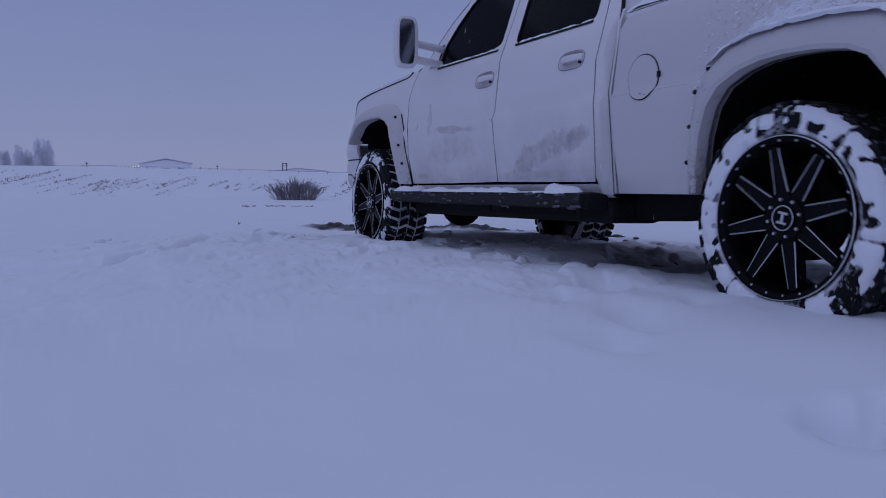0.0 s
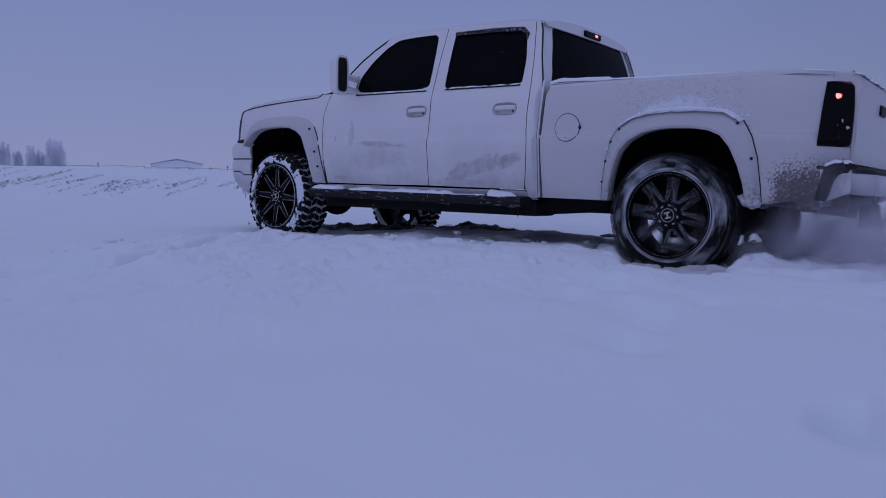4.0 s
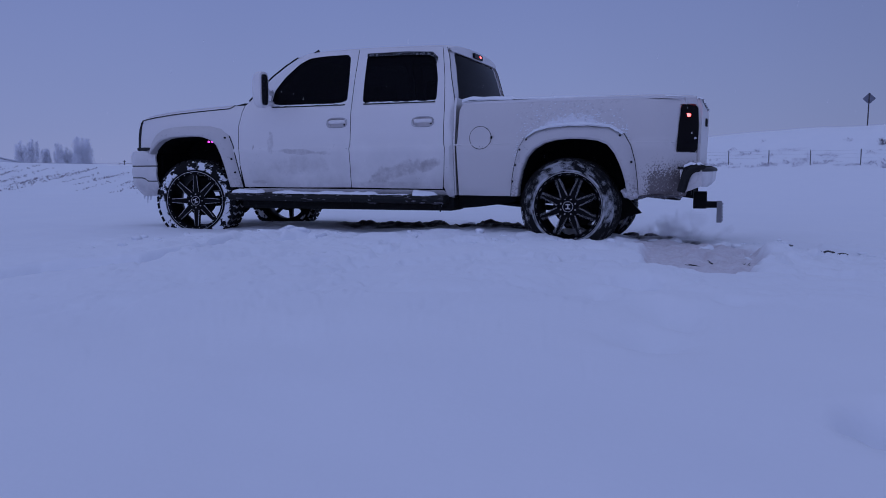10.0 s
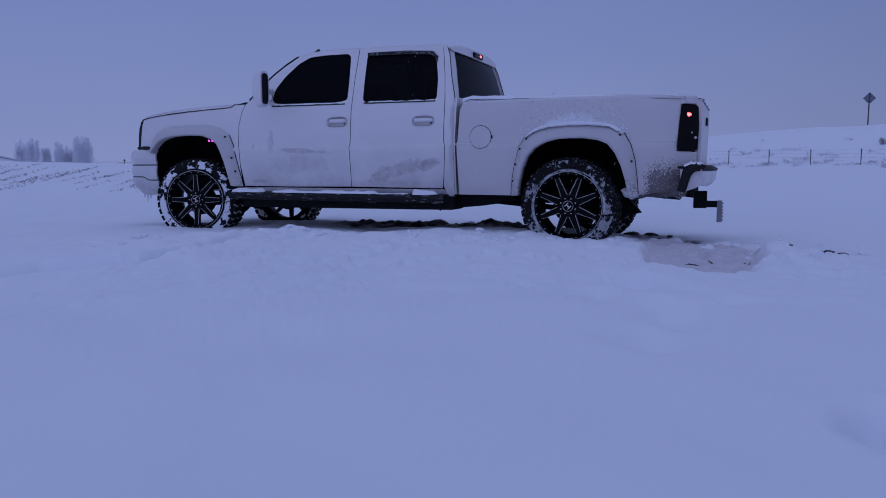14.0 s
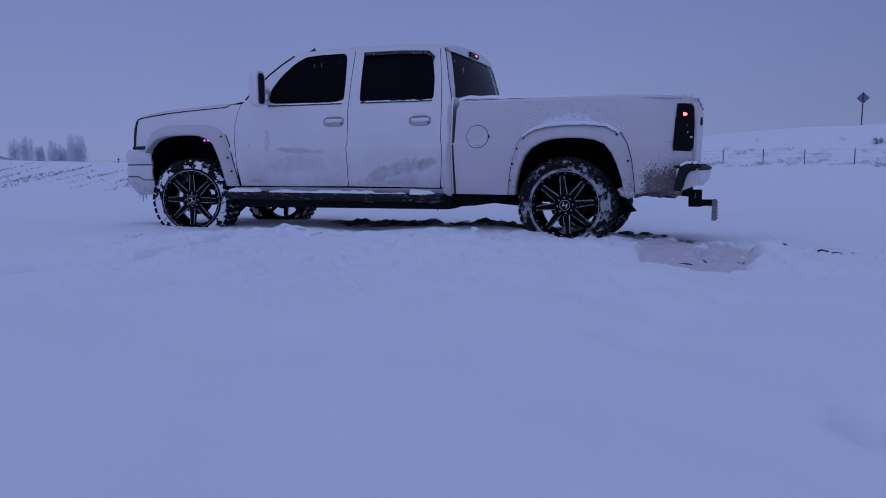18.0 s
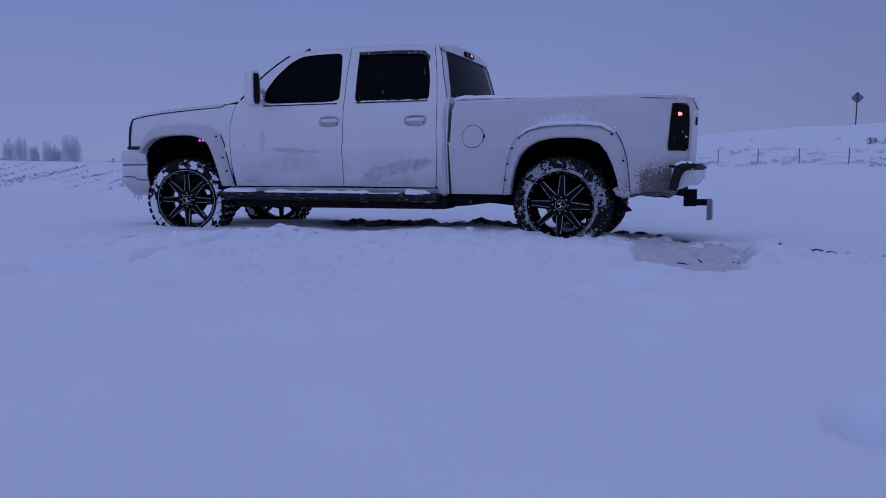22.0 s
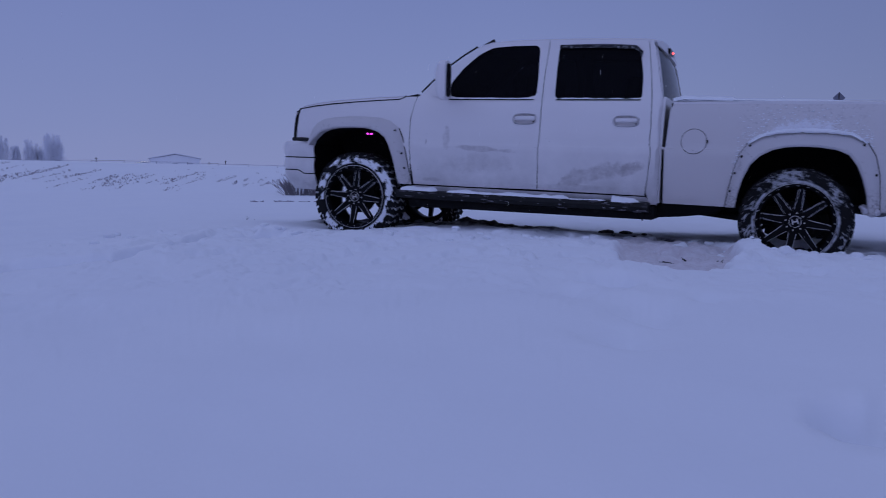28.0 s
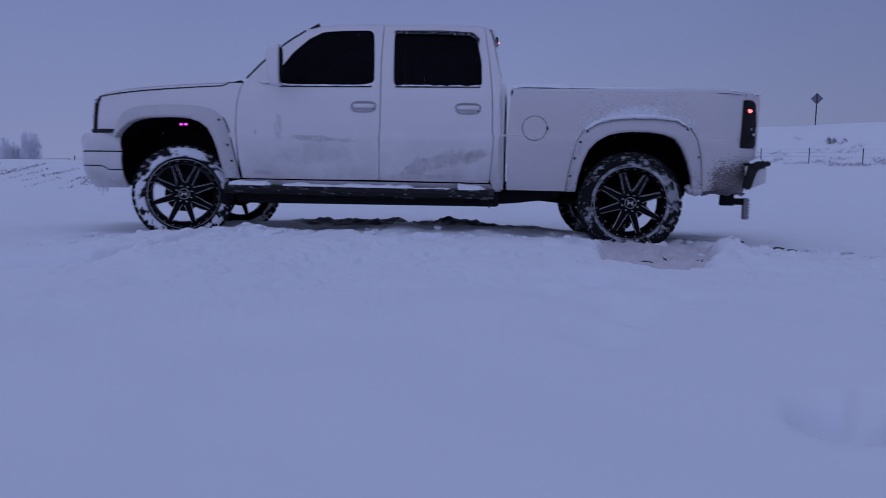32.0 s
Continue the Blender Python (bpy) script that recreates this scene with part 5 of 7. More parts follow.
    bm.free()
    nut_me.materials.append(MILLED)
    for k in range(8):
        a = (k + 0.5) * math.pi / 4
        ob = place("lug_nut", nut_me, cap)
        ob.location = (0.068 * math.cos(a), 0.004, 0.068 * math.sin(a))
    return wheel


wheels = {}
first = build_wheel(RUBBER, TREAD, "mud-terrain tyre packed with snow on a black rim")
second = build_wheel(RUBBER_REAR, TREAD_REAR, "spinning mud-terrain tyre flecked with snow on a black rim")
for key, src in (("fl", first), ("rl", second)):
    src.parent = truck
    wheels[key] = src
for key, src in (("fr", first), ("rr", second)):
    ob = copy_thing(src, Matrix.Identity(4))
    ob.parent = truck
    wheels[key] = ob


# ---------------------------------------------------------------- snowy ground, one sheet to the horizon
HEIGHTS = ((0.0, 0.6, 0.26), (-1.5, 1.2, 0.27), (1.5, 1.0, 0.29), (1.3, 2.6, 0.30), (-0.6, 3.0, 0.28), (-2.2, 3.2, 0.21), (-1.7, 4.6, 0.215), (-2.5, 5.6, 0.19), (3.2, 3.0, 0.24),
           (1.4, 4.4, 0.21), (0.2, 5.2, 0.24), (0.9, 6.4, 0.20), (0.0, 7.0, 0.19), (-1.0, 7.6, 0.18), (-2.2, 7.4, 0.17), (-3.0, 8.6, 0.13),
           (1.9, 6.9, 0.15), (2.9, 6.1, 0.08), (3.5, 5.9, 0.06), (2.75, 5.5, 0.06), (4.6, 5.5, 0.10), (3.5, 8.5, 0.06), (1.5, 9.0, 0.11), (-1.5, 10.0, 0.12),
           (0.0, 13.0, 0.10), (-6.0, 9.0, 0.10), (-8.0, 14.0, 0.10), (7.0, 10.0, 0.10), (6.0, 4.0, 0.20), (0.0, -4.0, 0.25), (-5.0, 2.0, 0.22))
RUT = ((-1.7, 9.2), (-1.35, 9.35), (-0.6, 9.5), (0.74, 9.0), (1.7, 8.2), (2.18, 7.4), (2.75, 6.75), (3.3, 6.1), (4.3, 5.2))
PIT = ((1.52, 6.45), (1.32, 5.5), (1.17, 4.65), (1.2, 4.1), (1.3, 3.9), (1.55, 4.0), (2.05, 5.0), (2.5, 6.1), (2.35, 6.95), (2.0, 7.5), (1.72, 7.4))


def smooth(a, b, x):
    t = np.clip((x - a) / (b - a), 0, 1)
    return t * t * (3 - 2 * t)


def wave(x, y, k):
    """Cheap layered noise from sines with odd directions."""
    out = 0
    for j, (a, b, p) in enumerate(((0.93, 0.37, 0.3), (-0.41, 0.91, 1.7), (0.66, -0.75, 4.1), (0.17, 0.98, 2.2), (-0.88, -0.47, 5.2))):
        q = k * (1 + 0.31 * j)
        out = out + np.sin(q * (a * x + b * y) + p + 1.3 * np.sin(q * 0.43 * (b * x - a * y) + p)) / 5
    return out


def lattice(x, y, seed):
    h = np.sin(x * 127.1 + y * 311.7 + seed * 74.7) * 43758.5453
    return h - np.floor(h)


def value_noise(x, y, seed=0):
    xi, yi = np.floor(x), np.floor(y)
    u, v = x - xi, y - yi
    u, v = u * u * (3 - 2 * u), v * v * (3 - 2 * v)
    a, b = lattice(xi, yi, seed), lattice(xi + 1, yi, seed)
    c, d = lattice(xi, yi + 1, seed), lattice(xi + 1, yi + 1, seed)
    return (a * (1 - u) + b * u) * (1 - v) + (c * (1 - u) + d * u) * v


def rough(x, y, scale, octaves=4):
    """Layered noise about zero, scale in waves to the metre."""
    out, amp, total = 0, 1.0, 0.0
    for k in range(octaves):
        out = out + amp * (value_noise(x * scale + 17.3 * k, y * scale - 9.1 * k, k) - 0.5)
        total += amp
        amp, scale = amp * 0.55, scale * 2.07
    return out / total


def curve_distance(x, y, pts):
    """Distance to a polyline, and on which side (+ beyond it)."""
    best, sgn = np.full(np.shape(x), 1e9), np.zeros(np.shape(x))
    for (x1, y1), (x2, y2) in zip(pts, pts[1:]):
        dx, dy = x2 - x1, y2 - y1
        t = np.clip(((x - x1) * dx + (y - y1) * dy) / (dx * dx + dy * dy), 0, 1)
        d = np.hypot(x - x1 - t * dx, y - y1 - t * dy)
        c = dx * (y - y1) - dy * (x - x1)
        sgn = np.where(d < best, np.sign(c), sgn)
        best = np.minimum(best, d)
    return best, sgn


def in_region(x, y, pts):
    hit = np.zeros(np.shape(x), bool)
    for (x1, y1), (x2, y2) in zip(pts, pts[1:] + pts[:1]):
        if y1 != y2:
            hit ^= ((y1 > y) != (y2 > y)) & (x < (x2 - x1) * (y - y1) / (y2 - y1) + x1)
    return hit


def ground_height(x, y):
    """Height of the snow, and the shares of bare soil and dirty slush in it."""
    x, y = np.asarray(x, float), np.asarray(y, float)
    r, az = np.hypot(x, y), np.degrees(np.arctan2(-x, y))     # az: to the left of straight ahead
    num, den = np.full(x.shape, 0.10 * 0.004), np.full(x.shape, 0.004)
    for hx, hy, hz in HEIGHTS:
        w = np.exp(-((x - hx) ** 2 + (y - hy) ** 2) / (2 * 1.15 ** 2))
        num, den = num + w * hz, den + w
    z = num / den
    near = np.exp(-(r / 16) ** 2)
    z = z + near * (0.030 * wave(x, y, 1.6) + 0.014 * wave(x + 3, y, 4.6) + 0.004 * wave(x, y + 7, 15.0))
    z = z + (1 - near) * 0.03 * wave(x, y, 0.35) * np.exp(-r / 60)
    # ledge on the left where the bank's crust breaks off
    lx = np.interp(az, [8, 10.5, 14.5, 17.5, 21, 27, 34, 50], [5.8, 5.76, 5.25, 4.60, 4.15, 4.25, 4.05, 3.8]) + 0.07 * rough(x, y, 2.5, 4)
    ledge = smooth(8.5, 11, az) * (1 - smooth(50, 60, az))
    away = r - lx
    wall = smooth(0.42, 0.60, away + 0.12 * rough(x, y, 3.0, 4))
    z = z + ledge * (0.03 * smooth(-0.9, -0.04, away) * (1 - smooth(-0.02, 0.05, away)) - 0.12 * smooth(-0.02, 0.08, away) * (1 - wall) + 0.035 * wall * (1 - smooth(0.9, 2.4, away)))
    # the ruts
    rag = 0.03 * wave(x, y, 9.0) + 0.30 * rough(x, y, 3.5, 6)
    d, s = curve_distance(x, y, RUT)
    right = smooth(0.9, 1.7, x)
    there = smooth(-1.32, -1.0, x)
    trench = (1 - smooth(0.14, 0.26, d + rag + 0.10 * right)) * there * (1 - 0.55 * right)
    lip = np.exp(-((d + rag - 0.27) / 0.08) ** 2) * (s > 0) * (1 - right)
    z = z - 0.15 * trench * (1 - right) - 0.05 * smooth(-0.5, 0.3, d * np.where(s > 0, 1, -1)) * np.exp(-(d / 1.6) ** 2) * there * (1 + 0.1 * right) + 0.03 * lip * there + 0.05 * np.exp(-((d + rag - 0.45) / 0.2) ** 2) * (s < 0) * there * (1 - right) * np.abs(rough(x, y, 4.0, 5)) * 4
    deep = 0.20 * np.exp(-((x + 0.55) / 0.42) ** 2) + 0.06 * np.exp(-((x - 0.5) / 0.5) ** 2) + 0.03 * np.exp(-((x + 1.1) / 0.25) ** 2)
    off = (d * np.where(s > 0, 1, -1)) + 1.3 * rag
    soil = smooth(-0.46 - 2.4 * deep, -0.42 - 2.4 * deep, off - 0.28 * right) * (1 - smooth(0.26 - 0.23 * right, 0.31 - 0.24 * right, off)) * there
    soil = soil * (1 - right * smooth(-0.08, -0.02, rough(x, y, 1.6, 3)))
    z = z + 0.035 * np.exp(-((off + 0.40 + deep) / 0.13) ** 2) * there * (1 - right) * (0.3 + 4.5 * np.abs(rough(x, y, 2.2, 4)))
    z = z + soil * (0.12 * rough(x, y, 6.0, 5) + 0.01) * (1 - right) - 0.045 * np.exp(-((off + 0.45) / 0.5) ** 2) * there * (1 - right)
    z = z - 0.035 * np.exp(-(((x + 0.72) / 0.34) ** 2 + ((y - 7.4) / 0.9) ** 2))
    # on the right the crust is only cut: a low broken step with earth showing in its face
    cut = d * np.where(s > 0, 1, -1) + 0.10 * rough(x, y, 3.0, 5)
    up = smooth(-0.02, 0.05, cut)
    z = z + right * (0.012 * up - 0.045 * (1 - up)) * np.exp(-(d / 0.55) ** 2)
    broken = smooth(-0.07, 0.0, rough(x + 2.0, y, 1.3, 4))
    soil = soil * (1 - right) + right * broken * smooth(-0.05, -0.01, cut) * (1 - smooth(0.015, 0.05, cut)) * smooth(-0.12, 0.05, rough(x, y, 7.0, 3))
    # the hole dug by the rear wheel
    pit_d = curve_distance(x, y, list(PIT) + [PIT[0]])[0] * np.where(in_region(x, y, list(PIT)), -1, 1) + 0.6 * rag
    pit = 1 - smooth(-0.09, 0.01, pit_d)
    z = z - pit * (0.10 - 0.085 * smooth(5.2, 6.8, y)) + 0.03 * np.exp(-((pit_d - 0.10) / 0.09) ** 2) * (x > 2.0) * (y < 6.6)
    z = z + pit * 0.06 * rough(x, y, 8.0, 5)
    heap = np.exp(-(((x - 2.55) / 0.30) ** 2 + ((y - 6.0) / 0.35) ** 2)) + 0.4 * np.exp(-(((x - 2.2) / 0.25) ** 2 + ((y - 5.3) / 0.25) ** 2))
    z = z + heap * (0.012 + 0.13 * rough(x, y, 5.0, 5))
    slush = pit * 0.9
    soil = soil * (1 - pit * (1 - right))
    # an old dent near the eye
    dent = np.exp(-(((x - 0.795) / 0.075) ** 2 + ((y - 1.385) / 0.080) ** 2) ** 1.5) + 0.35 * np.exp(-(((x - 0.91) / 0.05) ** 2 + ((y - 1.46) / 0.05) ** 2) ** 2)
    z = z - 0.17 * dent
    for hx, hy, s, deep_by in ((0.80, 3.38, 0.10, 0.05), (0.74, 2.62, 0.11, 0.08), (0.58, 2.15, 0.09, 0.07), (0.55, 3.0, 0.09, 0.03), (1.05, 2.9, 0.08, 0.03)):
        z = z - deep_by * np.exp(-(((x - hx) / s) ** 2 + ((y - hy) / (1.6 * s)) ** 2) + 4 * rough(x, y, 3.0, 3))
    # churned strip in front of the truck and lumps thrown aside
    churn = np.exp(-(((y - 6.55 - 0.12 * x) / 0.55) ** 2)) * smooth(-3.4, -2.4, x) * (1 - smooth(1.3, 1.6, x))
    z = z + churn * 0.13 * np.maximum(-0.05, rough(x, y, 2.6, 5))
    trodden = np.exp(-(((y - 5.4) / 2.2) ** 2)) * smooth(-2.6, -1.2, x) * (1 - smooth(3.6, 4.6, x))
    z = z + trodden * (0.045 * rough(x, y, 1.7, 6) + 0.035 * np.maximum(0, rough(x + 4, y, 5.0, 4)))
    # thin plates of crust with broken edges
    for k, (sc, step) in enumerate(((0.9, 0.034), (1.5, 0.026), (2.4, 0.018))):
        h = rough(x + 5.1 * k, 0.6 * y - 2.3 * k, sc, 6)
        z = z + trodden * step * (smooth(0.0, 0.03, h - 0.03) + 0.6 * smooth(0.0, 0.03, -h - 0.06))
    swept = np.exp(-(((x - 2.2) / 1.0) ** 2 + ((y - 4.2) / 1.6) ** 2))
    z = z + swept * 0.05 * rough(x, y, 3.2, 5)
    # bank on the far left, with its flat top
    bx = y + 0.10 * x
    bank = np.clip((bx + 0.3 * wave(x, y, 0.7) - 21.0) / 5.2, 0, 1) * (1 - smooth(4.0, 12.0, x))
    z = z + bank * np.clip(0.54 + 0.031 * (-3.4 - x), 0.2, 1.1) + bank * 0.05 * wave(x, y, 1.9) * np.exp(-r / 40)
    # slope up to the road on the right
    u = x * 0.80 + y * 0.60
    rise = smooth(4, 16, x - 0.10 * y)
    z = z + rise * (1.25 * smooth(30, 62, u) + 3.10 * smooth(52, 66, u) * smooth(2, 32, x) + 0.5 * smooth(60, 90, x))
    z = z + rise * 0.10 * wave(x, y, 0.45) * smooth(25, 50, r) * np.exp(-r / 300)
    return z, np.clip(soil, 0, 1), np.clip(slush, 0, 1)


def build_ground():
    radii = np.concatenate([[0.02], np.geomspace(0.35, 3.0, 60), np.linspace(3.0, 11.5, 330)[1:], np.geomspace(11.5, 90, 130)[1:], np.geomspace(90, 4500, 30)[1:]])
    front = np.arange(-36, 36.01, 0.16)
    rest = np.concatenate([np.arange(38, 60, 2.0), np.arange(60, 300, 6.0), np.arange(300, 323, 2.0)])
    angles = np.radians(np.concatenate([front, rest]))
    R, A = np.meshgrid(radii, angles, indexing="ij")
    X, Y = -R * np.sin(A), R * np.cos(A)
    Z, soil, slush = ground_height(X, Y)
    n, m = X.shape
    idx = np.arange(n * m).reshape(n, m)
    a, b = idx[:-1, :], idx[1:, :]
    quads = np.stack([a, b, np.roll(b, -1, 1), np.roll(a, -1, 1)], -1).reshape(-1, 4)
    me = bpy.data.meshes.new("ground")
    me.from_pydata(np.stack([X, Y, Z], -1).reshape(-1, 3).tolist(), [], quads[:, ::-1].tolist())
    for name, data in (("soil", soil), ("slush", slush)):
        me.attributes.new(name, "FLOAT", "POINT").data.foreach_set("value", data.ravel().astype(np.float32))
    me.materials.append(SNOW)
    me.shade_smooth()
    return tagged(new("ground", me), "deep blue-white snow with wheel ruts and a dug-out hollow", "snow", kind="structure")


ground = build_ground()


def on_ground(x, y):
    return float(ground_height(np.array([x]), np.array([y]))[0][0])


# ---------------------------------------------------------------- things in the snow
def clods():
    """Dark clods of frozen earth along the far rut."""
    rng = random.Random(4)
    for k in range(46):
        s = 2.2 + rng.random() * (len(RUT) - 4.2)
        j = int(s)
        (x1, y1), (x2, y2) = RUT[j], RUT[j + 1]
        t = s - j
        x, y = x1 + (x2 - x1) * t + rng.gauss(0, 0.08), y1 + (y2 - y1) * t + abs(rng.gauss(0.10, 0.08))
        r = rng.uniform(0.02, 0.06) * (1.3 if y > 8 else 0.7)
        bm = bmesh.new()
        bmesh.ops.create_icosphere(bm, subdivisions=2, radius=r)
        for v in bm.verts:
            v.co *= 1 + 0.45 * noise.noise(v.co * 18 + Vector((k, 0, 0)))
            v.co.z *= 0.34
        ob = part("snow_clod", bm, SOIL if rng.random() < 0.55 else CAKED, None)
        ob.location = (x, y, on_ground(x, y) + r * 0.15)
        tagged(ob, "broken clod of frozen earth and snow beside the rut", "clod", "clods along the rut")


SOIL = material("frozen_earth", (0.050, 0.045, 0.050), 0.95)
over(SOIL, remap(SOIL, noise_node(SOIL, 25, 4), 0.55, 0.7, 0, 0.6), (0.5, 0.5, 0.55), 0.9)
clods()


def snow_chunks():
    rng = random.Random(9)
    spots = [(rng.uniform(-2.6, 1.4), rng.gauss(6.35, 0.35)) for _ in range(60)] + [(rng.uniform(2.2, 3.4), rng.gauss(5.6, 0.35)) for _ in range(22)]
    for k, (x, y) in enumerate(spots):
        r = rng.uniform(0.012, 0.045)
        bm = bmesh.new()
        bmesh.ops.create_icosphere(bm, subdivisions=2, radius=r)
        for v in bm.verts:
            v.co *= 1 + 0.5 * noise.noise(v.co * 22 + Vector((0, k, 0)))
            v.co.z *= 0.6
        ob = part("snow_chunk", bm, CAKED, None, smooth=True)
        ob.location = (x, y, on_ground(x, y) + r * 0.1)
        tagged(ob, "small broken chunk of snow on the crust", "snow chunk", "snow chunks")


snow_chunks()


def twig_clump(name, at, n, size, rng, mat, label, flat=0.3, forks=2):
    bm = bmesh.new()
    for _ in range(n):
        p = Vector((rng.gauss(0, size * 0.35), rng.gauss(0, size * 0.12), -0.03))
        d = Vector((rng.choice((-1, 1)) * rng.uniform(0.5, 1.0), rng.gauss(0, 0.4), flat + rng.random() * 0.30)).normalized()
        L = size * rng.uniform(0.35, 0.8)
        q = p + d * L * 0.6
        add_tube(bm, p, q, 0.0055, 0.004, 5)
        for _ in range(forks):
            d2 = (d + Vector((rng.gauss(0, 0.6), rng.gauss(0, 0.3), rng.gauss(0.08, 0.18)))).normalized()
            add_tube(bm, q, q + d2 * L * rng.uniform(0.25, 0.5), 0.004, 0.002, 5)
    ob = part(name, bm, mat, None)
    ob.location = (*at, on_ground(*at))
    return ob


rng = random.Random(12)
tagged(twig_clump("dead_branch", (1.86, 5.16), 15, 0.24, rng, TWIG, "", -0.04), "dark dead twigs sticking out of the dug hollow", "twigs")
tagged(twig_clump("dead_branch", (-2.08, 9.6), 3, 0.12, rng, TWIG, ""), "thin dark twig poking up from the snow", "twigs")


def ray_at(yaw, d):
    """A place d metres off, yaw degrees to the left of straight ahead."""
    return -d * math.sin(radians(yaw)), d * math.cos(radians(yaw))


def bush(at, w, h, label, n=150, seed=2):
    rng = random.Random(seed)
    ob = thing("bush", label, "bush", m=pose(*at, on_ground(*at)))
    bm = bmesh.new()
    for _ in range(n):
        p = Vector((rng.uniform(-0.28, 0.28) * w, rng.gauss(0, 0.12), -0.05))
        lean = (p.x / (w * 0.5)) * 0.9 + rng.gauss(0, 0.25)
        d = Vector((lean, rng.gauss(0, 0.3), 1.0)).normalized()
        L = h * rng.uniform(0.55, 1.05) * (1 - 0.35 * abs(p.x / (w * 0.5)))
        q = p + d * L * 0.55
        add_tube(bm, p, q, 0.008, 0.006, 4)
        for _ in range(4):
            d2 = (d + Vector((rng.gauss(0, 0.35), rng.gauss(0, 0.3), rng.gauss(0, 0.2)))).normalized()
            add_tube(bm, q, q + d2 * L * rng.uniform(0.25, 0.5), 0.005, 0.002, 4)
    part("twig_mass", bm, TWIG_BUSH, ob)
    return ob


TWIG_BUSH = material("bush_twigs", (0.22, 0.20, 0.23), 0.95)
bush(ray_at(-28.6, 64.3), 0.85, 0.62, "small dark bush on the snowy slope", 60, 5)
bush((-2.84, 19.8), 1.50, 0.66, "bare brown bush at the foot of the bank", 210)


def weeds():
    """Dry weeds poking out of the bank and of the slope: too many to count."""
    rng = random.Random(6)
    verts, faces = [], []

    pale_verts, pale_faces = [], []

    def stalk(x, y, h, r, verts=verts, faces=faces):
        z = on_ground(x, y)
        for _ in range(rng.randint(3, 6)):
            a = rng.uniform(0, math.pi)
            ox, oy = math.cos(a) * r, math.sin(a) * r
            lx, ly = rng.gauss(0, h * 0.6), rng.gauss(0, h * 0.5)
            dx, dy = rng.gauss(0, h * 0.6), rng.gauss(0, h * 0.3)
            s = len(verts)
            verts.extend([(x + dx - ox, y + dy - oy, z - 0.02), (x + dx + ox, y + dy + oy, z - 0.02), (x + dx + lx + ox * 0.4, y + dy + ly, z + h * rng.uniform(0.4, 1.0)), (x + dx + lx - ox * 0.4, y + dy + ly, z + h * rng.uniform(0.4, 1.0))])
            faces.append((s, s + 1, s + 2, s + 3))
    for _ in range(84):                      # clumps that run slantwise up the bank
        x0, row0, n = rng.uniform(-19, 3.0), rng.uniform(0.05, 0.55), rng.randint(6, 18)
        tall = rng.uniform(0.5, 1.1)
        for k in range(n):
            row = min(1.0, row0 + k * 0.028)
            x = x0 + 0.95 * (row - row0) + rng.gauss(0, 0.06)
            stalk(x, 21.0 + 5.2 * row - 0.10 * x, rng.uniform(0.02, 0.07) * tall, 0.014)
    for _ in range(60):
        x, row = rng.uniform(-19, 3.0), rng.uniform(0.0, 1.0)
        stalk(x, 21.0 + 5.2 * row - 0.10 * x, rng.uniform(0.02, 0.05), 0.007)
    tufts = [(rng.uniform(-14, -34), rng.gauss(0, 1.6)) for _ in range(70)]       # along the fence and on the slope behind it
    tufts += [(rng.uniform(-16, -34), rng.uniform(2, 9)) for _ in range(26)]
    for yaw, off in tufts:
        d = float(np.interp(-yaw, (13.85, 17.85, 21.95, 27.35, 34.0), (72, 66.6, 63, 59, 55))) + off
        for _ in range(rng.randint(2, 7)):
            stalk(-d * math.sin(radians(yaw)) + rng.gauss(0, 0.22), d * math.cos(radians(yaw)) + rng.gauss(0, 0.22), rng.uniform(0.08, 0.26), 0.012, pale_verts, pale_faces)
    for _ in range(26):
        stalk(rng.uniform(-3.3, -1.9), rng.gauss(15.7, 0.10), rng.uniform(0.015, 0.03), 0.02)
    tagged(new("frosted_weeds", mesh("frosted_weeds", pale_verts, pale_faces, PALE_WEED)), "pale frosted weeds along the wire fence", "weeds", kind="stuff")
    ob = new("dry_weeds", mesh("dry_weeds", verts, faces, WEED))
    tagged(ob, "dry brown weeds poking through the snow of the bank", "weeds", kind="stuff")


weeds()


# ---------------------------------------------------------------- fence, road sign, far things
fence = thing("wire_fence", "wire fence on thin dark posts across the snowy slope", "fence")
tops = []
for yaw, d in ((-13.85, 72), (-15.85, 69), (-17.85, 66.6), (-19.45, 65), (-21.95, 63), (-24.45, 61), (-27.35, 59), (-30.45, 57), (-34.0, 55)):
    x, y = ray_at(yaw, d)
    z = on_ground(x, y)
    tube("post", (x, y, z - 0.3), (x, y, z + 1.05), 0.032, POST, fence, n=8)
    tops.append(Vector((x, y, z)))
for h in (0.48, 0.74, 0.98):
    bm = bmesh.new()
    for a, b in zip(tops, tops[1:]):
        add_tube(bm, a + Vector((0, 0, h)), b + Vector((0, 0, h - 0.0)), 0.003, n=4)
    part("wire", bm, POST, fence)

sx, sy = ray_at(-27.62, 72)
sz = on_ground(sx, sy)
sign = thing("road_sign", "grey back of a diamond road sign on a dark post", "road sign", m=pose(sx, sy, sz, 0, 0, -24))
tube("sign_post", (0, 0, -0.4), (0.03, 0, 2.38), 0.048, POST, sign, n=8)
bm = bmesh.new()
add_box(bm, (-0.33, -0.09, -0.33), (0.33, -0.07, 0.33), 0.004)
bmesh.ops.rotate(bm, verts=bm.verts, cent=(0, 0, 0), matrix=Matrix.Rotation(radians(45), 3, "Y"))
bmesh.ops.translate(bm, verts=bm.verts, vec=(0.03, 0.0, 2.10))
part("sign_plate", bm, SIGN_BACK, sign, "grey unpainted back of the plate")
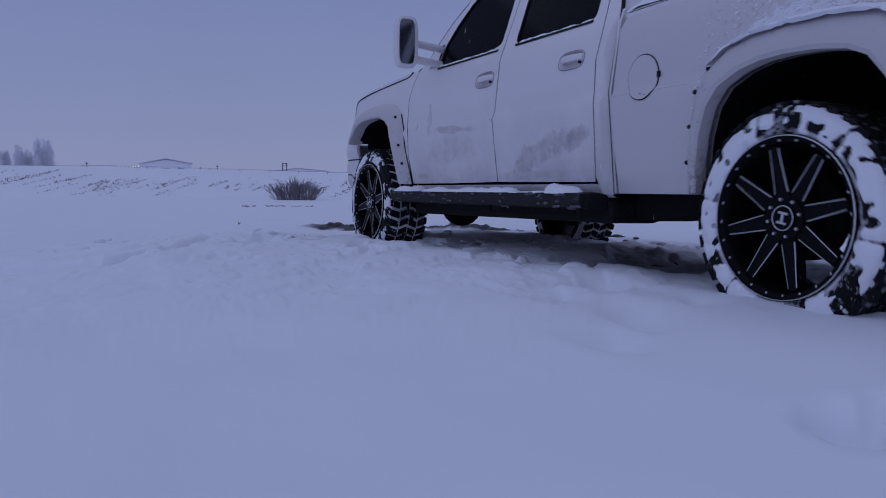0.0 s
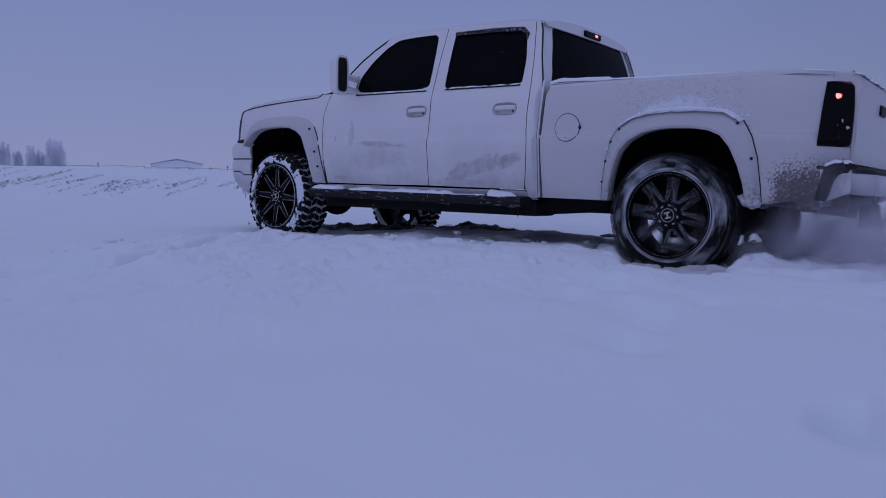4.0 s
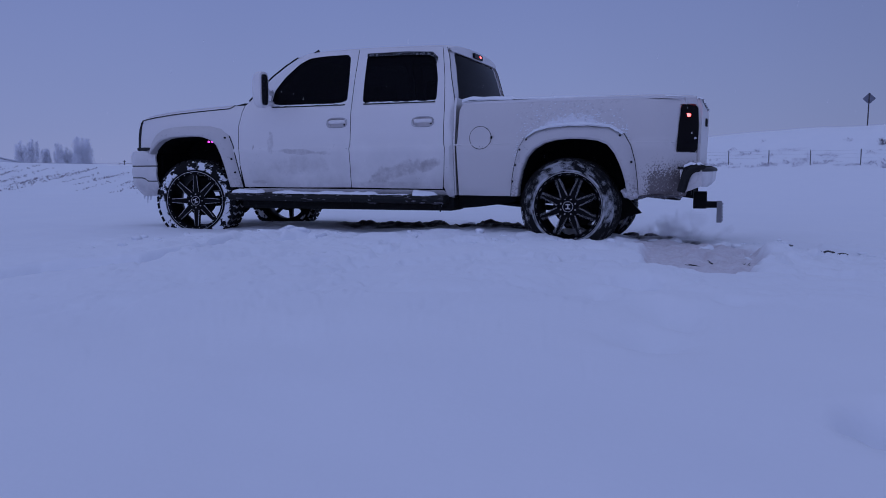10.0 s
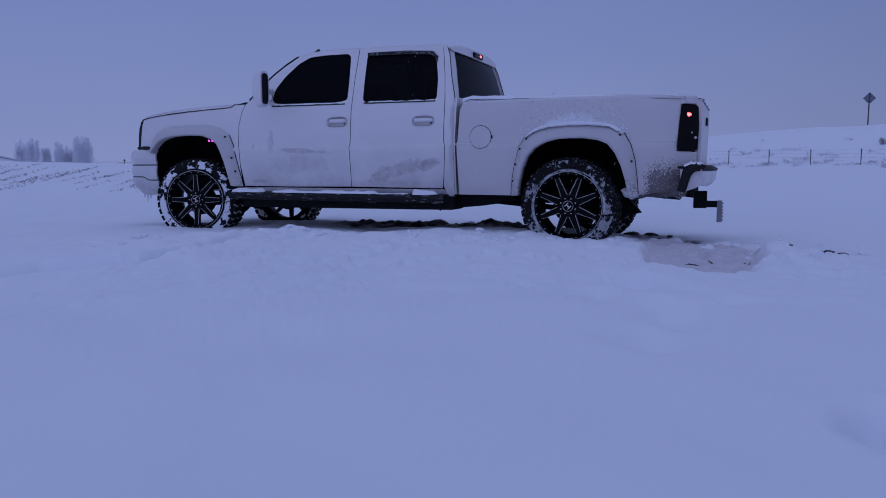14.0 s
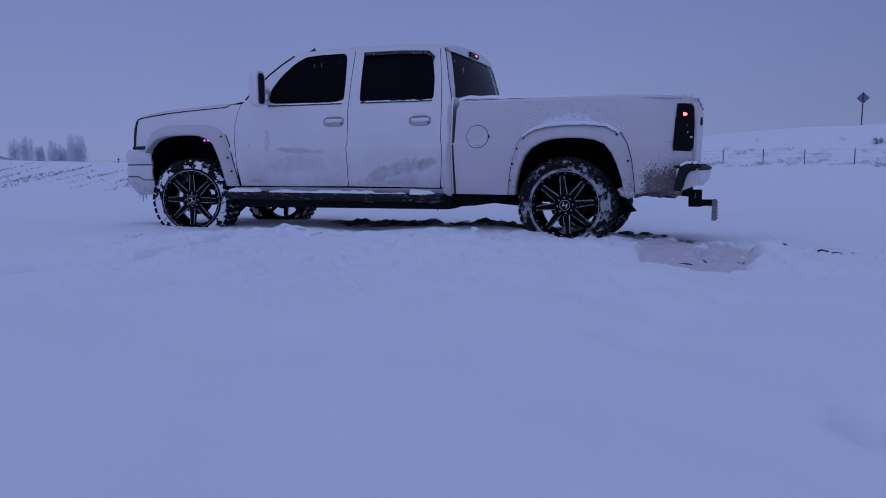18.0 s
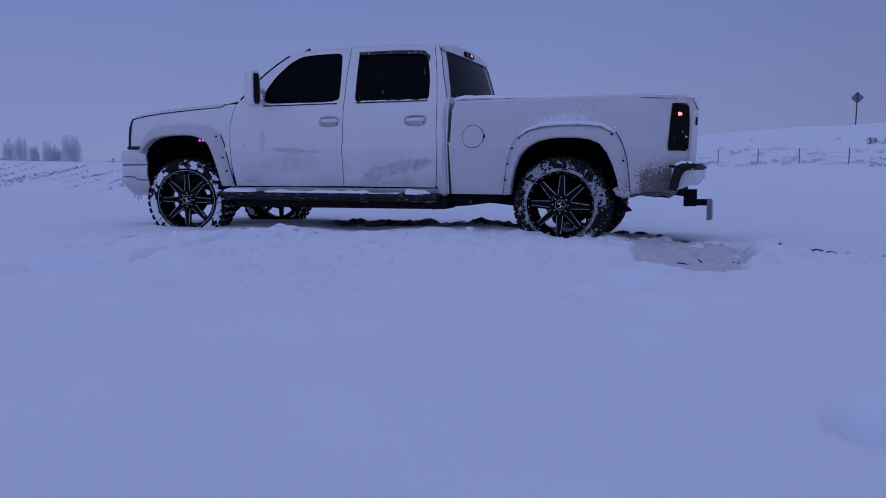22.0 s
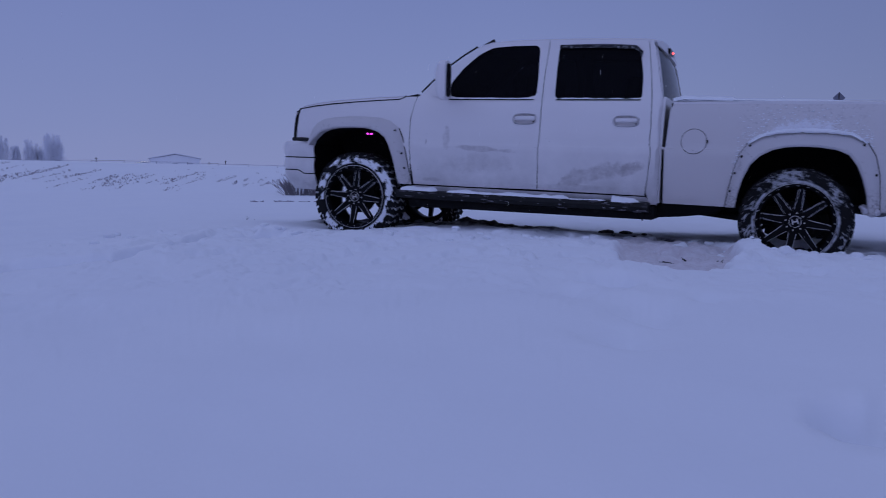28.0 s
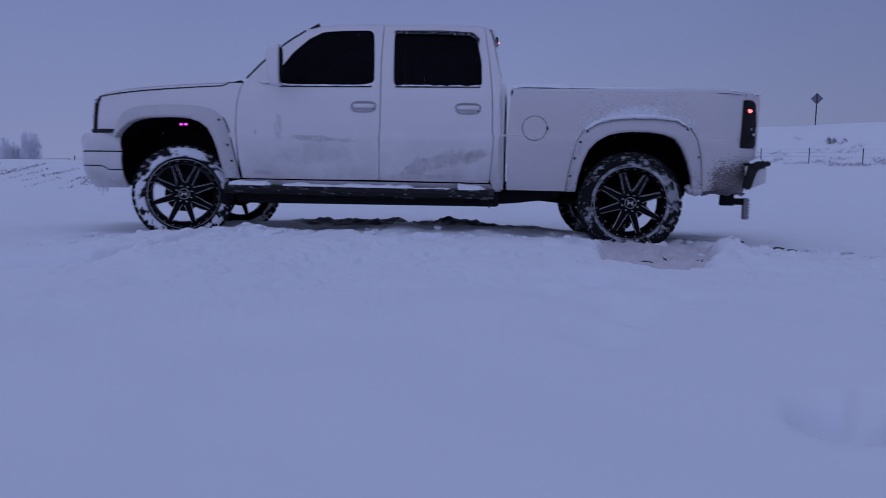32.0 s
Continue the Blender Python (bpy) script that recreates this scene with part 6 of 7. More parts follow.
box("sign_strut", (-0.02, -0.12, 1.75), (0.08, -0.09, 2.52), POST, sign)


def poplar(yaw, d, h, w, seed):
    """A close-branched tree, coloured pale to imitate haze: trunk, limbs and a ragged crown of twig clumps."""
    rng = random.Random(seed)
    x, y = ray_at(yaw, d)
    ob = thing("tree", "tall poplar with haze painted in as pale colour", "tree", "far row of trees", m=pose(x, y, 0.3))
    bm = bmesh.new()
    add_tube(bm, (0, 0, -0.5), (0, 0, h * 0.75), 0.35, 0.08, 8)
    for _ in range(12):
        z0 = h * rng.uniform(0.1, 0.6)
        a = rng.uniform(0, 6.28)
        add_tube(bm, (0, 0, z0), (math.cos(a) * w * 0.35, math.sin(a) * w * 0.35, z0 + h * 0.25), 0.12, 0.03, 5)
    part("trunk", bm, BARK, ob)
    verts, faces = [], []
    limbs = [(rng.uniform(-0.42, 0.42) * w, rng.uniform(-0.4, 0.4) * w, h * rng.uniform(0.62, 1.0)) for _ in range(9)] + [(0, 0, h)]
    for lx, ly, lh in limbs:
        for _ in range(620):
            u = rng.random() ** 0.8
            z = lh * (0.05 + 0.95 * u)
            spread = w * 0.13 * (1.15 - u) ** 0.7 + 0.08
            c = Vector((lx * (0.35 + 0.65 * min(1, u * 2.2)) + rng.gauss(0, spread), ly + rng.gauss(0, spread), z))
            L = rng.uniform(0.35, 1.0)
            dr = Vector((rng.gauss(0, 0.35), rng.gauss(0, 0.35), 1.0)).normalized() * L
            s = Vector((rng.gauss(0, 1), rng.gauss(0, 1), 0)).normalized() * rng.uniform(0.02, 0.06)
            k = len(verts)
            verts += [c - s, c + s, c + dr]
            faces.append((k, k + 1, k + 2))
    place("crown", mesh("crown", verts, faces, HAZED), ob, "crown paled and part-clear to imitate haze")


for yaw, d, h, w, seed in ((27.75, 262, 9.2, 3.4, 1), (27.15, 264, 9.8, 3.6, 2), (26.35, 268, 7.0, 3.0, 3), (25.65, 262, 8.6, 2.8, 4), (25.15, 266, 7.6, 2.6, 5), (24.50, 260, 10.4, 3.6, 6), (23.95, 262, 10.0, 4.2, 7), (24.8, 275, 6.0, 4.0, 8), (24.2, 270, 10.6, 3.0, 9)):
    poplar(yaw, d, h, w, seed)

# low rail along the road on top of the bank
rail = thing("guard_rail", "thin dark guard rail along the snowy road", "guard rail")
spots = [ray_at(yaw, 62) for yaw in np.arange(2.0, 36.0, 2.0)]
for (ax, ay), (bx, by) in zip(spots, spots[1:]):
    tube("rail_beam", (ax, ay, on_ground(ax, ay) + 0.16), (bx, by, on_ground(bx, by) + 0.12), 0.013, RAIL, rail, n=6)
for ax, ay in spots:
    tube("post", (ax, ay, on_ground(ax, ay) - 0.2), (ax, ay, on_ground(ax, ay) + 0.17), 0.022, RAIL, rail, n=6)


def shed(yaw, d, w, h, ridge, label, turn=0, deep=18, openings=3, name="shed"):
    x, y = ray_at(yaw, d)
    ob = thing(name, label, "building", m=pose(x, y, 0.2, 0, 0, yaw + turn))
    v = [(-w / 2, 0, 0), (w / 2, 0, 0), (w / 2, 0, h), (0, 0, ridge), (-w / 2, 0, h)]
    vs = v + [(a, deep, c) for a, b, c in v]
    place("wall", mesh("wall", vs, [(0, 1, 2, 3, 4), (9, 8, 7, 6, 5), (0, 4, 9, 5), (2, 1, 6, 7)], SHED), ob, "pale metal walls")
    e = 0.5
    for q in (-1, 1):
        rv = [(q * (w / 2 + e), -e, h - 0.1), (0, -e, ridge + 0.15), (0, deep + e, ridge + 0.15), (q * (w / 2 + e), deep + e, h - 0.1)]
        rv += [(a, b, c + 0.3) for a, b, c in rv]
        place("roof", mesh("roof", rv, [(0, 1, 2, 3), (4, 5, 6, 7), (0, 1, 5, 4), (1, 2, 6, 5), (2, 3, 7, 6), (3, 0, 4, 7)], SHED_ROOF), ob, "snow-covered roof slope")
    for k in range(openings):
        a = -w / 2 + w * (k + 0.7) / (openings + 0.4)
        box("shed_door", (a - 1.0, -0.12, 0.0), (a + 1.0, 0.02, h * 0.62), SHED_DARK, ob, bevel=0.03)
    return ob


shed(16.8, 300, 16.8, 4.1, 5.6, "long pale farm shed with a low gabled roof", 0)
shed(18.9, 305, 5.6, 2.2, 2.9, "low lean-to beside the farm shed", 0, 10, 1)
shed(8.0, 420, 30.0, 1.9, 3.2, "distant pale building in the haze", 0, 20, 2)
shed(29.4, 230, 18.0, 2.2, 4.2, "low pale house behind the bank", 0, 12, 3)
lights = thing("yard_lights", "row of small bright yard lamps by the shed", "lamps")
for k in range(5):
    x, y = ray_at(19.25 - 0.17 * k, 292)
    box("lamp", (x - 0.11, y, 2.75 + 0.13 * k), (x + 0.11, y + 0.3, 2.97 + 0.13 * k), YARD, lights, bevel=0.05)

x, y = ray_at(8.95, 330)
mast = thing("pole_frame", "pair of dark utility poles with crossbars", "utility poles", m=pose(x, y, 0.0, 0, 0, 10))
for q in (-0.8, 0.8):
    tube("pole", (q, 0, 0), (q, 0, 5.2), 0.16, POST, mast, n=8)
for z in (4.8, 3.9):
    box("crossbar", (-1.2, -0.12, z), (1.2, 0.12, z + 0.22), POST, mast)
for yaw, d, hh in ((21.7, 300, 4.6), (13.5, 300, 3.6), (14.6, 300, 3.0)):
    x, y = ray_at(yaw, d)
    pl = thing("utility_pole", "thin distant utility pole", "utility pole", m=pose(x, y, 0.2))
    tube("pole", (0, 0, 0), (0, 0, hh), 0.12, POST, pl, n=6)
    box("crossarm", (-0.5, -0.06, hh * 0.86), (0.5, 0.06, hh * 0.86 + 0.14), POST, pl, bevel=0.02)


def far_car(yaw, d, s, label):
    x, y = ray_at(yaw, d)
    ob = thing("car", label, "car", "distant cars", m=pose(x, y, 0.95, 0, 0, yaw) @ Matrix.Diagonal((s, s, s, 1)))
    prof = [(-2.2, 0.35), (-2.25, 0.75), (-1.6, 0.95), (-0.9, 1.45), (0.8, 1.45), (1.5, 0.98), (2.2, 0.80), (2.25, 0.35)]
    rings = [[(a, q, c) for a, c in prof] for q in (-0.85, 0.85)]
    loft_part("body", rings, CAR_PAINT, ob, closed=True, caps=True, smooth=False)
    for a in (-1.4, 1.4):
        for q in (-0.8, 0.8):
            tube("wheel", (a, q - 0.1, 0.32), (a, q + 0.1, 0.32), 0.33, BLACK, ob, n=12)
    bm = bmesh.new()
    bmesh.ops.create_uvsphere(bm, u_segments=8, v_segments=6, radius=0.16, matrix=Matrix.Translation((2.22, -0.6, 0.65)))
    part("headlamp", bm, YARD, ob)


for yaw, d, s, label in ((27.0, 225, 1.0, "dark car on the distant road"), (28.4, 210, 1.0, "dark car on the distant road")):
    far_car(yaw, d, s, label)


def hedge():
    """Low dark scrub and parked clutter along the far road: stuff."""
    rng = random.Random(17)
    verts, faces = [], []
    for _ in range(2600):
        yaw = rng.uniform(11.5, 30.5)
        if noise.noise(Vector((yaw * 0.9, 3.3, 0))) < 0.02:
            continue
        d = rng.uniform(215, 235)
        x, y = ray_at(yaw, d)
        h, w = rng.uniform(0.2, 0.7), rng.uniform(0.1, 0.3)
        k = len(verts)
        verts += [(x - w, y, 0.55), (x + w, y, 0.55), (x + rng.gauss(0, 0.2), y, 0.75 + h)]
        faces.append((k, k + 1, k + 2))
    tagged(new("roadside_scrub", mesh("roadside_scrub", verts, faces, SCRUB)), "low frosted scrub along the far road", "scrub", kind="stuff")


SCRUB = material("frosted_scrub", (0.20, 0.20, 0.27), 0.95)
hedge()


# ---------------------------------------------------------------- snow thrown up by the spinning wheel
FLAKE = bpy.data.materials.new("airborne_snow")
FLAKE.use_nodes = True
fn, fl_links = FLAKE.node_tree.nodes, FLAKE.node_tree.links
fn.remove(fn["Principled BSDF"])
flake_front, flake_through, flake_mix = fn.new("ShaderNodeBsdfDiffuse"), fn.new("ShaderNodeBsdfTranslucent"), fn.new("ShaderNodeMixShader")
flake_front.inputs[0].default_value = flake_through.inputs[0].default_value = (0.95, 0.96, 0.98, 1)
fl_links.new(flake_front.outputs[0], flake_mix.inputs[1])
fl_links.new(flake_through.outputs[0], flake_mix.inputs[2])
fl_links.new(flake_mix.outputs[0], fn["Material Output"].inputs[0])
VEIL = FLAKE.copy()                       # powder too fine to see singly: each fleck lets most light through
VEIL.name = "snow_powder"
vn, v_links = VEIL.node_tree.nodes, VEIL.node_tree.links
for node in vn:
    if node.type in ("BSDF_DIFFUSE", "BSDF_TRANSLUCENT"):
        node.inputs[0].default_value = (0.68, 0.65, 0.72, 1)     # the plume's own shade, put into the powder's colour
veil_clear, veil_mix, veil_soft, veil_thin = vn.new("ShaderNodeBsdfTransparent"), vn.new("ShaderNodeMixShader"), vn.new("ShaderNodeAttribute"), vn.new("ShaderNodeMath")
veil_soft.attribute_name, veil_thin.operation = "soft", "MULTIPLY"
veil_thin.inputs[1].default_value = 0.17
v_links.new(veil_soft.outputs["Fac"], veil_thin.inputs[0])
v_links.new(veil_thin.outputs[0], veil_mix.inputs[0])
v_links.new(veil_clear.outputs[0], veil_mix.inputs[1])
v_links.new(vn["Mix Shader"].outputs[0], veil_mix.inputs[2])
v_links.new(veil_mix.outputs[0], vn["Material Output"].inputs[0])


def puff(seed, n, size, grain, powder, reach):
    """A billow of airborne snow: loose flakes, and soft-edged wisps of powder round some dozens of swirls."""
    rng = np.random.default_rng(seed)
    swirl = rng.normal(0, 1, (34, 3)) * np.array(size)
    swirl[:, 2] = np.abs(swirl[:, 2])
    own = swirl[rng.integers(0, 34, n)] + rng.normal(0, 1, (n, 3)) * rng.uniform(0.05, 0.20, (n, 1)) * np.array((1.3, 1.0, 0.8))
    tips = (own[:, None, :] + rng.normal(0, 1, (n, 3, 3)) * (rng.uniform(0.3, 1.0, (n, 1, 1)) ** 2 * grain)).reshape(-1, 3)
    core = swirl[rng.integers(0, 34, powder)] + rng.normal(0, 0.06, (powder, 3))
    one, two = rng.normal(0, 1, (powder, 3)), rng.normal(0, 1, (powder, 3))
    one /= np.linalg.norm(one, axis=1, keepdims=True)
    two = np.cross(one, two)
    two /= np.linalg.norm(two, axis=1, keepdims=True)
    big = rng.uniform(reach * 0.45, reach, (powder, 1))
    ring = [core + big * rng.uniform(0.75, 1.2, (powder, 1)) * (math.cos(a) * one + math.sin(a) * two) for a in [k * math.pi / 4 for k in range(8)]]
    wisps = np.stack([core] + ring, 1).reshape(-1, 3)
    first = len(tips)
    corners = np.arange(first).reshape(-1, 3)
    fan = np.array([(0, k + 1, (k + 1) % 8 + 1) for k in range(8)])
    corners = np.concatenate([corners, (first + 9 * np.arange(powder)[:, None, None] + fan[None]).reshape(-1, 3)])
    me = bpy.data.meshes.new("snow_spray")
    me.from_pydata(np.concatenate([tips, wisps]).tolist(), [], corners.tolist())
    soft = np.zeros(first + 9 * powder, np.float32)
    soft[first::9] = 1.0
    me.attributes.new("soft", "FLOAT", "POINT").data.foreach_set("value", soft)
    me.polygons.foreach_set("material_index", (np.arange(len(corners)) >= n).astype(np.int32))
    me.materials.append(FLAKE)
    me.materials.append(VEIL)
    me.update()
    return me


SPRAY = []
for k in range(20):
    late = k > 16
    ob = new("snow_spray", puff(40 + k, 150 if late else 900, (0.16, 0.12, 0.05) if late else (0.46, 0.30, 0.17), 0.0026, 70 if late else 190, 0.12 if late else 0.24))
    tagged(ob, "loose snow flung up behind the spinning rear wheel", "snow spray", "snow spray", "stuff")
    SPRAY.append(ob)


def falling_snow(seed, low, high, count):
    """Fine flakes that drift down between the eye and the truck, in one tall column of air."""
    rng = np.random.default_rng(seed)
    at = rng.uniform(low, high, (count, 3))
    r = rng.uniform(0.0012, 0.0030, (count, 1, 1))
    axes = np.array(((1, 0, 0), (0, 1, 0), (-1, 0, 0), (0, -1, 0), (0, 0, 1), (0, 0, -1)), float)
    verts = (at[:, None, :] + r * axes[None] * rng.uniform(0.6, 1.3, (count, 6, 1))).reshape(-1, 3)
    fan = np.array(((0, 1, 4), (1, 2, 4), (2, 3, 4), (3, 0, 4), (1, 0, 5), (2, 1, 5), (3, 2, 5), (0, 3, 5)))
    me = bpy.data.meshes.new("falling_snow")
    me.from_pydata(verts.tolist(), [], (6 * np.arange(count)[:, None, None] + fan[None]).reshape(-1, 3).tolist())
    me.materials.append(FLAKE)
    return tagged(new("falling_snow", me), "light snowfall of fine drifting flakes", "snowfall", kind="stuff")


SNOWFALL = falling_snow(3, (-5.0, 2.4, 0.0), (11.0, 6.6, 40.0), 15000)


def clots(seed):
    """Bigger bits of snow that fly with the spray."""
    rng = random.Random(seed)
    bm = bmesh.new()
    for _ in range(24):
        c = Vector((rng.gauss(0, 0.30), rng.gauss(0, 0.16), abs(rng.gauss(0, 0.22))))
        bmesh.ops.create_icosphere(bm, subdivisions=1, radius=rng.uniform(0.006, 0.017), matrix=Matrix.Translation(c))
    return part("snow_clots", bm, CAKED, None, smooth=True)


CLOTS = []
for k in range(5):
    ob = clots(70 + k)
    tagged(ob, "lumps of snow flung off the spinning rear tyre", "snow lumps", "flying snow lumps", "stuff")
    CLOTS.append(ob)


# ---------------------------------------------------------------- snow caked on the rear tyre until it spins free
def tyre_cake(seed, a0):
    """A curved slab of snow pressed on to a sixth of the sidewall, full of gaps."""
    rows, thin = [], []
    for i in range(37):
        a = radians(a0 + 60 * i / 36)
        ring = []
        for r, y in ((0.302, 0.002), (0.315, 0.011), (0.330, 0.0165), (0.345, 0.0165), (0.360, 0.014), (0.374, 0.008), (0.386, 0.002), (0.396, -0.009), (0.405, -0.022)):
            p = Vector((r * math.cos(a), 0, r * math.sin(a)))
            h = 0.55 * noise.noise(p * 9 + Vector((0, 3.3, 0))) + 0.45 * noise.noise(p * 26) + 0.10
            end = min(1.0, i / 2, (36 - i) / 2)
            ring.append((p.x, y + max(-0.006, min(0.010, 0.05 * h)) * (0.2 + 0.8 * end) - 0.004 * (1 - end), p.z))
        rows.append(ring)
    ob = loft_part("tyre_snow", rows, CAKED, None, thick=0.006)
    return tagged(ob, "slab of snow caked on the rear tyre's sidewall", "snow slab", "snow slabs on the tyre")


CAKES = [tyre_cake(5 + k, 60 * k) for k in range(6)]


# ---------------------------------------------------------------- what moves
# seconds, rear axle x, y, z, heading, nose up, lean: degrees
TRUCK_ROWS = (
    (0, 2.260, 3.242, 0.117, 114.77, -1.22, 1.68),
    (0.5, 2.165, 3.478, 0.118, 115.61, -1.48, 1.59),
    (1, 2.121, 3.743, 0.120, 116.97, -1.62, 1.30),
    (1.5, 2.130, 4.068, 0.120, 119.18, -1.63, 0.96),
    (2, 2.154, 4.385, 0.112, 121.89, -1.53, 0.89),
    (2.5, 2.191, 4.747, 0.095, 125.31, -1.39, 1.11),
    (4.5, 2.290, 6.509, -0.028, 145.71, 1.15, 1.50),
    (5, 2.133, 6.808, -0.039, 148.92, 1.10, 0.86),
    (5.5, 1.959, 7.026, -0.019, 150.80, 0.63, 0.27),
    (6, 1.819, 7.249, -0.021, 153.18, 0.53, 0.19),
    (6.5, 1.628, 7.504, -0.002, 155.85, 0.01, 0.10),
    (7, 1.417, 7.682, 0.024, 157.42, -0.38, -0.27),
    (7.5, 1.359, 7.802, 0.028, 159.04, -0.43, -0.28),
    (8, 1.421, 7.859, 0.012, 159.87, -0.22, -0.25),
    (14.5, 1.421, 7.859, 0.012, 159.87, -0.22, -0.25),
    (16.5, 1.438, 7.896, 0.015, 160.29, -0.33, -0.47),
    (24.5, 1.438, 7.896, 0.015, 160.29, -0.33, -0.47),
    (26.5, 1.950, 7.671, 0.067, 159.07, -0.93, -0.69),
    (27, 2.328, 7.513, -0.003, 158.35, 0.28, -0.47),
    (27.5, 2.811, 7.367, -0.062, 157.82, 1.21, -0.02),
    (28, 3.318, 7.080, -0.099, 156.12, 1.83, 0.36),
    (28.5, 3.688, 7.087, -0.115, 156.53, 2.15, 0.84),
    (29, 3.845, 6.905, -0.114, 155.25, 2.28, 0.78),
    (29.5, 3.894, 7.003, -0.115, 156.10, 2.32, 0.86),
    (30, 3.765, 7.006, -0.107, 156.15, 2.32, 0.81),
    (30.5, 3.486, 7.171, -0.106, 158.22, 2.37, 0.63),
    (31, 3.078, 7.286, -0.077, 161.19, 2.13, 0.46),
    (31.5, 2.548, 7.474, -0.032, 166.98, 1.50, 0.15),
    (32, 2.008, 7.521, 0.034, 172.27, 0.51, -0.05),
)
# how fast the driven rear wheels turn over and above rolling, radians a second
SLIP = ((0, 0.5), (1.6, 0.8), (2.2, 3.0), (3.0, 9.0), (4.0, 13.0), (6.3, 14.08), (6.9, 7.48), (7.5, 4.0), (8.2, 0.6), (9.2, 1.0), (9.8, 6.0), (11.2, 6.0), (11.9, 0.6), (12.2, 0.23), (13.0, 0.30), (14.0, 0.45), (16.5, 0.5), (16.9, 5.0), (18.2, 2.9), (18.8, 0.4), (19.0, 0.30), (20.0, 0.28), (20.8, 0.16), (21.3, 0.0), (32, 0.0))
STEER = ((0, 0), (4.5, -2), (6.2, 0), (7.6, 13), (24.5, 13), (26.5, 8), (28, 4), (29, 2), (30.3, 4), (31, 14), (32, 24))


def along(rows, t, k=1):
    return float(np.interp(t, [r[0] for r in rows], [r[k] for r in rows]))


def truck_pose(t):
    x, y, z, yaw, nose, lean = (along(TRUCK_ROWS, t, k) for k in range(1, 7))
    return Matrix.Translation((x, y, z)) @ pose(0, 0, 0, 0, 0, yaw) @ pose(0, 0, 0, 0, -nose, 0) @ pose(0, 0, 0, lean, 0, 0)


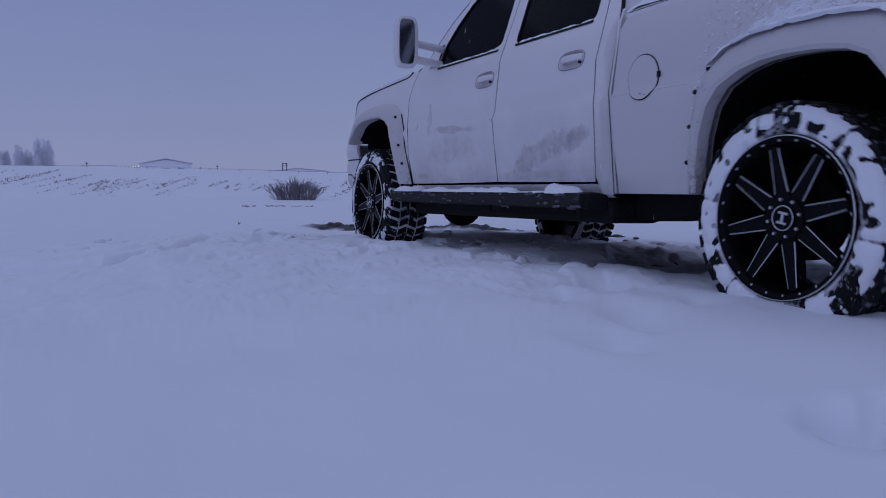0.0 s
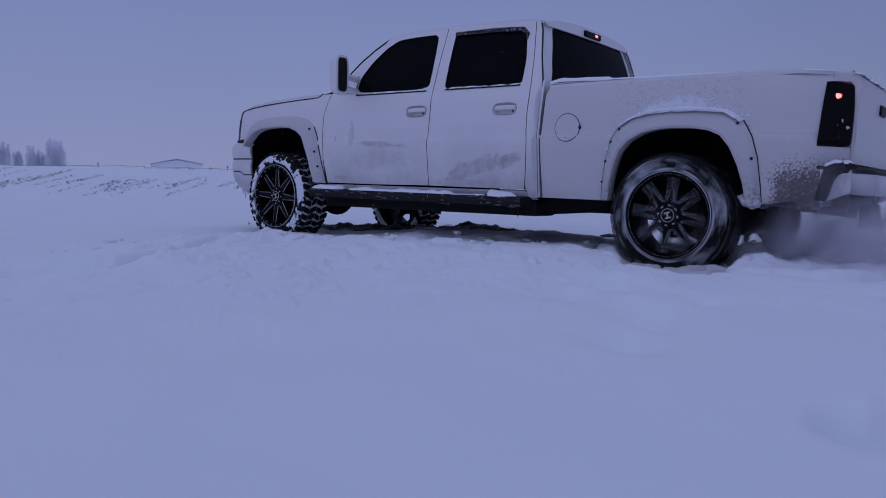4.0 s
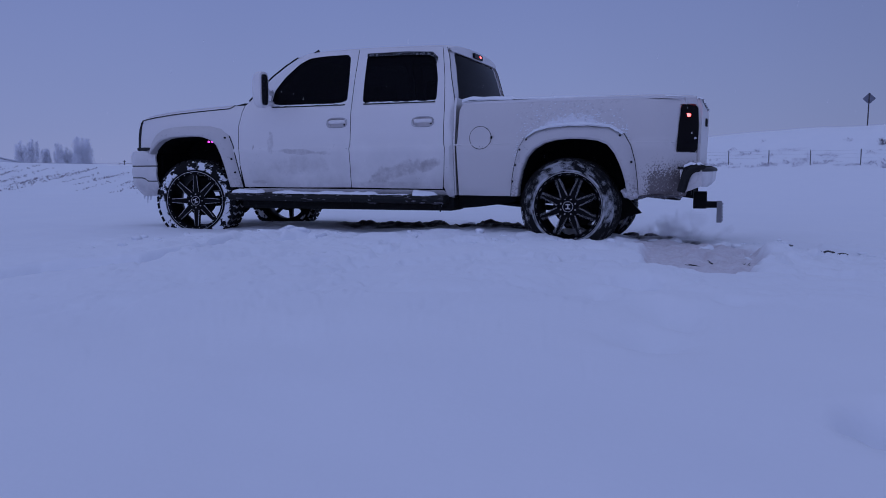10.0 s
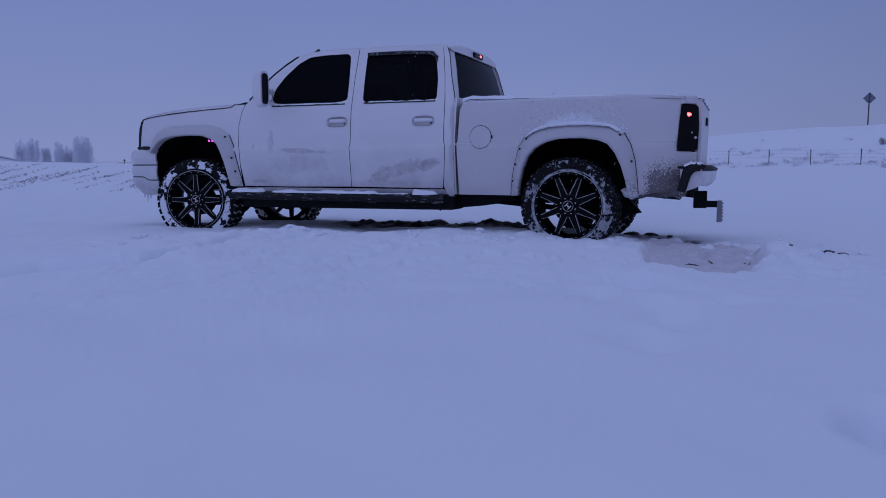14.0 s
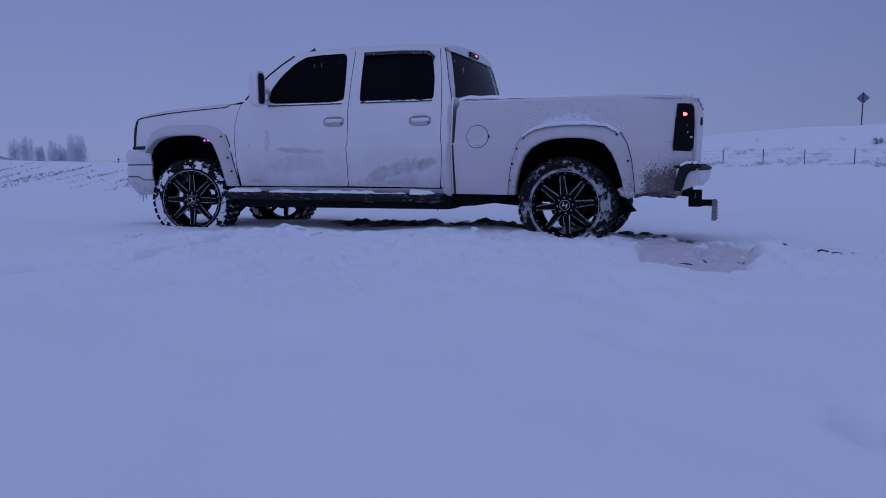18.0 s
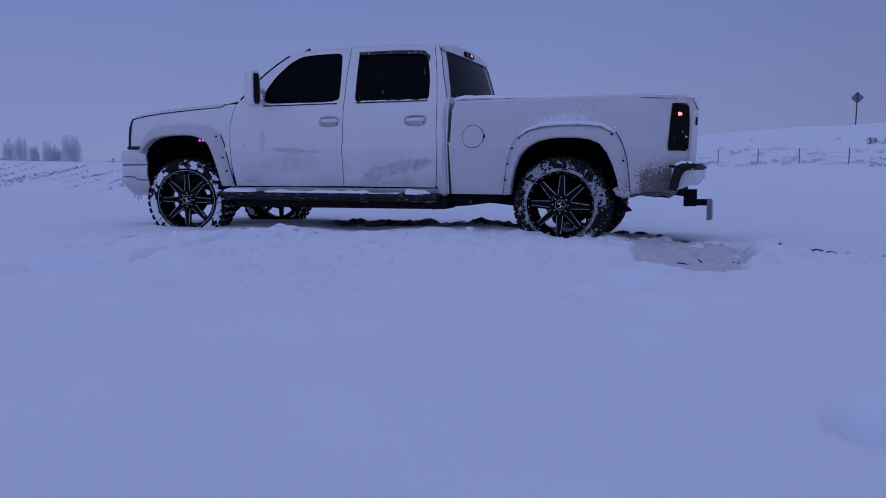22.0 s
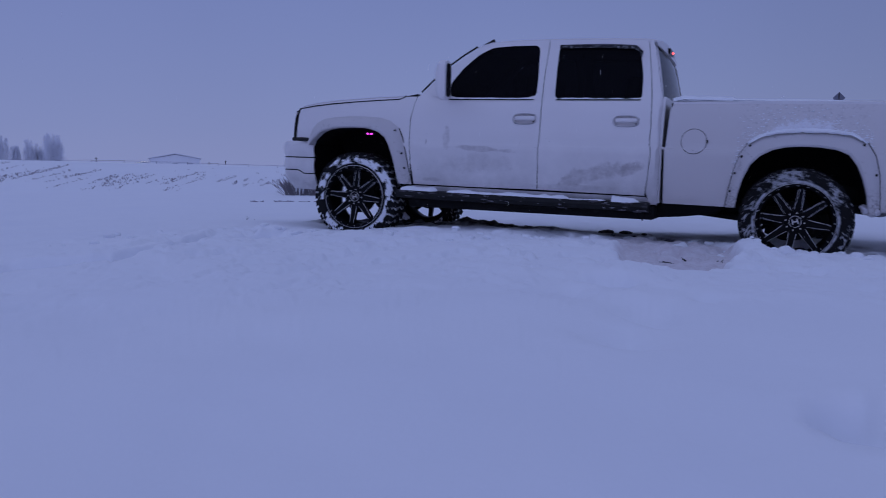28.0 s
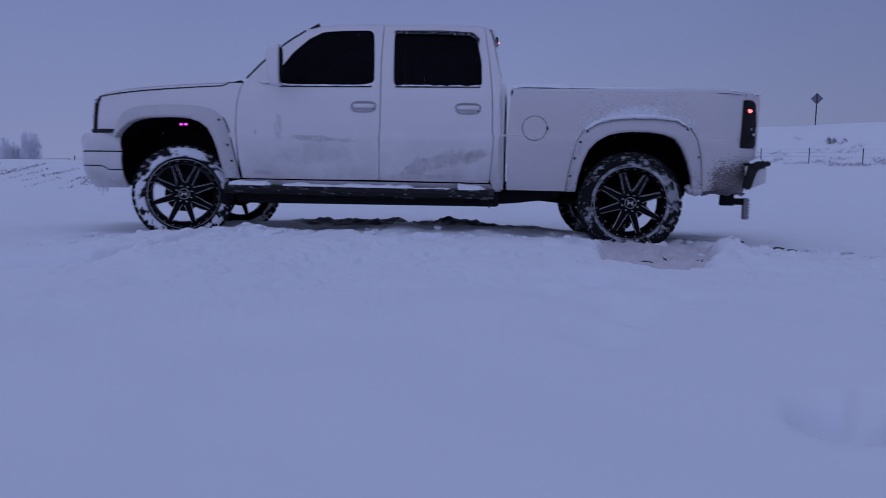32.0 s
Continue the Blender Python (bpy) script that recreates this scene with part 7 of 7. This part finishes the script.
def motions():
    walk(truck, [(r[0], truck_pose(r[0])) for r in TRUCK_ROWS])
    times = [k / 10 for k in range(321)]
    roll = {"fl": [-0.969], "rl": [-0.185]}
    for a, b in zip(times, times[1:]):
        pa, pb = truck_pose(a), truck_pose(b)
        for key, x in (("fl", BASE), ("rl", 0.0)):
            step = (pb @ Vector((x, 0.9, 0)) - pa @ Vector((x, 0.9, 0))) @ (pa.to_3x3() @ Vector((1, 0, 0)))
            spin = step / TYRE_R + (along(SLIP, (a + b) / 2) * (b - a) if key == "rl" else 0.0)
            roll[key].append(roll[key][-1] + spin)
    for key, ob in wheels.items():
        side = 1 if key[1] == "l" else -1
        front = key[0] == "f"
        rows = []
        for k, t in enumerate(times):
            a = math.degrees(roll["fl" if front else "rl"][k])
            steer = along(STEER, t) if front else 0.0
            m = Matrix.Translation(((BASE - 0.018 if front else 0.0) + (0.0 if side > 0 else 0.06), side * (0.85 if front else 0.80), HUB_Z + (0.018 if front else 0.0) - (0.0 if side > 0 else 0.04))) @ pose(0, 0, 0, 0, 0, steer) @ pose(0, side * 0.23, 0, 0, a, 0)
            if side < 0:
                m = m @ pose(0, 0, 0, 0, 0, 180)
            rows.append((t, m))
        walk(ob, rows)
    # slabs of snow ride on the near rear tyre, then fly off one by one and come to lie behind it
    rest = ((2.35, 6.75), (2.05, 6.3), (2.75, 6.35), (1.9, 6.9), (3.1, 6.0), (2.5, 5.6))
    for j, ob in enumerate(CAKES):
        free, rows = 2.6 + 0.12 * j, []
        for k, t in enumerate(times):
            if t > free:
                break
            rows.append((t, truck_pose(t) @ Matrix.Translation((0.0, 0.80, HUB_Z)) @ pose(0, 0.23, 0, 0, math.degrees(roll["rl"][k]), 0)))
        last = rows[-1][1]
        mid = Vector(ob.bound_box[0]).lerp(Vector(ob.bound_box[6]), 0.5)
        x, y = rest[j]
        end = Matrix.Translation((x, y, on_ground(x, y) + 0.004)) @ pose(0, 0, 0, 90, 0, 50 * j) @ Matrix.Translation(-mid)
        t0 = rows[-1][0]
        for f in (0.25, 0.5, 0.75, 1.0):
            q = last.to_quaternion().slerp(end.to_quaternion(), f)
            p = (last @ mid).lerp(end @ mid, f) + Vector((0, 0, 1.2 * f * (1 - f)))
            rows.append((round(t0 + 0.7 * f, 3), Matrix.Translation(p) @ q.to_matrix().to_4x4() @ Matrix.Translation(-mid)))
        rows.append((32, rows[-1][1]))
        walk(ob, rows)
    # the snowfall sinks and drifts sideways
    walk(SNOWFALL, [(0, Matrix.Translation((0, 0, -0.3))), (16, Matrix.Translation((-3.0, 0, -18.0))), (32, Matrix.Translation((-6.0, 0, -36.0)))])
    # the spray leaves the rear wheel, flies back along the truck's line, hangs and sinks into the snow again
    for k, ob in enumerate(SPRAY + CLOTS):
        lump = k >= len(SPRAY)
        late = 16 < k < len(SPRAY)
        start = 9.55 + 0.55 * (k - 17) if late else 2.60 + 0.20 * k if not lump else 1.45 + 0.32 * (k - len(SPRAY))
        m = truck_pose(start + 0.2)
        back = m.to_3x3() @ Vector((-1, 0, 0))
        src = m @ Vector((-0.30 if lump else -0.45, (0.60, -0.6, 0.1)[k % 3], 0.0))
        turn = truck_pose(start).to_euler().z
        weak = 0.75 if start < 2.6 else 1.0
        rows = [(0, Matrix.Translation(src + Vector((0, 0, -1.8))) @ Matrix.Rotation(turn, 4, "Z"))]
        if lump:
            steps = ((-0.1, 0.0, -1.8), (0.1, 0.10, 0.0), (0.3, 0.35, 0.24), (0.6, 0.65, 0.36), (0.9, 0.95, 0.15), (1.2, 1.2, -0.9), (1.6, 1.3, -1.8))
        elif late:
            steps = ((-0.25, 0.15, -1.8), (0.0, 0.20, -0.20), (0.3, 0.32, 0.0), (0.7, 0.42, 0.05), (1.1, 0.52, -0.05), (1.5, 0.6, -1.0), (2.0, 0.6, -1.8))
        else:
            steps = ((-0.25, 0.20, -1.8), (0.0, 0.22, -0.30), (0.3, 0.50, -0.04), (0.7, 0.92, 0.10), (1.2, 1.40, 0.18), (1.8, 1.85, 0.16), (2.5, 2.35, -0.05), (3.2, 2.8, -0.7), (3.8, 2.9, -1.8))
        for dt, away, up in steps:
            p = src + back * away * weak + Vector((0, 0, up + 0.10))
            rows.append((round(start + dt, 2), Matrix.Translation(p) @ Matrix.Rotation(turn + 0.25 * dt, 4, "Z")))
        rows.append((32, rows[-1][1]))
        walk(ob, rows)


motions()
